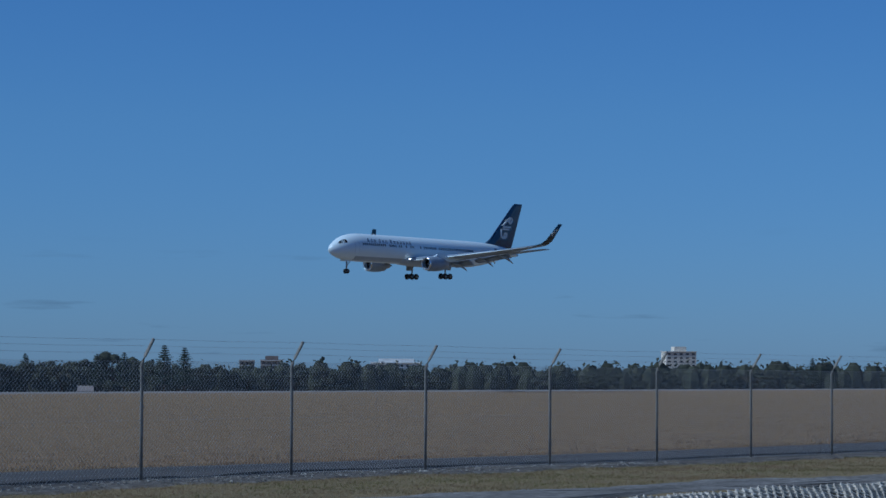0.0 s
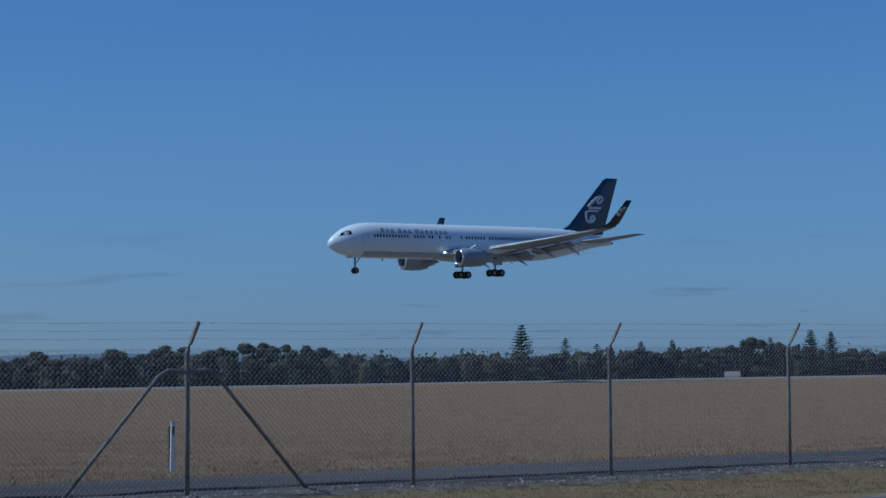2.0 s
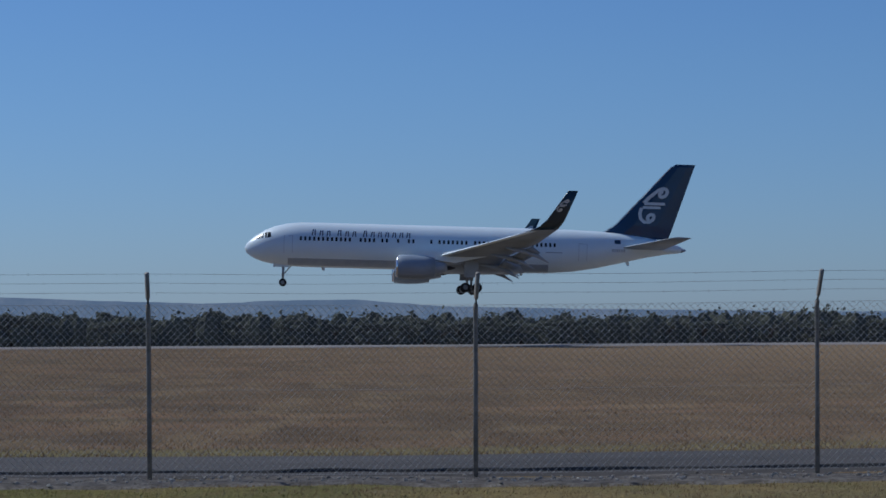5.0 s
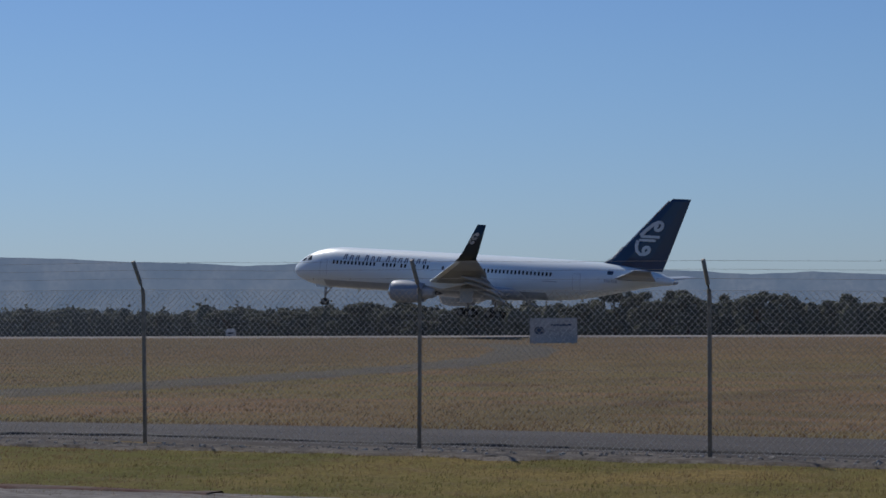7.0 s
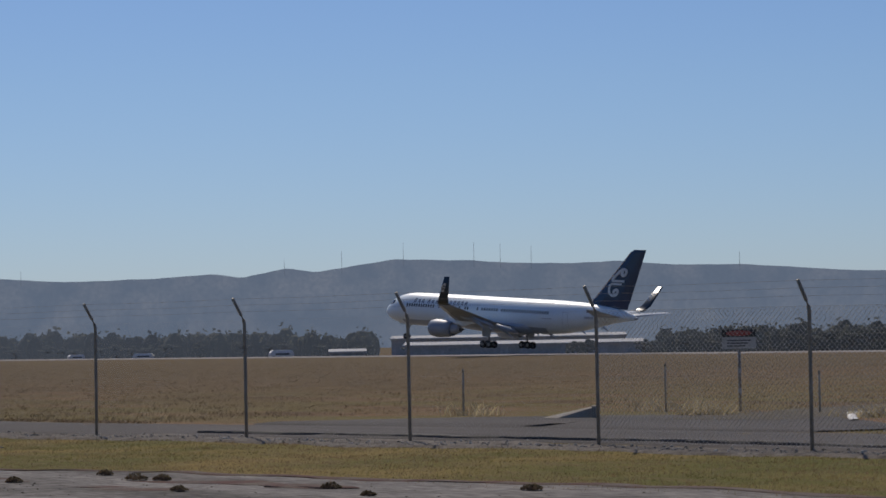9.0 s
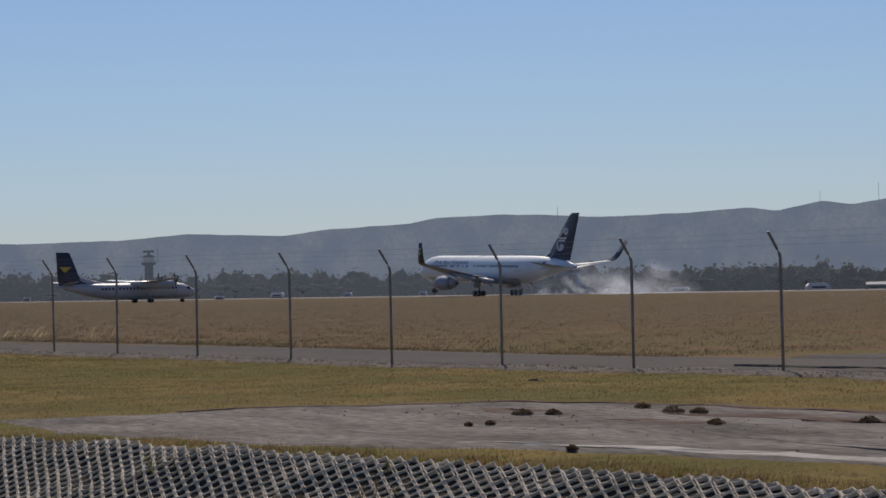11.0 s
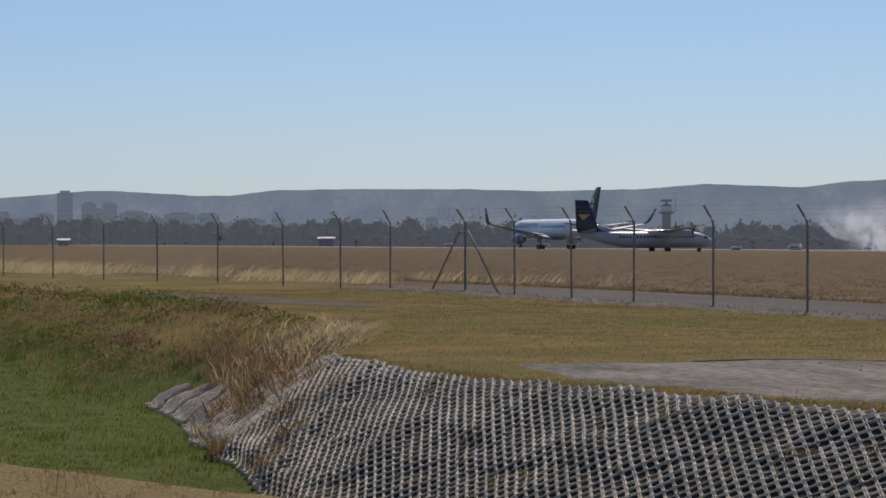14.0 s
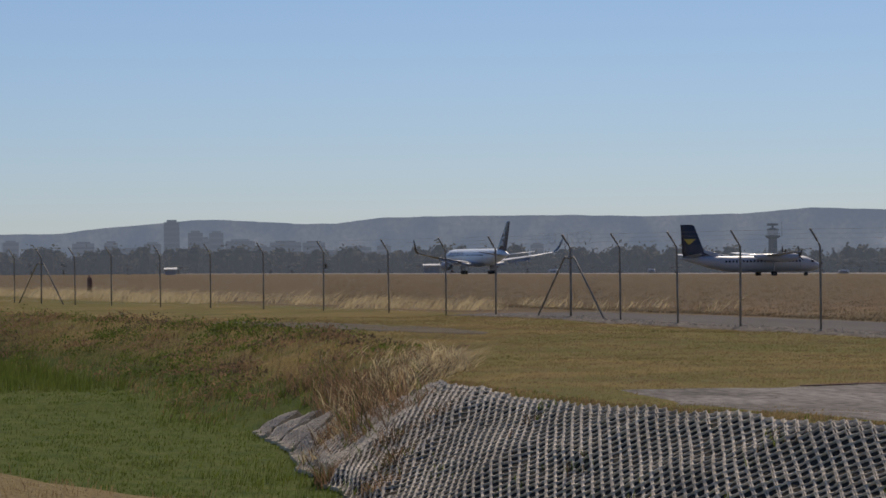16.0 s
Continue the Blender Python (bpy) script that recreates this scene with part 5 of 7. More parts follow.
SKYLINE = [(-66, 0.0), (-62, 0.05), (-60, 0.05), (-58, 0.02), (-56.7, 0.03), (-54, 0.0), (-52.4, 0.02), (-51.6, 0.08), (-50, 0.1), (-48.6, -0.02), (-47.5, 0.0), (-46.5, 0.2), (-45.2, 0.38), (-44, 0.15), (-42.7, 0.2), (-41, 0.1), (-39, 0.05),
           (-37, -0.04), (-35.8, 0.1), (-34.9, 0.44), (-33.8, 0.42), (-32.6, 0.28), (-30.8, 0.25), (-29.3, 0.18), (-28, 0.2), (-26.9, 0.26), (-25.6, 0.08), (-24.3, 0.08), (-22.9, -0.08), (-20, -0.05),
           (-14, -0.1), (-7.9, -0.16), (-5.4, -0.22), (-2.8, -0.15), (-1.5, -0.02), (-0.3, 0.06), (1, 0.0), (2.7, 0.0), (4.7, 0.14), (6.1, 0.15), (8, 0.22), (9.5, 0.31), (11.8, 0.17), (13.2, 0.27),
           (13.8, 0.1), (14.7, 0.34), (16.1, 0.31), (18.2, 0.4), (19.4, 0.15), (22.1, 0.03), (24, 0.24), (25.2, 0.0), (27, 0.13), (28.5, -0.05), (29.7, -0.1), (30.8, 0.06), (32.2, 0.04), (34, -0.1), (36.5, -0.18),
           (38, -0.25), (44, -0.3), (45.7, -0.18), (46.7, -0.03), (48.4, -0.02), (49.5, -0.06), (51.4, -0.07), (53, -0.02), (56, 0.05), (58, 0.0), (59.7, 0.1), (60.5, 0.1), (63, 0.05), (65, 0.06), (68, 0.12), (70.6, 0.2),
           (72.5, 0.16), (74.5, 0.12), (75.7, 0.2), (77, 0.27), (78.6, 0.32), (84, 0.3)]
RANGE = [(-66, 1000), (-50, 850), (-41, 700), (-36, 560), (-20, 500), (-5, 430), (12, 430), (20, 480), (32, 600), (45, 900), (60, 1150), (84, 1250)]


def tree_belt():
    rnd = random.Random(77)
    az = -65.0
    i = 0
    while az < 83:
        d = lerp(RANGE, az) * rnd.uniform(0.97, 1.06)
        el = lerp(SKYLINE, az) + rnd.uniform(-0.07, 0.06) - (0.07 if az > 40 else 0.0)
        h = 1.6 + d * math.tan(radians(el)) - RUN_Z + 1.5
        open_plain = 37.5 < az < 44.5
        if not (open_plain and rnd.random() < 0.6):
            kind = GUMS[i % 5]
            tall = h > 9
            place_tree(kind, az, d, el, "dark grey-green gum tree in the belt beyond the runway" if not tall else "tall broad dark gum tree beyond the runway", "tree belt beyond the runway", rnd.uniform(1.1, 1.7) if h < 7 else rnd.uniform(0.95, 1.25), rnd)
        h = max(h, 3.5)
        az += math.degrees(h * rnd.uniform(0.62, 0.95) / d) * (2.1 if az > 40 else 1.05)
        i += 1
    # low bushes closing the gaps under the crowns
    g = Geo()
    a = -65.0
    while a < 83:
        d = lerp(RANGE, a) * rnd.uniform(1.0, 1.1)
        r = rnd.uniform(0.9, 1.7) * d / 520
        x, y = -d * math.sin(radians(a)), d * math.cos(radians(a))
        if not 37.8 < a < 44.4:
            leaf_clump(g, rnd, Vector((x, y, land(x, y) + 1.6 + rnd.uniform(0, 1.2) * d / 500)), r * 1.9, 46, 1.6)
        a += 0.10
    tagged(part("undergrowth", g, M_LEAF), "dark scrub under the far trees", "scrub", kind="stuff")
    for az, el, dist, wide, v in ((-39.9, 0.80, 700, 1.0, 0), (-40.9, 0.5, 720, 0.9, 1), (-46.4, 0.62, 700, 1.0, 0), (-46.85, 0.57, 710, 1.0, 0), (-45.5, 0.45, 730, 1.0, 0), (-43.3, 0.42, 740, 1.0, 1), (-42.6, 0.40, 740, 1.0, 1),
                                  (-44.9, 0.42, 740, 0.8, 0), (-48.0, 0.12, 900, 0.8, 0), (-61.0, 0.39, 950, 0.9, 0), (-62.3, 0.16, 1000, 0.8, 0), (-59.1, 0.12, 980, 1.0, 1), (-41.6, 0.35, 720, 1.0, 1), (-52.5, 0.12, 900, 0.8, 0)):
        place_tree(PINES[v], az, dist, el, "tall dark tiered pine tree standing over the belt", "tiered pines", wide * 1.55, rnd)
    for src, m in HELD.items():
        src.matrix_basis = m


tree_belt()


# ------------------------------------------------------------------ buildings
def polar(az, dist, z=None):
    a = radians(az)
    x, y = -dist * math.sin(a), dist * math.cos(a)
    return x, y, land(x, y) if z is None else z


def block_building(name, label, az0, az1, dist, top_el, storeys, mat_, bays, balcony=False, tower=None, setback=None, turn=0, floor=0.0):
    """A far block of flats: body, roof slab, floor by floor windows."""
    az = (az0 + az1) / 2
    w = abs(math.tan(radians(az1 - az0))) * dist
    x, y, z = polar(az, dist)
    h = 1.6 + dist * math.tan(radians(top_el)) - z
    b = thing(name, label, "building", pose(x, y, z, 0, 0, az + turn))
    dp = w * 0.7
    part("wall", Geo().box(-w / 2, w / 2, 0, dp, 0, h), mat_, b)
    part("roof", Geo().box(-w / 2 - 0.4, w / 2 + 0.4, -0.5, dp + 0.4, h, h + 0.5), mat_, b)
    if tower:
        part("plant_room", Geo().box(-w * tower / 2, w * tower / 2, dp * 0.2, dp * 0.8, h + 0.5, h + 0.5 + h * 0.12), mat_, b)
    fh = h / storeys
    pane = Geo().box(-0.5, 0.5, -0.06, 0.05, 0, 1).mesh("window", M_PANE)
    bw = w / bays
    for f in range(storeys):
        z0 = f * fh
        if balcony:
            part("balcony", Geo().box(-w / 2 - 0.6, w / 2 + 0.6, -1.1, 0.0, z0 + fh * 0.9, z0 + fh * 1.02), M_BLDGW, b)
        for k in range(bays):
            xx = -w / 2 + bw * (k + 0.5)
            part("window", pane, None, b, at=pose(xx, 0, z0 + fh * 0.25) @ Matrix.Diagonal((bw * 0.46, 1, fh * 0.42, 1)))
            if k == 0 or k == bays - 1:
                side = -1 if k == 0 else 1
                for q in (0.25, 0.6):
                    part("window", pane, None, b, at=pose(side * w / 2, dp * q, z0 + fh * 0.25, 0, 0, 90) @ Matrix.Diagonal((bw * 0.45, 1, fh * 0.42, 1)))
    return b


block_building("apartment_tower", "cream ten-storey apartment tower with dark windows", -57.72, -58.42, 1700, 0.52, 10, M_BLDG, 5, tower=0.4, turn=14)
block_building("apartment_building", "brown apartment block with stacked balconies", -48.08, -48.42, 1500, 0.28, 7, M_BRICK, 3, balcony=True)
block_building("apartment_building", "white apartment block with balconies and a roof room", -48.56, -49.06, 1500, 0.29, 7, M_BRICK, 4, balcony=True, tower=0.6)
block_building("apartment_building", "broad pale stepped apartment building behind the trees", -51.05, -52.2, 1650, 0.25, 5, M_BLDGW, 9, balcony=True, tower=0.7)
block_building("apartment_building", "low white flats behind the trees", -55.45, -56.15, 1450, -0.03, 4, M_BLDGW, 6, balcony=True, tower=0.3)
block_building("apartment_building", "low brown flats behind the trees", -54.2, -55.1, 1500, 0.03, 4, M_BRICK, 7, tower=0.3)
block_building("apartment_building", "low brown flats on the shore", -56.3, -57.6, 1700, 0.02, 4, M_BRICK, 9)


def far_city():
    rnd = random.Random(9)
    for az0, az1, el, k, lab in ((75.21, 74.87, 1.0, 0, "dark tall office tower in the hazy city"), (74.66, 74.36, 0.76, 0, "dark office tower in the hazy city"), (74.2, 73.88, 0.75, 1, "grey office tower in the hazy city"),
                                 (74.36, 74.2, 0.62, 2, "pale slim tower in the hazy city"), (77.26, 76.78, 0.54, 2, "pale broad office block in the hazy city"), (78.8, 78.45, 0.58, 1, "grey office block in the hazy city"),
                                 (76.55, 76.25, 0.55, 2, "white office block in the hazy city"), (75.65, 75.3, 0.52, 1, "grey office block in the hazy city"), (73.8, 73.2, 0.56, 1, "grey broad office block in the hazy city"),
                                 (72.8, 72.16, 0.52, 2, "pale broad office block in the hazy city"), (72.08, 71.6, 0.51, 2, "pale office block in the hazy city"), (71.2, 70.56, 0.39, 1, "grey low block in the hazy city"),
                                 (70.4, 70.1, 0.42, 1, "grey block in the hazy city"), (66.92, 66.64, 0.41, 1, "grey water tower in the haze"), (78.2, 77.5, 0.36, 1, "low grey block in the hazy city"), (76.2, 75.7, 0.4, 1, "low grey block in the hazy city"),
                                 (73.2, 72.85, 0.42, 0, "low dark block in the hazy city"), (71.6, 71.25, 0.3, 0, "low dark block in the hazy city"), (80.2, 79.2, 0.42, 1, "grey block in the hazy city"), (81.5, 80.6, 0.5, 2, "pale block in the hazy city")):
        dist = 2200 * rnd.uniform(0.97, 1.03)
        az = (az0 + az1) / 2
        w = math.tan(radians(abs(az0 - az1))) * dist
        x, y, z = polar(az, dist, RUN_Z)
        h = 1.6 + dist * math.tan(radians(el)) - z
        b = thing("office_tower", lab, "building", pose(x, y, z, 0, 0, az + rnd.uniform(-8, 8)), "city towers")
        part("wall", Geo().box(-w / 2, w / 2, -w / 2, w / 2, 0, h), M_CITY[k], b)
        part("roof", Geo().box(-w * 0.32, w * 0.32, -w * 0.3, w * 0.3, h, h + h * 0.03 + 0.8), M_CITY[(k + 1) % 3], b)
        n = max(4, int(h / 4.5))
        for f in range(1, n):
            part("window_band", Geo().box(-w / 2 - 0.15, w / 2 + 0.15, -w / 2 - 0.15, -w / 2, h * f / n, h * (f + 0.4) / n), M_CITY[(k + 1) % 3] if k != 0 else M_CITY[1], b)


far_city()


def hangar(name, label, az0, az1, dist, eave_el, rise, bays, cover=None):
    az = (az0 + az1) / 2
    w = math.tan(radians(abs(az1 - az0))) * dist
    x, y, z = polar(az, dist)
    h = 1.6 + dist * math.tan(radians(eave_el)) - z
    b = thing(name, label, "shed", pose(x, y, z, 0, 0, az))
    part("wall", Geo().box(-w / 2, w / 2, 0, 30, 0, h), M_SHEDWALL, b)
    roof = Geo().loft([[(xx, -0.8, h), (xx, 15, h + rise), (xx, 30.8, h), (xx, 15, h + rise - 0.3)] for xx in (-w / 2 - 0.5, w / 2 + 0.5)])
    part("roof", roof, cover or M_ROOF, b)
    part("fascia", Geo().box(-w / 2 - 0.5, w / 2 + 0.5, -0.9, -0.7, h - 0.5, h + 0.05), cover or M_ROOF, b)
    for i in range(bays):
        xx = -w / 2 + w * (i + 0.5) / bays
        part("door", Geo().box(xx - w / bays * 0.3, xx + w / bays * 0.3, -0.12, 0.0, 0.1, h * 0.7), M_SIGNG, b)
    return b


hangar("hangar", "long low shed with a pale metal roof beyond the runway", 43.6, 38.2, 820, -0.22, 1.0, 12)
hangar("hangar", "long pale-roofed shed behind another shed", 43.9, 38.6, 930, -0.06, 1.0, 10)
hangar("hangar", "small grey shed at the edge of the field", 45.3, 44.5, 800, -0.33, 0.8, 3)
hangar("hangar", "grey airfield shed among the trees", 69.35, 69.0, 1000, -0.04, 0.7, 3, M_SHEDWALL)
hangar("hangar", "small white-roofed shed among the trees", 75.2, 74.95, 1100, -0.06, 0.8, 2, M_SIGNG)
hangar("house", "small white house below the pines", -44.78, -44.5, 640, -0.42, 1.3, 1, M_BRICK)


def control_tower():
    x, y, z = polar(61.47, 1180)
    b = thing("control_tower", "old grey control tower with a cab and aerials", "control tower", pose(x, y, z, 0, 0, 61.5))
    U = 1.6 + 1180 * math.tan(radians(0.82)) - z - 18.2
    ring = lambda r, zz, n=8: [(r * math.cos(2 * math.pi * k / n + 0.39), r * math.sin(2 * math.pi * k / n + 0.39), zz) for k in range(n)]
    # shaft, gallery and cab all use materials with the haze glow mixed in
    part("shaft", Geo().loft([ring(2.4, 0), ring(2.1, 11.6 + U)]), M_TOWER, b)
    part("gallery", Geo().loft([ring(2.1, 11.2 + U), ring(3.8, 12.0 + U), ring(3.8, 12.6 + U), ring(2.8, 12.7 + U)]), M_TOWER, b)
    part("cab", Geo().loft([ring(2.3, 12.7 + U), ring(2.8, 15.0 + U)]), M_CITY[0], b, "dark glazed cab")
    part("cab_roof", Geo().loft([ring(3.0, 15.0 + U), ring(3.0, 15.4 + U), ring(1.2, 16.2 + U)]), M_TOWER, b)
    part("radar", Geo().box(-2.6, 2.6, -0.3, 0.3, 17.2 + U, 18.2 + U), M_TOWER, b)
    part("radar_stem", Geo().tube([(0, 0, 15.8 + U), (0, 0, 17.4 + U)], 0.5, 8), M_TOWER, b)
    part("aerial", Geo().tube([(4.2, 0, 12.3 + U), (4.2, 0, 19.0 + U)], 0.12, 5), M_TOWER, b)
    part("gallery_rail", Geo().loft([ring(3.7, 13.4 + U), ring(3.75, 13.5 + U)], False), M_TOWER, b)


control_tower()


# ------------------------------------------------------------------ the parked turboprop
def turboprop():
    t = thing("turboprop", "parked high-wing twin turboprop, white body, navy and yellow tail", "airplane", pose(-467.5, 248.8, land(-467.5, 248.8) - 0.55, 0, 0, 83) @ Matrix.Diagonal((1.25, 1.25, 1.25, 1)))
    st = [(0.0, 0.05, 1.9), (0.5, 0.55, 1.95), (1.4, 0.95, 2.1), (2.6, 1.25, 2.3), (4.0, 1.35, 2.4), (16.0, 1.35, 2.4), (19.5, 1.05, 2.75), (22.5, 0.55, 3.15), (24.8, 0.14, 3.4)]
    part("fuselage", Geo().loft([[(12.5 - x, r * math.sin(w), c + r * math.cos(w)) for w in [2 * math.pi * k / 24 for k in range(24)]] for x, r, c in st]), M_TPBODY, t, smooth=True)

    def surf(pts):
        prof = [(0, 0), (0.05, 0.5), (0.3, 1), (0.7, 0.6), (1, 0.05), (1, -0.05), (0.7, -0.6), (0.3, -1), (0.05, -0.5)]
        return Geo().loft([[(12.5 - le - (te - le) * u, y + ny * w * th / 2, z + nz * w * th / 2) for u, w in prof] for le, te, y, z, th, ny, nz in pts])
    part("fin", surf([(18.2, 24.2, 0, 3.4, 0.3, 1, 0), (20.5, 24.5, 0, 4.3, 0.32, 1, 0), (22.3, 24.7, 0, 8.8, 0.2, 1, 0), (22.7, 24.7, 0, 9.0, 0.1, 1, 0)]), M_NAVY, t, "navy blue tail fin", True)
    part("dorsal_fillet", surf([(13.6, 20.9, 0, 3.55, 0.30, 1, 0), (17.6, 20.9, 0, 4.05, 0.22, 1, 0), (20.2, 21.0, 0, 4.75, 0.10, 1, 0)]), M_TPBODY, t, "grey fin fillet", True)
    part("tail_flash", Geo().add([(12.5 - x, s * 0.2, z) for s in (-1, 1) for x, z in ((22.1, 6.6), (24.2, 6.6), (23.4, 5.7), (23.1, 5.8))], [(0, 1, 2, 3), (7, 6, 5, 4)]), M_YELLOW, t, "yellow tail flash")
    for s in (-1, 1):
        w = part("wing", surf([(8.2, 11.6, s * 0.6, 3.75, 0.5, 0, 1), (8.4, 11.4, s * 4, 3.85, 0.45, 0, 1), (9.1, 10.7, s * 14.5, 4.3, 0.2, 0, 1)]), M_WINGTOP, t, "pale high wing", True)
        part("tailplane", surf([(21.6, 24.2, s * 0.3, 3.75, 0.28, 0, 1), (22.6, 24.0, s * 4.9, 4.1, 0.14, 0, 1)]), M_WINGTOP, t, smooth=True)
        ring = lambda x, r, zz: [(12.5 - x, s * 3.6 + r * math.sin(q), zz + r * 1.15 * math.cos(q)) for q in [2 * math.pi * k / 14 for k in range(14)]]
        n = part("nacelle", Geo().loft([ring(5.4, 0.3, 3.5), ring(5.9, 0.52, 3.45), ring(8.0, 0.62, 3.4), ring(11.0, 0.55, 3.4), ring(13.2, 0.1, 3.6)]), M_GREYPAINT, t, "dark engine nacelle", True)
        part("spinner", Geo().loft([ring(4.9, 0.03, 3.5), ring(5.2, 0.2, 3.5), ring(5.4, 0.28, 3.5)]), M_FAN, n, smooth=True)
        for k in range(6):
            q = 2 * math.pi * k / 6 + 0.3
            c, d = math.cos(q), math.sin(q)
            part("blade", Geo().loft([[(12.5 - 5.2 + e * 0.06, s * 3.6 + rr * c - d * v, 3.5 + rr * d + c * v) for e, v in ((1, wv), (-1, -wv), (-1.3, -wv), (0.7, wv))] for rr, wv in ((0.25, 0.08), (1.0, 0.14), (1.8, 0.08))]), M_BLACK, n)
        g = part("gear_leg", Geo().tube([(12.5 - 9.7, s * 3.6, 2.9), (12.5 - 9.7, s * 3.6, 0.75)], 0.09, 8), M_STRUT, t)
        for dy in (-0.25, 0.25):
            part("tyre", wheel(0.45, 0.25), M_TYRE, g, at=pose(12.5 - 9.7, s * 3.6 + dy, 0.74))
        for k in range(22):
            x = 4.2 + 0.62 * k
            part("cabin_window", Geo().box(12.5 - x - 0.15, 12.5 - x + 0.15, s * 1.30 - 0.03, s * 1.30 + 0.03, 2.65, 3.0), M_DARKGLASS, t)
    g = part("gear_leg", Geo().tube([(12.5 - 2.6, 0, 1.4), (12.5 - 2.6, 0, 0.64)], 0.07, 8), M_STRUT, t)
    for dy in (-0.18, 0.18):
        part("tyre", wheel(0.33, 0.18), M_TYRE, g, at=pose(12.5 - 2.6, dy, 0.62))
    for s in (-1, 1):
        part("cockpit_window", Geo().add([(12.5 - x, s * y, z) for x, y, z in ((1.25, 0.84, 2.55), (2.1, 1.12, 2.6), (2.0, 0.95, 3.05), (1.5, 0.72, 2.92))] + [(12.5 - x, s * (y - 0.08), z) for x, y, z in ((1.25, 0.84, 2.55), (2.1, 1.12, 2.6), (2.0, 0.95, 3.05), (1.5, 0.72, 2.92))],
                                              [(0, 1, 2, 3), (7, 6, 5, 4), (0, 4, 5, 1), (1, 5, 6, 2), (2, 6, 7, 3), (3, 7, 4, 0)]), M_DARKGLASS, t)


turboprop()


# ------------------------------------------------------------------ signs, markers and odds and ends on the plain
def board():
    z = land(-72, 200)
    b = thing("airfield_sign", "low grey sign board with a dark emblem on the grass", "sign", pose(-72.0, 200.0, z, 0, 0, 19.8))
    part("panel", Geo().box(-1.95, 1.95, -0.06, 0.06, 0.12, 2.12), M_SIGNG, b)
    part("frame", Geo().box(-2.0, 2.0, -0.04, 0.04, 0.06, 2.18), M_STRUT, b)
    part("emblem", Geo().loft([[(-1.2 + 0.42 * math.cos(q), yy, 1.12 + 0.34 * math.sin(q)) for q in [2 * math.pi * k / 16 for k in range(16)]] for yy in (-0.075, -0.05)]), M_TITLE, b, "dark round emblem")
    part("text_bar", Geo().box(-0.2, 1.5, -0.075, -0.05, 1.5, 1.66), M_TITLE, b, "unreadable dark text bar")
    part("text_bar", Geo().box(-0.4, 1.6, -0.075, -0.05, 1.05, 1.15), M_STRUT, b, "unreadable grey text bar")
    for s in (-1, 1):
        part("leg", Geo().box(s * 1.6 - 0.06, s * 1.6 + 0.06, 0.03, 0.12, -0.3, 1.9), M_STRUT, b)


board()


def danger_sign():
    x, y = -29.85, 41.0
    b = thing("danger_sign", "red and white warning sign on a banded steel pole", "sign", pose(x, y, land(x, y), 0, 0, 36))
    part("pole", Geo().tube([(0, 0, -0.1), (0, 0, 1.62)], 0.03, 8), M_GALV, b, smooth=True)
    part("plate", Geo().box(-0.34, 0.34, -0.05, -0.035, 1.24, 1.62), M_SIGNW, b, "white lower plate")
    part("band", Geo().box(-0.34, 0.34, -0.058, -0.051, 1.47, 1.62), M_BLACK, b, "black heading band")
    part("oval", Geo().loft([[(0.26 * math.cos(q), yy, 1.545 + 0.055 * math.sin(q)) for q in [2 * math.pi * k / 16 for k in range(16)]] for yy in (-0.064, -0.059)]), M_RED, b, "red oval")
    for k in range(3):
        part("text_bar", Geo().box(-0.24, 0.24 - 0.06 * k, -0.056, -0.051, 1.39 - 0.055 * k, 1.415 - 0.055 * k), M_BLACK, b)
    for z in (0.35, 0.75):
        part("pole_band", Geo().tube([(0, 0, z), (0, 0, z + 0.1)], 0.034, 8), M_SIGNW, b)


danger_sign()


def old_gateposts():
    for x, y, h in ((-33.3, 36.6, 0.85), (-31.1, 40.2, 0.9), (-24.0, 37.6, 0.9), (-27.0, 39.6, 0.75)):
        p = thing("gatepost", "short weathered grey steel post beside the track", "post", pose(x, y, land(x, y)), "old gateposts")
        part("stem", Geo().tube([(0, 0, -0.1), (0, 0, h)], 0.02, 10), M_SLAB, p, smooth=True)
        part("cap", Geo().tube([(0, 0, h), (0, 0, h + 0.04), (0, 0, h + 0.07)], [0.023, 0.022, 0.008], 10), M_SLAB, p, smooth=True)


old_gateposts()


def culvert():
    x, y = -29.6, 35.4
    c = thing("culvert_headwall", "sloping grey concrete culvert headwall by the road", "concrete block", pose(x, y, land(x, y), 0, 0, 38) @ Matrix.Diagonal((0.62, 0.62, 0.62, 1)))
    part("body", Geo().loft([[(-0.85, -0.4, -0.1), (0.75, -0.4, -0.1), (0.75, 0.5, -0.1), (-0.85, 0.5, -0.1)], [(-0.8, 0.0, 0.02), (0.72, -0.05, 0.34), (0.72, 0.45, 0.36), (-0.8, 0.45, 0.04)]]), M_SLAB, c)
    part("lip", Geo().box(0.66, 0.78, -0.42, 0.5, -0.05, 0.38), M_SLAB, c, "pale concrete lip")


culvert()
strip("white_line", [(-23.4, 35.3), (-26.05, 39.2)], 0.07, M_LINE, 0.05, "worn white corner line painted on the track", "road marking", 0, 0, 0.3, 1)
strip("white_line", [(-26.1, 39.35), (-25.7, 39.5)], 0.12, M_LINE, 0.05, "worn white corner line painted on the track", "road marking", 0, 0, 0.3, 1)


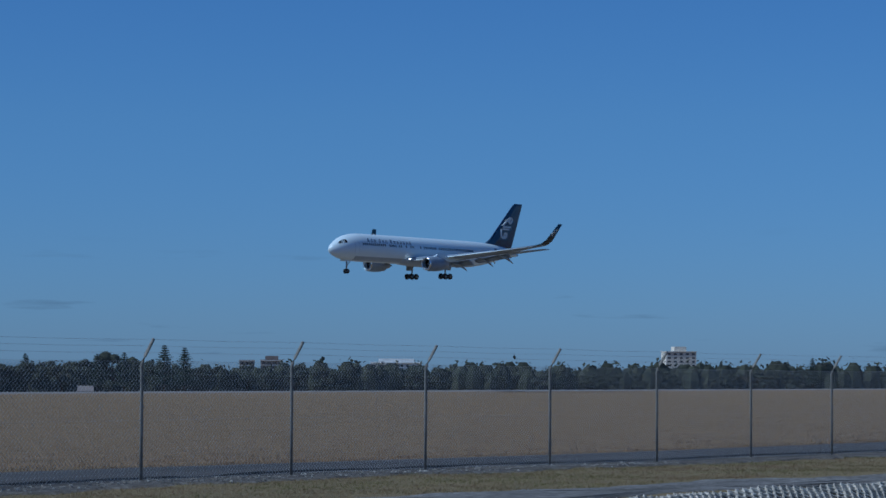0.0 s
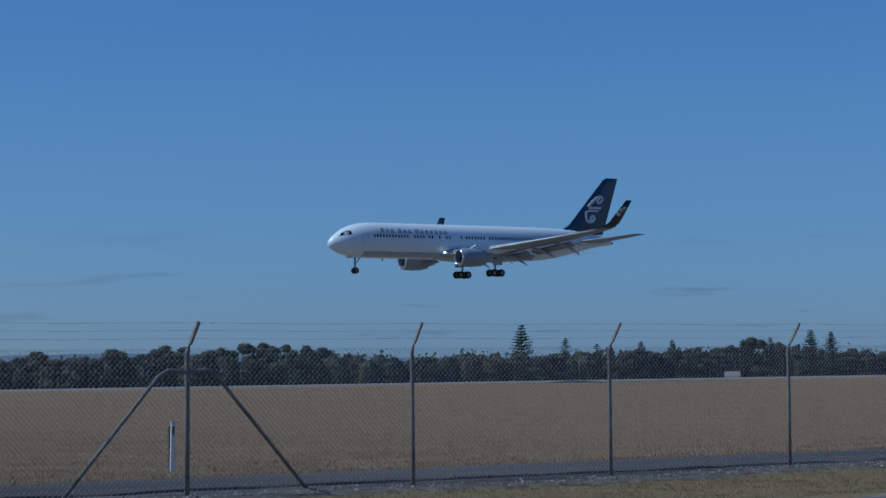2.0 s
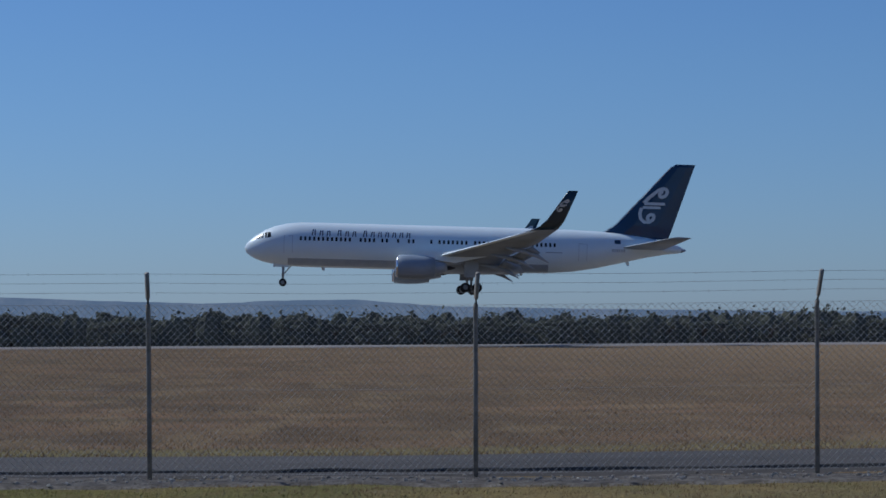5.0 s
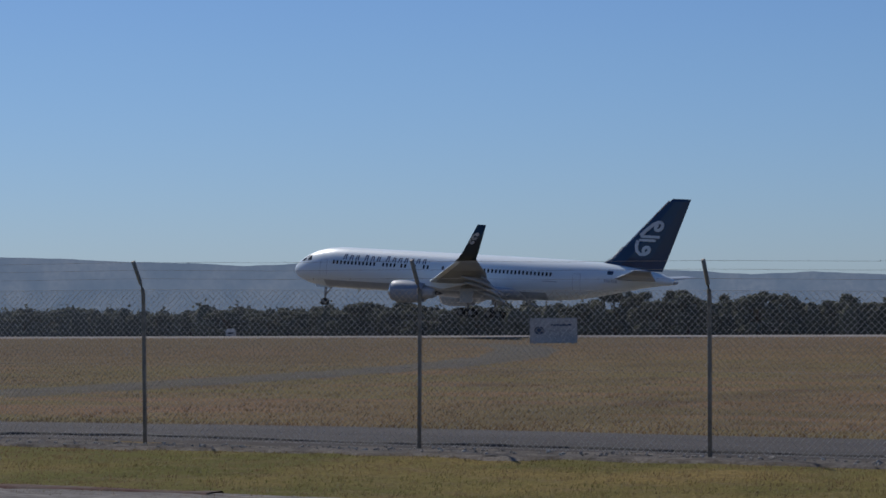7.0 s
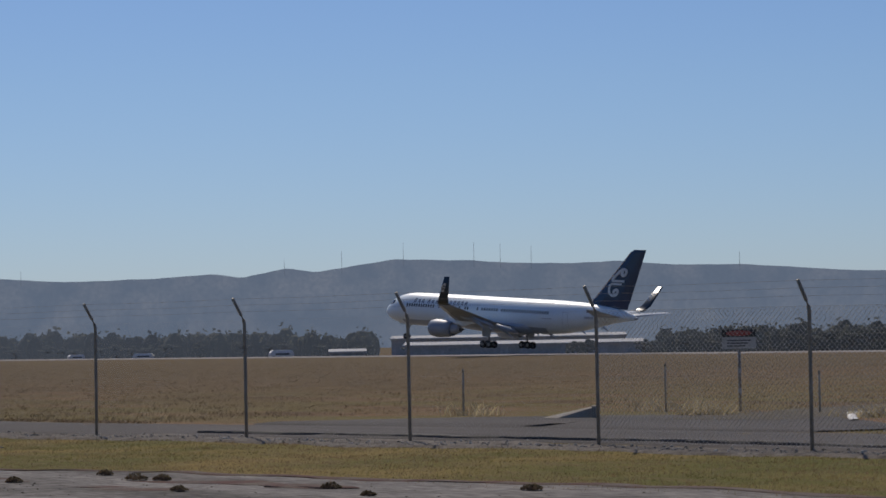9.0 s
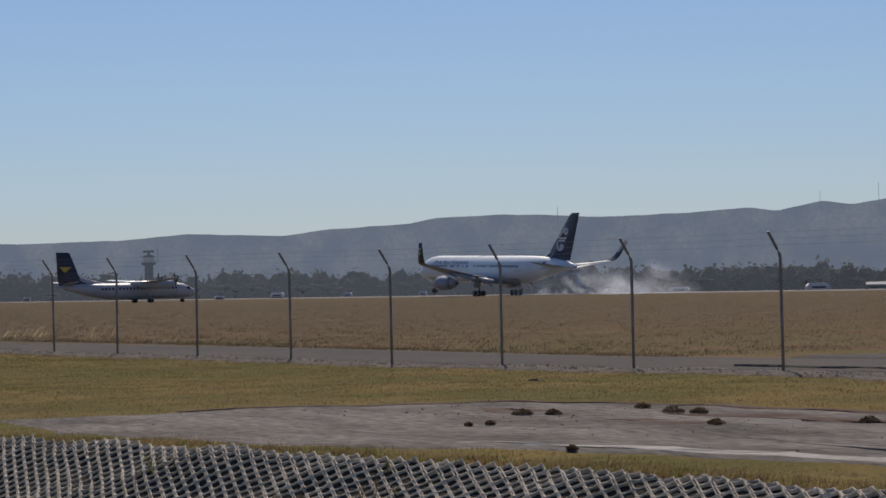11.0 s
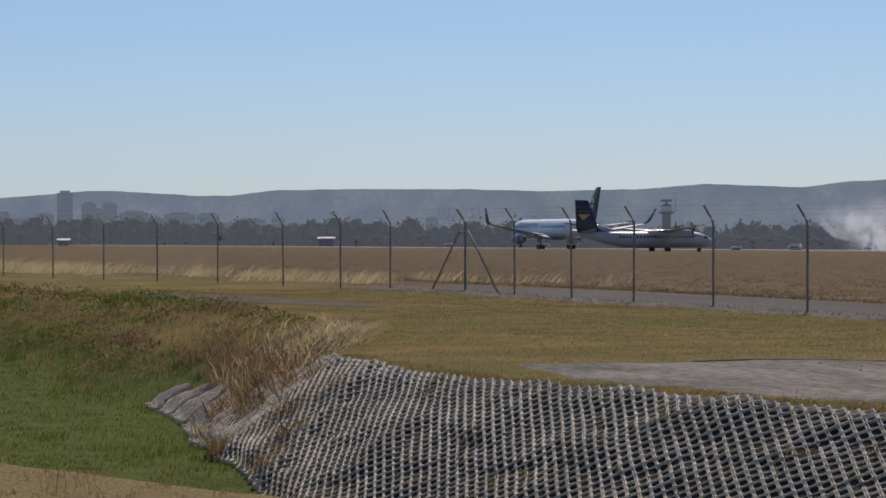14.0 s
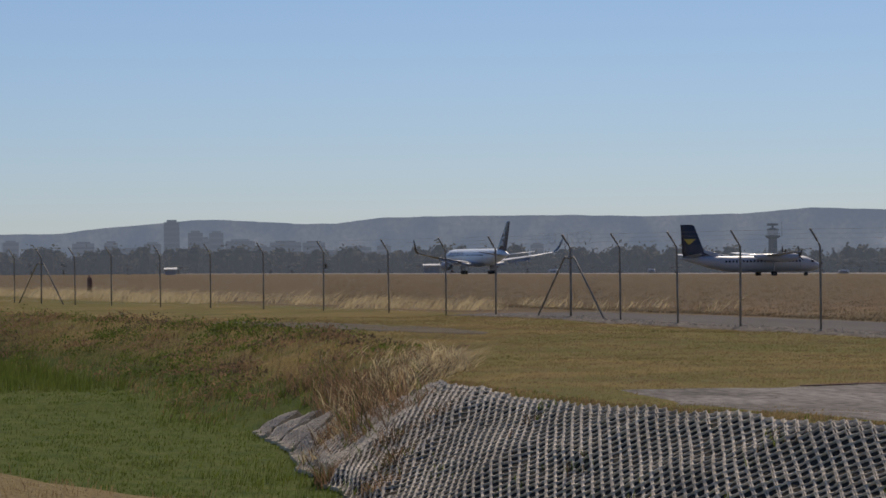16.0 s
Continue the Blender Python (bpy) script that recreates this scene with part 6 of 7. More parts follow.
def markers():
    for x, y in ((17.3, 34.4), (20.66, 33.08)):
        m = thing("marker_post", "thin white marker post with a dark mark on the grass", "marker post", pose(x, y, land(x, y), 0, 1.5, 0), "white marker posts")
        part("stake", Geo().box(-0.035, 0.035, -0.012, 0.012, -0.1, 0.78), M_MARKW, m)
        part("mark", Geo().box(-0.02, 0.02, -0.016, -0.012, 0.56, 0.70), M_BLACK, m)
    s = thing("dark_stake", "short dark timber stake beside the white marker", "stake", pose(20.87, 33.5, land(20.87, 33.5), 0, 0, 30))
    part("timber", Geo().box(-0.016, 0.016, -0.014, 0.014, -0.1, 0.66), M_BARK, s)
    part("paddle", Geo().box(-0.04, 0.04, -0.022, -0.015, 0.46, 0.70), M_BARK, s)
    d = thing("rusty_drum", "rusty brown drum-shaped marker on the plain", "marker", pose(-118.0, 27.5, land(-118, 27.5)))
    part("body", Geo().tube([(0, 0, 0), (0, 0, 0.85), (0, 0, 0.86), (0, 0, 1.0)], [0.13, 0.13, 0.09, 0.05], 12), M_RUST, d, smooth=True)


markers()


def far_glints():
    """Parked vehicles and small white sheds catching the sun beyond the runway."""
    rnd = random.Random(4)
    for az, dist, w, h, lab in ((58.6, 620, 4.2, 1.8, "small white domed shelter beyond the runway"), (57.0, 900, 4, 2.2, "white van parked beyond the runway"), (64.2, 800, 3, 1.8, "white van parked beyond the runway"),
                                (55.3, 950, 4, 2.4, "small white shed beyond the runway"), (66.4, 1000, 5, 2.2, "white truck parked beyond the runway"), (49.5, 880, 9, 2.4, "low white shed beyond the runway"),
                                (51.0, 900, 7, 2.2, "low pale shed beyond the runway"), (46.4, 860, 10, 3.2, "low pale shed beyond the runway"), (36.0, 700, 3.5, 2.0, "white van parked beyond the runway"), (27.1, 540, 2.6, 2.2, "small white hut in the tree belt"),
                                (59.9, 620, 3.4, 1.2, "white car parked beyond the runway"), (31.0, 640, 3.5, 2.0, "white car parked beyond the runway")):
        x, y, z = polar(az, dist)
        w, h = w * 0.8, h * 0.8
        b = thing("white_shelter" if "d" in lab[6:12] else "parked_van", lab, "vehicle" if "parked" in lab else "hut", pose(x, y, z, 0, 0, az + rnd.uniform(-20, 20)))
        part("body", Geo().loft([[(-w / 2, -w / 4, 0.25), (w / 2, -w / 4, 0.25), (w / 2, w / 4, 0.25), (-w / 2, w / 4, 0.25)], [(-w / 2, -w / 4, h * 0.6), (w / 2, -w / 4, h * 0.6), (w / 2, w / 4, h * 0.6), (-w / 2, w / 4, h * 0.6)],
                                 [(-w * 0.38, -w * 0.2, h), (w * 0.38, -w * 0.2, h), (w * 0.38, w * 0.2, h), (-w * 0.38, w * 0.2, h)]]), M_BLDGW, b)
        part("glazing", Geo().box(-w * 0.3, w * 0.3, -w / 4 - 0.03, -w / 4 + 0.05, h * 0.35, h * 0.55), M_PANE, b)
        part("base", Geo().box(-w * 0.42, w * 0.42, -w * 0.2, w * 0.2, 0, 0.3), M_BLACK, b)


far_glints()


def masts():
    for az, el, h in ((45.0, 0, 30), (43.6, 0, 30), (42.0, 0, 32), (41.4, 0, 32), (40.7, 0, 30), (36.0, 0, 22), (46.3, 0, 18), (52.2, 0, 16), (23.4, 0, 26)):
        a = radians(az)
        r = 4500
        z = 1.6 + r * math.tan(radians(lerp(RIDGE, az)))
        m = thing("radio_mast", "thin lattice mast on the crest of the range", "mast", pose(-r * math.sin(a), r * math.cos(a), z - 12), "masts on the range")
        part("mast", Geo().tube([(0, 0, 0), (0, 0, 12 + h)], [0.6, 0.35], 4), M_CITY[1], m)


masts()


# ------------------------------------------------------------------ small plants and stones
def blades(g, rnd, x, y, n, h, spread, lean=(0.0, 0.0), w=0.012):
    z = land(x, y)
    for _ in range(n):
        a, q = rnd.uniform(0, 6.28), rnd.uniform(0, spread)
        bx, by = x + q * math.cos(a), y + q * math.sin(a)
        hh = h * rnd.uniform(0.5, 1.15)
        tx, ty = bx + hh * (lean[0] + rnd.gauss(0, 0.25)), by + hh * (lean[1] + rnd.gauss(0, 0.25))
        mx, my = (bx * 0.6 + tx * 0.4), (by * 0.6 + ty * 0.4)
        b = rnd.uniform(0, 3.14)
        ox, oy = w * math.cos(b), w * math.sin(b)
        g.add([(bx - ox, by - oy, z - 0.02), (bx + ox, by + oy, z - 0.02), (mx + ox * 0.8, my + oy * 0.8, z + hh * 0.6), (mx - ox * 0.8, my - oy * 0.8, z + hh * 0.6), (tx, ty, z + hh)], [(0, 1, 2, 3), (3, 2, 4)])


def in_bare(x, y):
    return (-25.8 < x < -8 and 13.2 + (x + 16) * 0.12 < y < 18.4 and y > lerp(BANK, x) + 0.8) or (20 < x < 43 and 18 < y < 20.3)


def sward(name, spots, n, h, w, mat_, label, seed, lean=0.5):
    """Thousands of single blades, n to a tuft, standing on the land at the given spots [(x, y, spread)]."""
    rs = np.random.RandomState(seed)
    base = np.array([(x, y, land(x, y), q) for x, y, q in spots])
    base = np.repeat(base, n, axis=0)
    k = len(base)
    ang, off = rs.uniform(0, 2 * np.pi, k), rs.uniform(0, 1, k) * base[:, 3]
    root = np.stack([base[:, 0] + off * np.cos(ang), base[:, 1] + off * np.sin(ang), base[:, 2] - 0.01], 1)
    hh = h * rs.uniform(0.45, 1.25, k)
    side = rs.uniform(0, np.pi, k)
    wide = np.stack([w * np.cos(side), w * np.sin(side), np.zeros(k)], 1)
    tip = root + np.stack([hh * rs.normal(0.25, lean, k), hh * rs.normal(0.25, lean, k), hh + 0.01], 1)
    vs = np.stack([root - wide, root + wide, tip], 1).reshape(-1, 3)
    me = bpy.data.meshes.new(name)
    me.from_pydata(vs.tolist(), [], np.arange(3 * k).reshape(-1, 3).tolist())
    me.materials.append(mat_)
    return tagged(new(name, me), label, "grass", kind="stuff")


def verge_grass():
    rnd = random.Random(21)
    green, dry, rust = [], [], []
    for _ in range(56000):
        x = -64 + 118 * rnd.random()
        y = rnd.uniform(lerp(BANK, x) + 0.15, 24.9)
        if in_bare(x, y) and rnd.random() > 0.004:
            continue
        v = noise.noise((x * 0.3, y * 0.5, 2.0)) + 0.6 * noise.noise((x * 1.3, y * 1.3, 6.0)) + rnd.uniform(-0.45, 0.45)
        (green if v > 0.25 else dry if v > -0.45 else rust).append((x, y, 0.14))
    sward("verge_grass", green, 6, 0.032, 0.005, M_LAWN, "short yellow-green verge grass", 1)
    sward("verge_straw", dry, 6, 0.030, 0.005, M_DRY, "short dry verge grass", 2)
    sward("verge_stubble", rust, 6, 0.026, 0.005, M_DEAD, "low dead brown verge stubble", 3)


def field_grass():
    rnd = random.Random(22)
    dark, pale, worn = [], [], []
    for _ in range(46000):
        y = 30.6 + 170 * rnd.random() ** 2.2
        x = rnd.uniform(-3.0 * y, 2.1 * y)
        if -36 < x < -20 and y < 42:
            continue
        v = noise.noise((x * 0.10, y * 0.25, 7.0)) + rnd.uniform(-0.5, 0.5)
        (worn if x < -18 + 20 * v else dark if v > 0.1 else pale).append((x, y, 0.25))
    sward("field_grass", dark, 5, 0.06, 0.007, M_DEAD, "long brown field grass behind the road", 4)
    sward("field_straw", pale, 5, 0.065, 0.007, M_FIELD, "long dry tawny field grass behind the road", 5)
    sward("field_stalks", worn, 5, 0.065, 0.007, M_STALK, "long weathered olive-brown field grass", 6)
    p = Geo()
    for _ in range(2600):
        x = rnd.uniform(-135, -63)
        y = lerp([(-140, 24.0), (-97, 22.6), (-75, 25.2), (-62, 27.6)], x) + abs(rnd.gauss(0, 3.2)) + 0.4
        if noise.noise((x * 0.16, y * 0.25, 1.0)) > -0.12:
            blades(p, rnd, x, y, 5, rnd.uniform(0.2, 0.5), 0.4, (rnd.gauss(0.7, 0.4), rnd.gauss(0.9, 0.4)), 0.010)
    for cx, cy, n in ((-28.3, 37.6, 60), (-33.4, 36.8, 30), (-24.6, 37.9, 22), (-31.4, 40.4, 16)):
        for _ in range(n):
            blades(p, rnd, cx + rnd.gauss(0, 0.35), cy + rnd.gauss(0, 0.25), 5, rnd.uniform(0.12, 0.4), 0.25, (rnd.gauss(0, 1.3), 0.3), 0.012)
    tagged(part("straw_stand", p, M_PALE), "wind-bent pale straw along the fence", "grass", kind="stuff")


def drain_plants():
    rnd = random.Random(23)
    r, p, w, q2 = Geo(), Geo(), Geo(), Geo()
    for _ in range(11000):
        x = rnd.uniform(-95, -17)
        y = rnd.uniform(1.5, lerp(BANK, x) - 0.2)
        z = land(x, y)
        if z > lerp(BASE, x) - 0.55:
            continue
        tall = 0.10 if noise.noise((x * 0.12, y * 0.3, 9.0)) > 0.25 else 0.05
        blades(r, rnd, x, y, 7, tall, 0.25, (0.3, 0.2), 0.006)
    # the big blown clump on the bank's corner: dead brown bushes under long pale straw
    dead = Geo()
    for _ in range(1500):
        x = rnd.gauss(-33.8, 2.8)
        y = lerp(BANK, x) + rnd.uniform(-1.4, lerp([(-37, 0.8), (-33, 0.2), (-30, -0.45)], x))
        if not -43 < x < -29.6:
            continue
        v = noise.noise((x * 0.6, y * 1.1, 5.0)) + rnd.uniform(-0.3, 0.3)
        if (v > 0.0 or rnd.random() < 0.4) and y > lerp(BANK, x) - 0.5:
            blades(p, rnd, x, y, 5, rnd.uniform(0.08, 0.32), 0.3, (rnd.gauss(0.5, 0.7), rnd.gauss(1.0, 0.9)), 0.008)
        else:
            blades(rnd.choice((dead, dead, p, w)), rnd, x, y, 7, rnd.uniform(0.08, 0.30), 0.3, (rnd.gauss(0.1, 0.7), rnd.gauss(0.1, 0.7)), 0.008)
    # bushes rooted in the seams of the corner mat
    for x, s, r0, h in ((-27.9, 0.35, 0.3, 0.22), (-28.9, 1.0, 0.3, 0.24), (-28.6, 0.5, 0.4, 0.30), (-29.5, 0.7, 0.5, 0.36), (-30.4, 0.8, 0.5, 0.34), (-27.2, 1.0, 0.28, 0.26), (-26.7, 0.5, 0.2, 0.18), (-31.6, 1.1, 0.4, 0.26), (-33.2, 1.0, 0.5, 0.3), (-35.0, 1.3, 0.5, 0.3),
                        (-36.8, 1.6, 0.4, 0.35), (-26.2, 1.3, 0.2, 0.2), (-25.8, 1.8, 0.2, 0.18), (-27.9, 1.7, 0.25, 0.2), (-38.5, 1.5, 0.6, 0.3), (-40.5, 1.7, 0.7, 0.35)):
        c, n = bank_frame(x, s)
        for _ in range(34):
            kind = dead if rnd.random() < 0.62 else (w if rnd.random() < 0.6 else r)
            blades(kind, rnd, c.x + rnd.gauss(0, r0 * 0.6), c.y + rnd.gauss(0, r0 * 0.45), 7, h * rnd.uniform(0.5, 1.1) + 0.10, 0.14, (rnd.gauss(0, 0.5), rnd.gauss(0, 0.5)), 0.006)
    # rank growth on the far bank: rough low mounds, brown for the most part, green in patches
    lush, straw = Geo(), Geo()
    for _ in range(170):
        x = rnd.uniform(-82, -41)
        y = lerp(BANK, x) + rnd.uniform(-3.0, 0.7)
        v = noise.noise((x * 0.16, y * 0.3, 4.0))
        fresh = (-63 < x < -57 and y < 15.2) or (-56 < x < -50 and v > -0.1)
        kind = lush if fresh and rnd.random() < 0.7 else rnd.choice((w, dead, dead, r, straw))
        rad, high = rnd.uniform(0.35, 0.95), rnd.uniform(0.12, 0.38)
        z = land(x, y)
        for _ in range(150):
            a, q = rnd.uniform(0, 6.28), math.sqrt(rnd.random())
            c = Vector((x + rad * q * math.cos(a), y + rad * q * math.sin(a), z + high * (1 - q * q) * rnd.uniform(0.3, 1.1)))
            u = Vector((rnd.gauss(0, 1), rnd.gauss(0, 1), rnd.gauss(0, 1))).normalized() * rnd.uniform(0.018, 0.045)
            o = Vector((rnd.gauss(0, 1), rnd.gauss(0, 1), rnd.gauss(0, 1))).normalized() * rnd.uniform(0.012, 0.03)
            kind.add([c - u, c - o, c + u, c + o], [(0, 1, 2, 3)])
    tagged(part("bank_straw", straw, M_DRY), "low tawny growth on the drain bank", "grass", kind="stuff")
    tagged(part("dead_bushes", dead, M_DEAD), "dead brown bushes on the corner of the drain bank", "bushes", kind="stuff")
    tagged(part("bank_shrubs", lush, M_LUSH), "low bright green creeping shrubs on the drain bank", "shrubs", kind="stuff")
    for _ in range(2600):
        x = rnd.uniform(-90, -40)
        y = lerp(BANK, x) + rnd.uniform(-3.4, 0.5)
        kind = rnd.choice((r, w, q2, q2))
        blades(kind, rnd, x, y, 7, rnd.uniform(0.05, 0.2), 0.35, (0.5, 0.3), 0.006)
    tagged(part("bank_grass", q2, M_DRY), "rough tawny grass on the drain bank", "grass", kind="stuff")
    # a stand of taller reeds in the bed
    for _ in range(500):
        x, y = rnd.uniform(-62, -50), rnd.uniform(8.5, 12.5)
        blades(r, rnd, x, y, 8, rnd.uniform(0.25, 0.5), 0.3, (0.1, 0.1), 0.006)
    # dry tufts on the near lip of the drain
    lip = Geo()
    for _ in range(700):
        x = rnd.uniform(-24, -9)
        y = lerp(BANK, x) - lerp([(-29, 8.2), (-17, 7.5), (-14, 6.9), (-8, 6.5)], x) + rnd.uniform(-1.6, 0.5)
        blades(lip, rnd, x, y, 6, rnd.uniform(0.02, 0.06) if rnd.random() < 0.95 else 0.16, 0.12, (rnd.gauss(0, 0.5), rnd.gauss(0, 0.5)), 0.003)
    tagged(part("lip_grass", lip, M_DRY), "short dry tufts on the near lip of the drain", "grass", kind="stuff")
    # edging along the crest of the lining and its gaps
    q = Geo()
    for _ in range(2600):
        x = rnd.uniform(-30, -7)
        y = lerp(BANK, x) + rnd.uniform(0.15, 0.6)
        blades(r if rnd.random() < 0.15 else q, rnd, x, y, 5, rnd.uniform(0.02, 0.05), 0.14, (0.3, 0), 0.005)
    for x, s in ((-27.6, 0.2), (-24.6, 0.25), (-22.7, 0.9), (-20.2, 0.3), (-18.2, 0.7), (-17.3, 0.4), (-16.2, 0.8), (-14.1, 0.5), (-21.4, 1.4), (-26.0, 1.2), (-13.0, 1.0), (-29.0, 0.9), (-30.4, 1.3)):
        c, n = bank_frame(x, s)
        for _ in range(8):
            blades(w if rnd.random() < 0.5 else r, rnd, c.x + rnd.gauss(0, 0.14), c.y + rnd.gauss(0, 0.12), 7, 0.19, 0.1, (0.2, 0), 0.007)
    tagged(part("crest_grass", q, M_DRY), "short dry grass along the crest of the drain", "grass", kind="stuff")
    tagged(part("drain_grass", r, M_REED), "lush green grass in the bed of the drain", "grass", kind="stuff")
    tagged(part("blown_straw", p, M_PALE), "pale wind-blown straw on the drain bank", "grass", kind="stuff")
    tagged(part("bank_weeds", w, M_WEED), "brown and russet weeds on the drain bank", "weeds", kind="stuff")


def clay_weeds():
    rnd = random.Random(24)
    for x, y, s0 in ((-21.98, 16.5, 0.34), (-21.69, 16.7, 0.26), (-21.5, 17.8, 0.28), (-20.75, 17.6, 0.36), (-20.45, 17.7, 0.28), (-18.64, 16.35, 0.26), (-20.8, 15.2, 0.16), (-20.9, 15.0, 0.12), (-16.9, 13.2, 0.14), (-17.9, 17.7, 0.3),
                     (-16.6, 16.9, 0.2), (-14.6, 15.9, 0.3), (-13.7, 15.8, 0.3), (-12.6, 15.3, 0.2), (-15.7, 18.2, 0.3), (-12.0, 17.8, 0.3), (-13.6, 14.6, 0.18)):
        s = s0 * 0.27
        t = thing("clay_weed", "low dark reddish weed growing on the bare clay", "weed", pose(x, y, land(x, y) + 0.02), "weeds on the clay")
        g = Geo()
        for _ in range(170):
            a, q = rnd.uniform(0, 6.28), s * math.sqrt(rnd.random())
            h = 0.55 * s * (1 - (q / s) ** 2) * rnd.uniform(0.0, 1.15) + 0.01
            c = Vector((q * math.cos(a) * 1.5, q * math.sin(a), h))
            u = Vector((rnd.gauss(0, 1), rnd.gauss(0, 1), rnd.gauss(0, 1))).normalized() * 0.02
            v = Vector((rnd.gauss(0, 1), rnd.gauss(0, 1), rnd.gauss(0, 1))).normalized() * 0.016
            g.add([c - u, c - v, c + u, c + v], [(0, 1, 2, 3)])
        part("foliage", g, M_WEED, t)
        part("stem", Geo().tube([(0, 0, -0.03), (0, 0, s * 0.4)], [0.012, 0.004], 5), M_BARK, t)


def stones():
    rnd = random.Random(25)
    g = Geo()

    def stone(x, y, s):
        nonlocal g
        z = land(x, y) + (0.03 if y > 24 else 0.01)
        ring = lambda w, zz: [(x + w * s * rnd.uniform(0.75, 1.2) * math.cos(q), y + w * s * rnd.uniform(0.75, 1.2) * math.sin(q), z + zz * s) for q in [2 * math.pi * k / 6 for k in range(6)]]
        g.loft([ring(0.8, -0.2), ring(1.0, 0.25), ring(0.55, 0.7)])
    for _ in range(4200):
        stone(rnd.uniform(-62, 40), 25.4 + rnd.gauss(0, 0.28), 0.008 + 0.020 * rnd.random() ** 2.2)
        pale = g
    g = Geo()
    for _ in range(300):
        x = rnd.uniform(-25, -9)
        stone(x, lerp([(-25, 16.5), (-9, 16.2)], x) + rnd.gauss(0, 1.0), rnd.uniform(0.005, 0.015))
    tagged(part("clods", g, M_TRACK), "small dark clods on the bare clay", "clods", kind="stuff")
    g = pale
    tagged(part("stones", g, M_STONE), "pale loose stones under the fence and on the clay", "stones", kind="stuff")
    for x, y in ((-9.6, 24.7), (-29.5, 22.4)):
        r = thing("scrap_sheet", "dark scrap of crumpled sheet lying on the verge", "debris", pose(x, y, land(x, y) + 0.01, 0, 0, 12) @ Matrix.Diagonal((0.6, 0.6, 0.6, 1)))
        part("sheet", Geo().loft([[(-0.22, -0.05, 0), (0.2, -0.07, 0), (0.22, 0.06, 0), (-0.2, 0.05, 0)], [(-0.19, -0.03, 0.03), (0.05, -0.04, 0.055), (0.2, 0.03, 0.03), (-0.1, 0.03, 0.05)]]), M_TYRE, r)


def wire_coil():
    c = thing("wire_coil", "loose coil of barbed wire hung on the fence top", "wire coil", pose(-58.43, 25.9, lerp(BASE, -58.4) + 2.0))
    pts = [(-1.5 + 3.2 * k / 90, 0.16 * math.cos(k * 0.62) - 0.12, 0.16 * math.sin(k * 0.62)) for k in range(91)]
    part("coil", Geo().tube(pts, 0.003, 4), M_WIRE, c)


wire_coil()
verge_grass()
field_grass()
drain_plants()
clay_weeds()
stones()


# ------------------------------------------------------------------ tyre smoke
def wisp_bank(seed, rx, rz, n, size, thick):
    """A drifting bank of thin curved wisps; each is a shell that thins out to nothing at its rim."""
    rnd = random.Random(seed)
    g, dens = Geo(), []
    rows, cols = 7, 18
    for i in range(n):
        u = -1 + 2 * (i + rnd.random()) / n
        c = Vector((rx * u, rnd.uniform(-2.5, 2.5), 0.3 + rz * (rnd.random() ** 1.4) * (1 - 0.35 * abs(u))))
        r = size * rnd.uniform(0.7, 1.35)
        turn = rnd.uniform(-0.7, 0.9)
        ax = Vector((math.cos(turn), math.sin(turn), rnd.uniform(-0.15, 0.15)))
        up = Vector((rnd.uniform(-0.25, 0.25), rnd.uniform(-0.8, -0.1), 1)).normalized()
        out = ax.cross(up).normalized()
        vs, fs = [c + out * 0.35 * r], []
        dens.append(thick)
        for j in range(1, rows + 1):
            q = j / rows
            for k in range(cols):
                w = 2 * math.pi * k / cols
                rr = r * q * (1 + 0.35 * noise.noise((math.cos(w) * 1.3 + c.x, math.sin(w) * 1.3 + c.z, seed)))
                bulge = 0.35 * r * (1 - q * q) + 0.25 * r * noise.noise((math.cos(w) * q * 1.5 + c.x, math.sin(w) * q * 1.5, seed + 3.0))
                vs.append(c + ax * (1.55 * rr * math.cos(w)) + up * (0.85 * rr * math.sin(w)) + out * bulge)
                dens.append(thick * (1 - q * q) ** 1.3)
        for k in range(cols):
            fs.append((0, 1 + k, 1 + (k + 1) % cols))
        for j in range(rows - 1):
            for k in range(cols):
                a, b = 1 + j * cols, 1 + (j + 1) * cols
                fs.append((a + k, b + k, b + (k + 1) % cols, a + (k + 1) % cols))
        g.add(vs, fs)
    ob = part("tyre_smoke", g, M_SMOKE, smooth=True)
    at = ob.data.attributes.new("wisp", "FLOAT", "POINT")
    at.data.foreach_set("value", dens)
    return tagged(ob, "thin white tyre smoke drifting over the runway", "smoke", "tyre smoke")


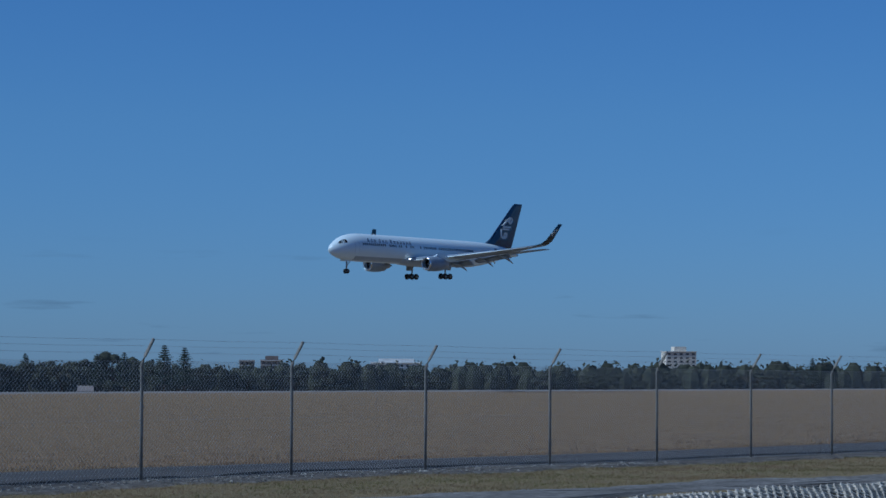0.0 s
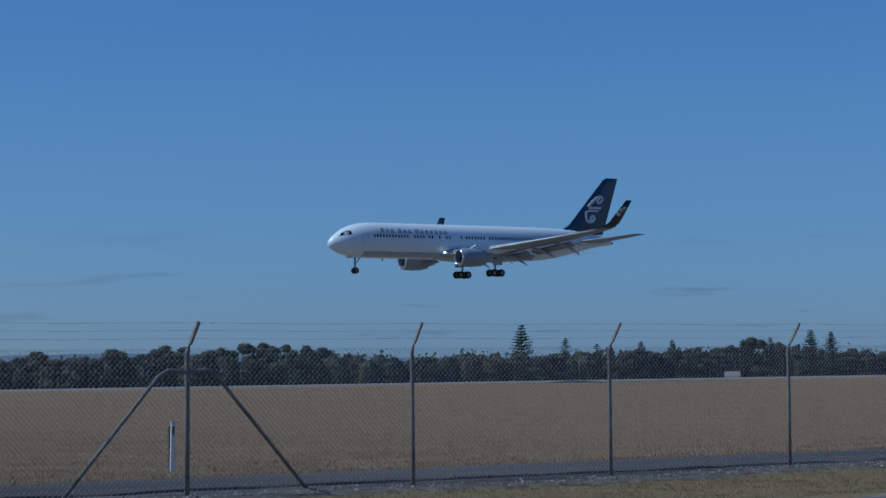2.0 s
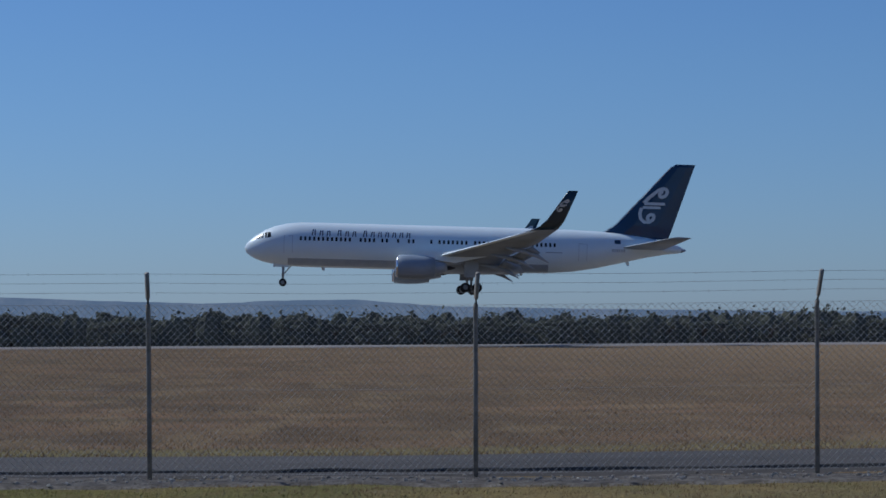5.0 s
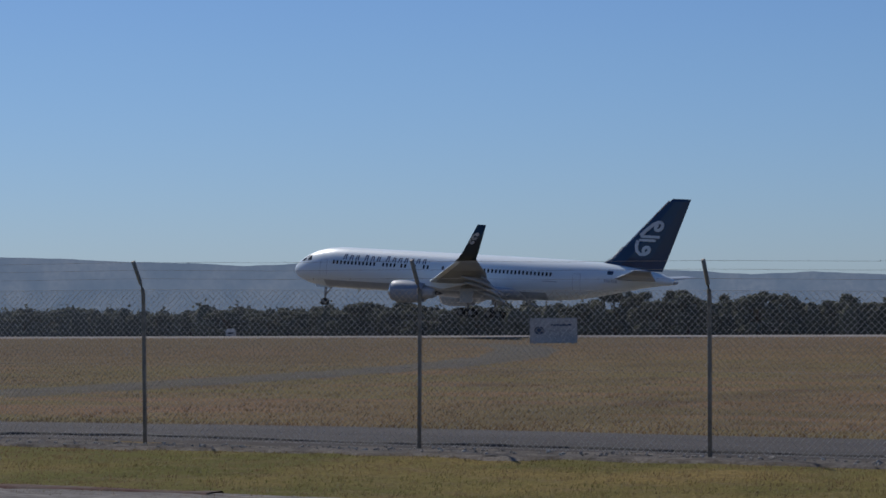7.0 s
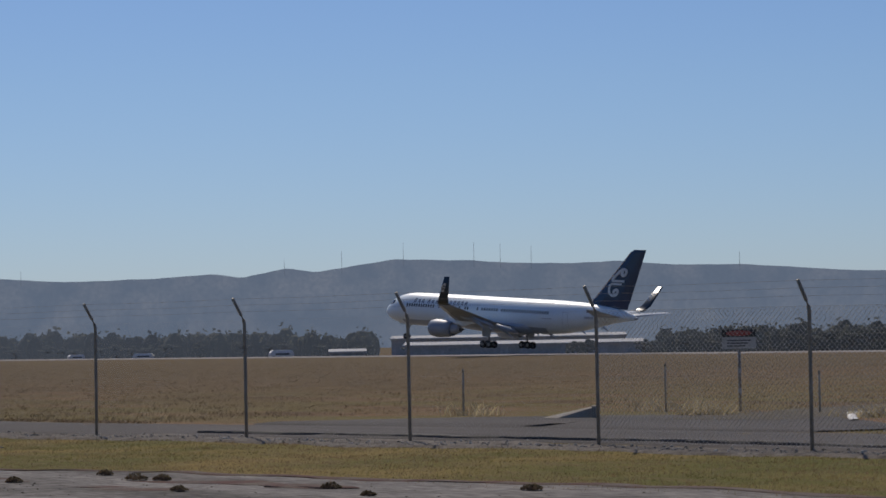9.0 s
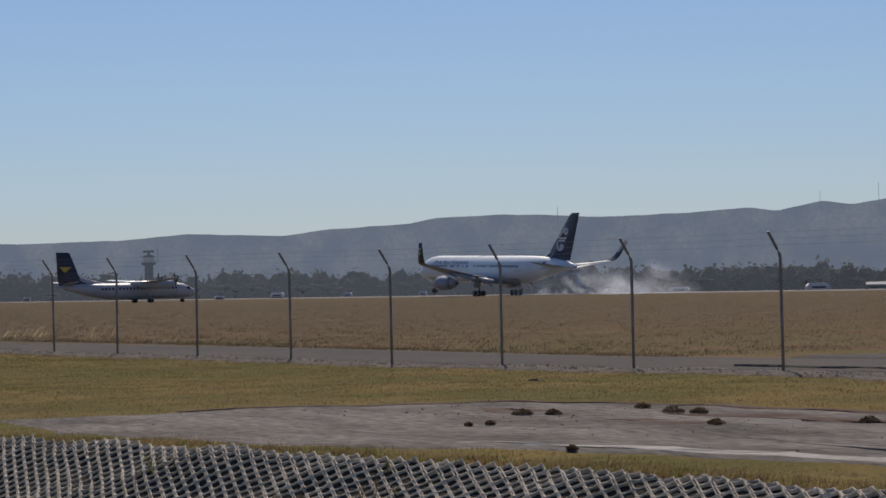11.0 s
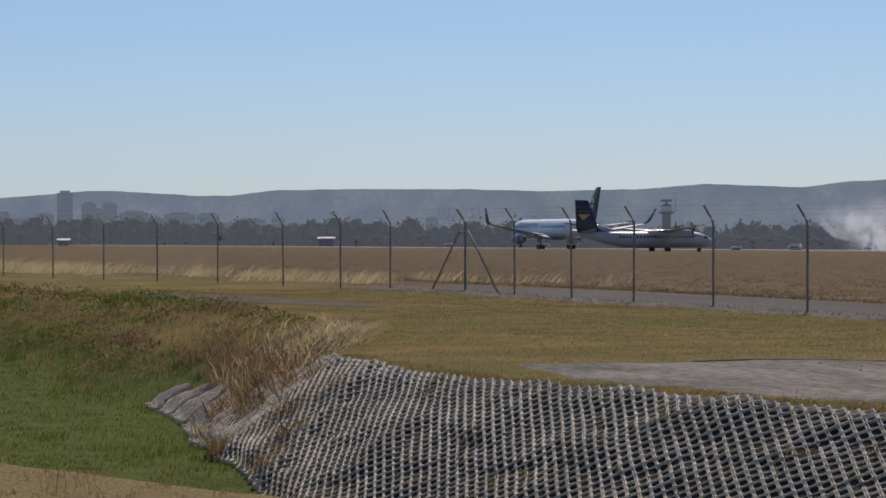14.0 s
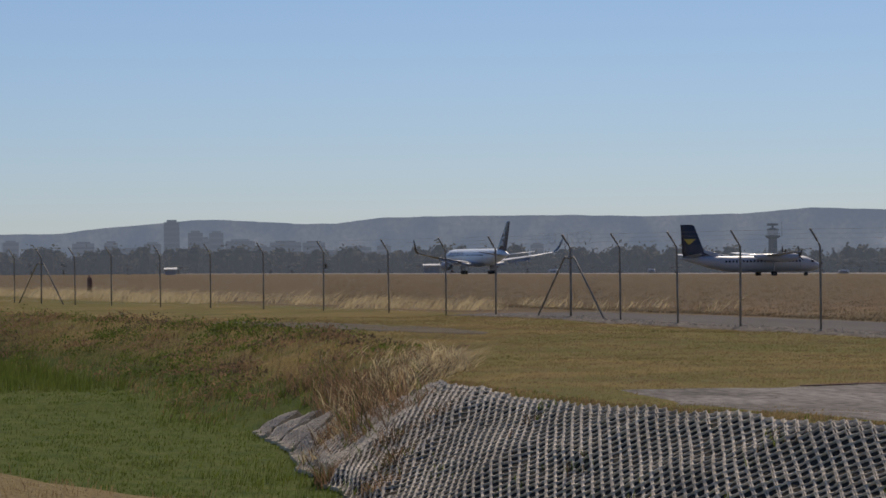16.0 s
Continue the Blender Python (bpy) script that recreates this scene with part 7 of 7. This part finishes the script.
# half length, height, wisps, wisp size, thickness
PUFFS = [wisp_bank(60 + i, *v) for i, v in enumerate(((10, 6.5, 6, 4.0, 0.9), (12, 8.0, 7, 4.6, 0.9), (13, 8.5, 7, 5.2, 0.85), (14, 8.5, 7, 5.4, 0.8), (8, 0.7, 9, 1.2, 1.2)))]


# seconds, place along the runway, height over it
SMOKE_A = [(10.5, -366, -3.6), (11.0, -369, -0.8), (11.5, -382, 0.0), (12.0, -391, 0.4), (12.5, -396, 0.6), (13.0, -418, 0.8), (14.0, -440, 1.0), (16.0, -460, 1.2)]
SMOKE_B = [(10.7, -376, -4.0), (11.0, -380, -1.2), (11.5, -400, 0.0), (12.0, -408, 0.3), (12.5, -415, 0.5), (13.5, -440, 0.8), (16.0, -470, 1.2)]
SMOKE_C = [(11.05, -394, -4.2), (11.5, -420, -0.8), (12.0, -427, 0.0), (12.5, -432, 0.3), (13.5, -456, 0.6), (14.5, -472, 0.8), (16.0, -485, 1.0)]
SMOKE_D = [(11.5, -434, -4.4), (12.0, -440, -1.2), (12.5, -444, 0.0), (13.0, -456, 0.2), (13.5, -466, 0.4), (14.5, -480, 0.6), (16.0, -492, 0.8)]


def motions():
    walk(AIRLINER, [(t, pose(x, y, z, bank, pitch, head)) for t, x, y, z, head, pitch, bank in FLIGHT])
    # each bank of smoke waits below the ground, rises behind the wheels and drifts along the runway
    below = -16.0
    drift = [(10.5, SMOKE_A), (10.7, SMOKE_B), (11.05, SMOKE_C), (11.5, SMOKE_D)]
    for p, (t0, path) in zip(PUFFS, drift):
        rows = [(0.0, pose(path[0][1], 307, below)), (t0 - 0.4, pose(path[0][1], 307, below))]
        walk(p, rows + [(t, pose(x, 307, RUN_Z + z)) for t, x, z in path])
    walk(PUFFS[4], [(0.0, pose(-372, 306, below)), (10.1, pose(-372, 306, below)), (10.45, pose(-372, 306, RUN_Z)), (11.0, pose(-392, 306, RUN_Z + 0.2)), (11.6, pose(-426, 306, RUN_Z + 0.2)), (12.5, pose(-446, 306, RUN_Z)), (16.0, pose(-476, 307, RUN_Z))])


motions()
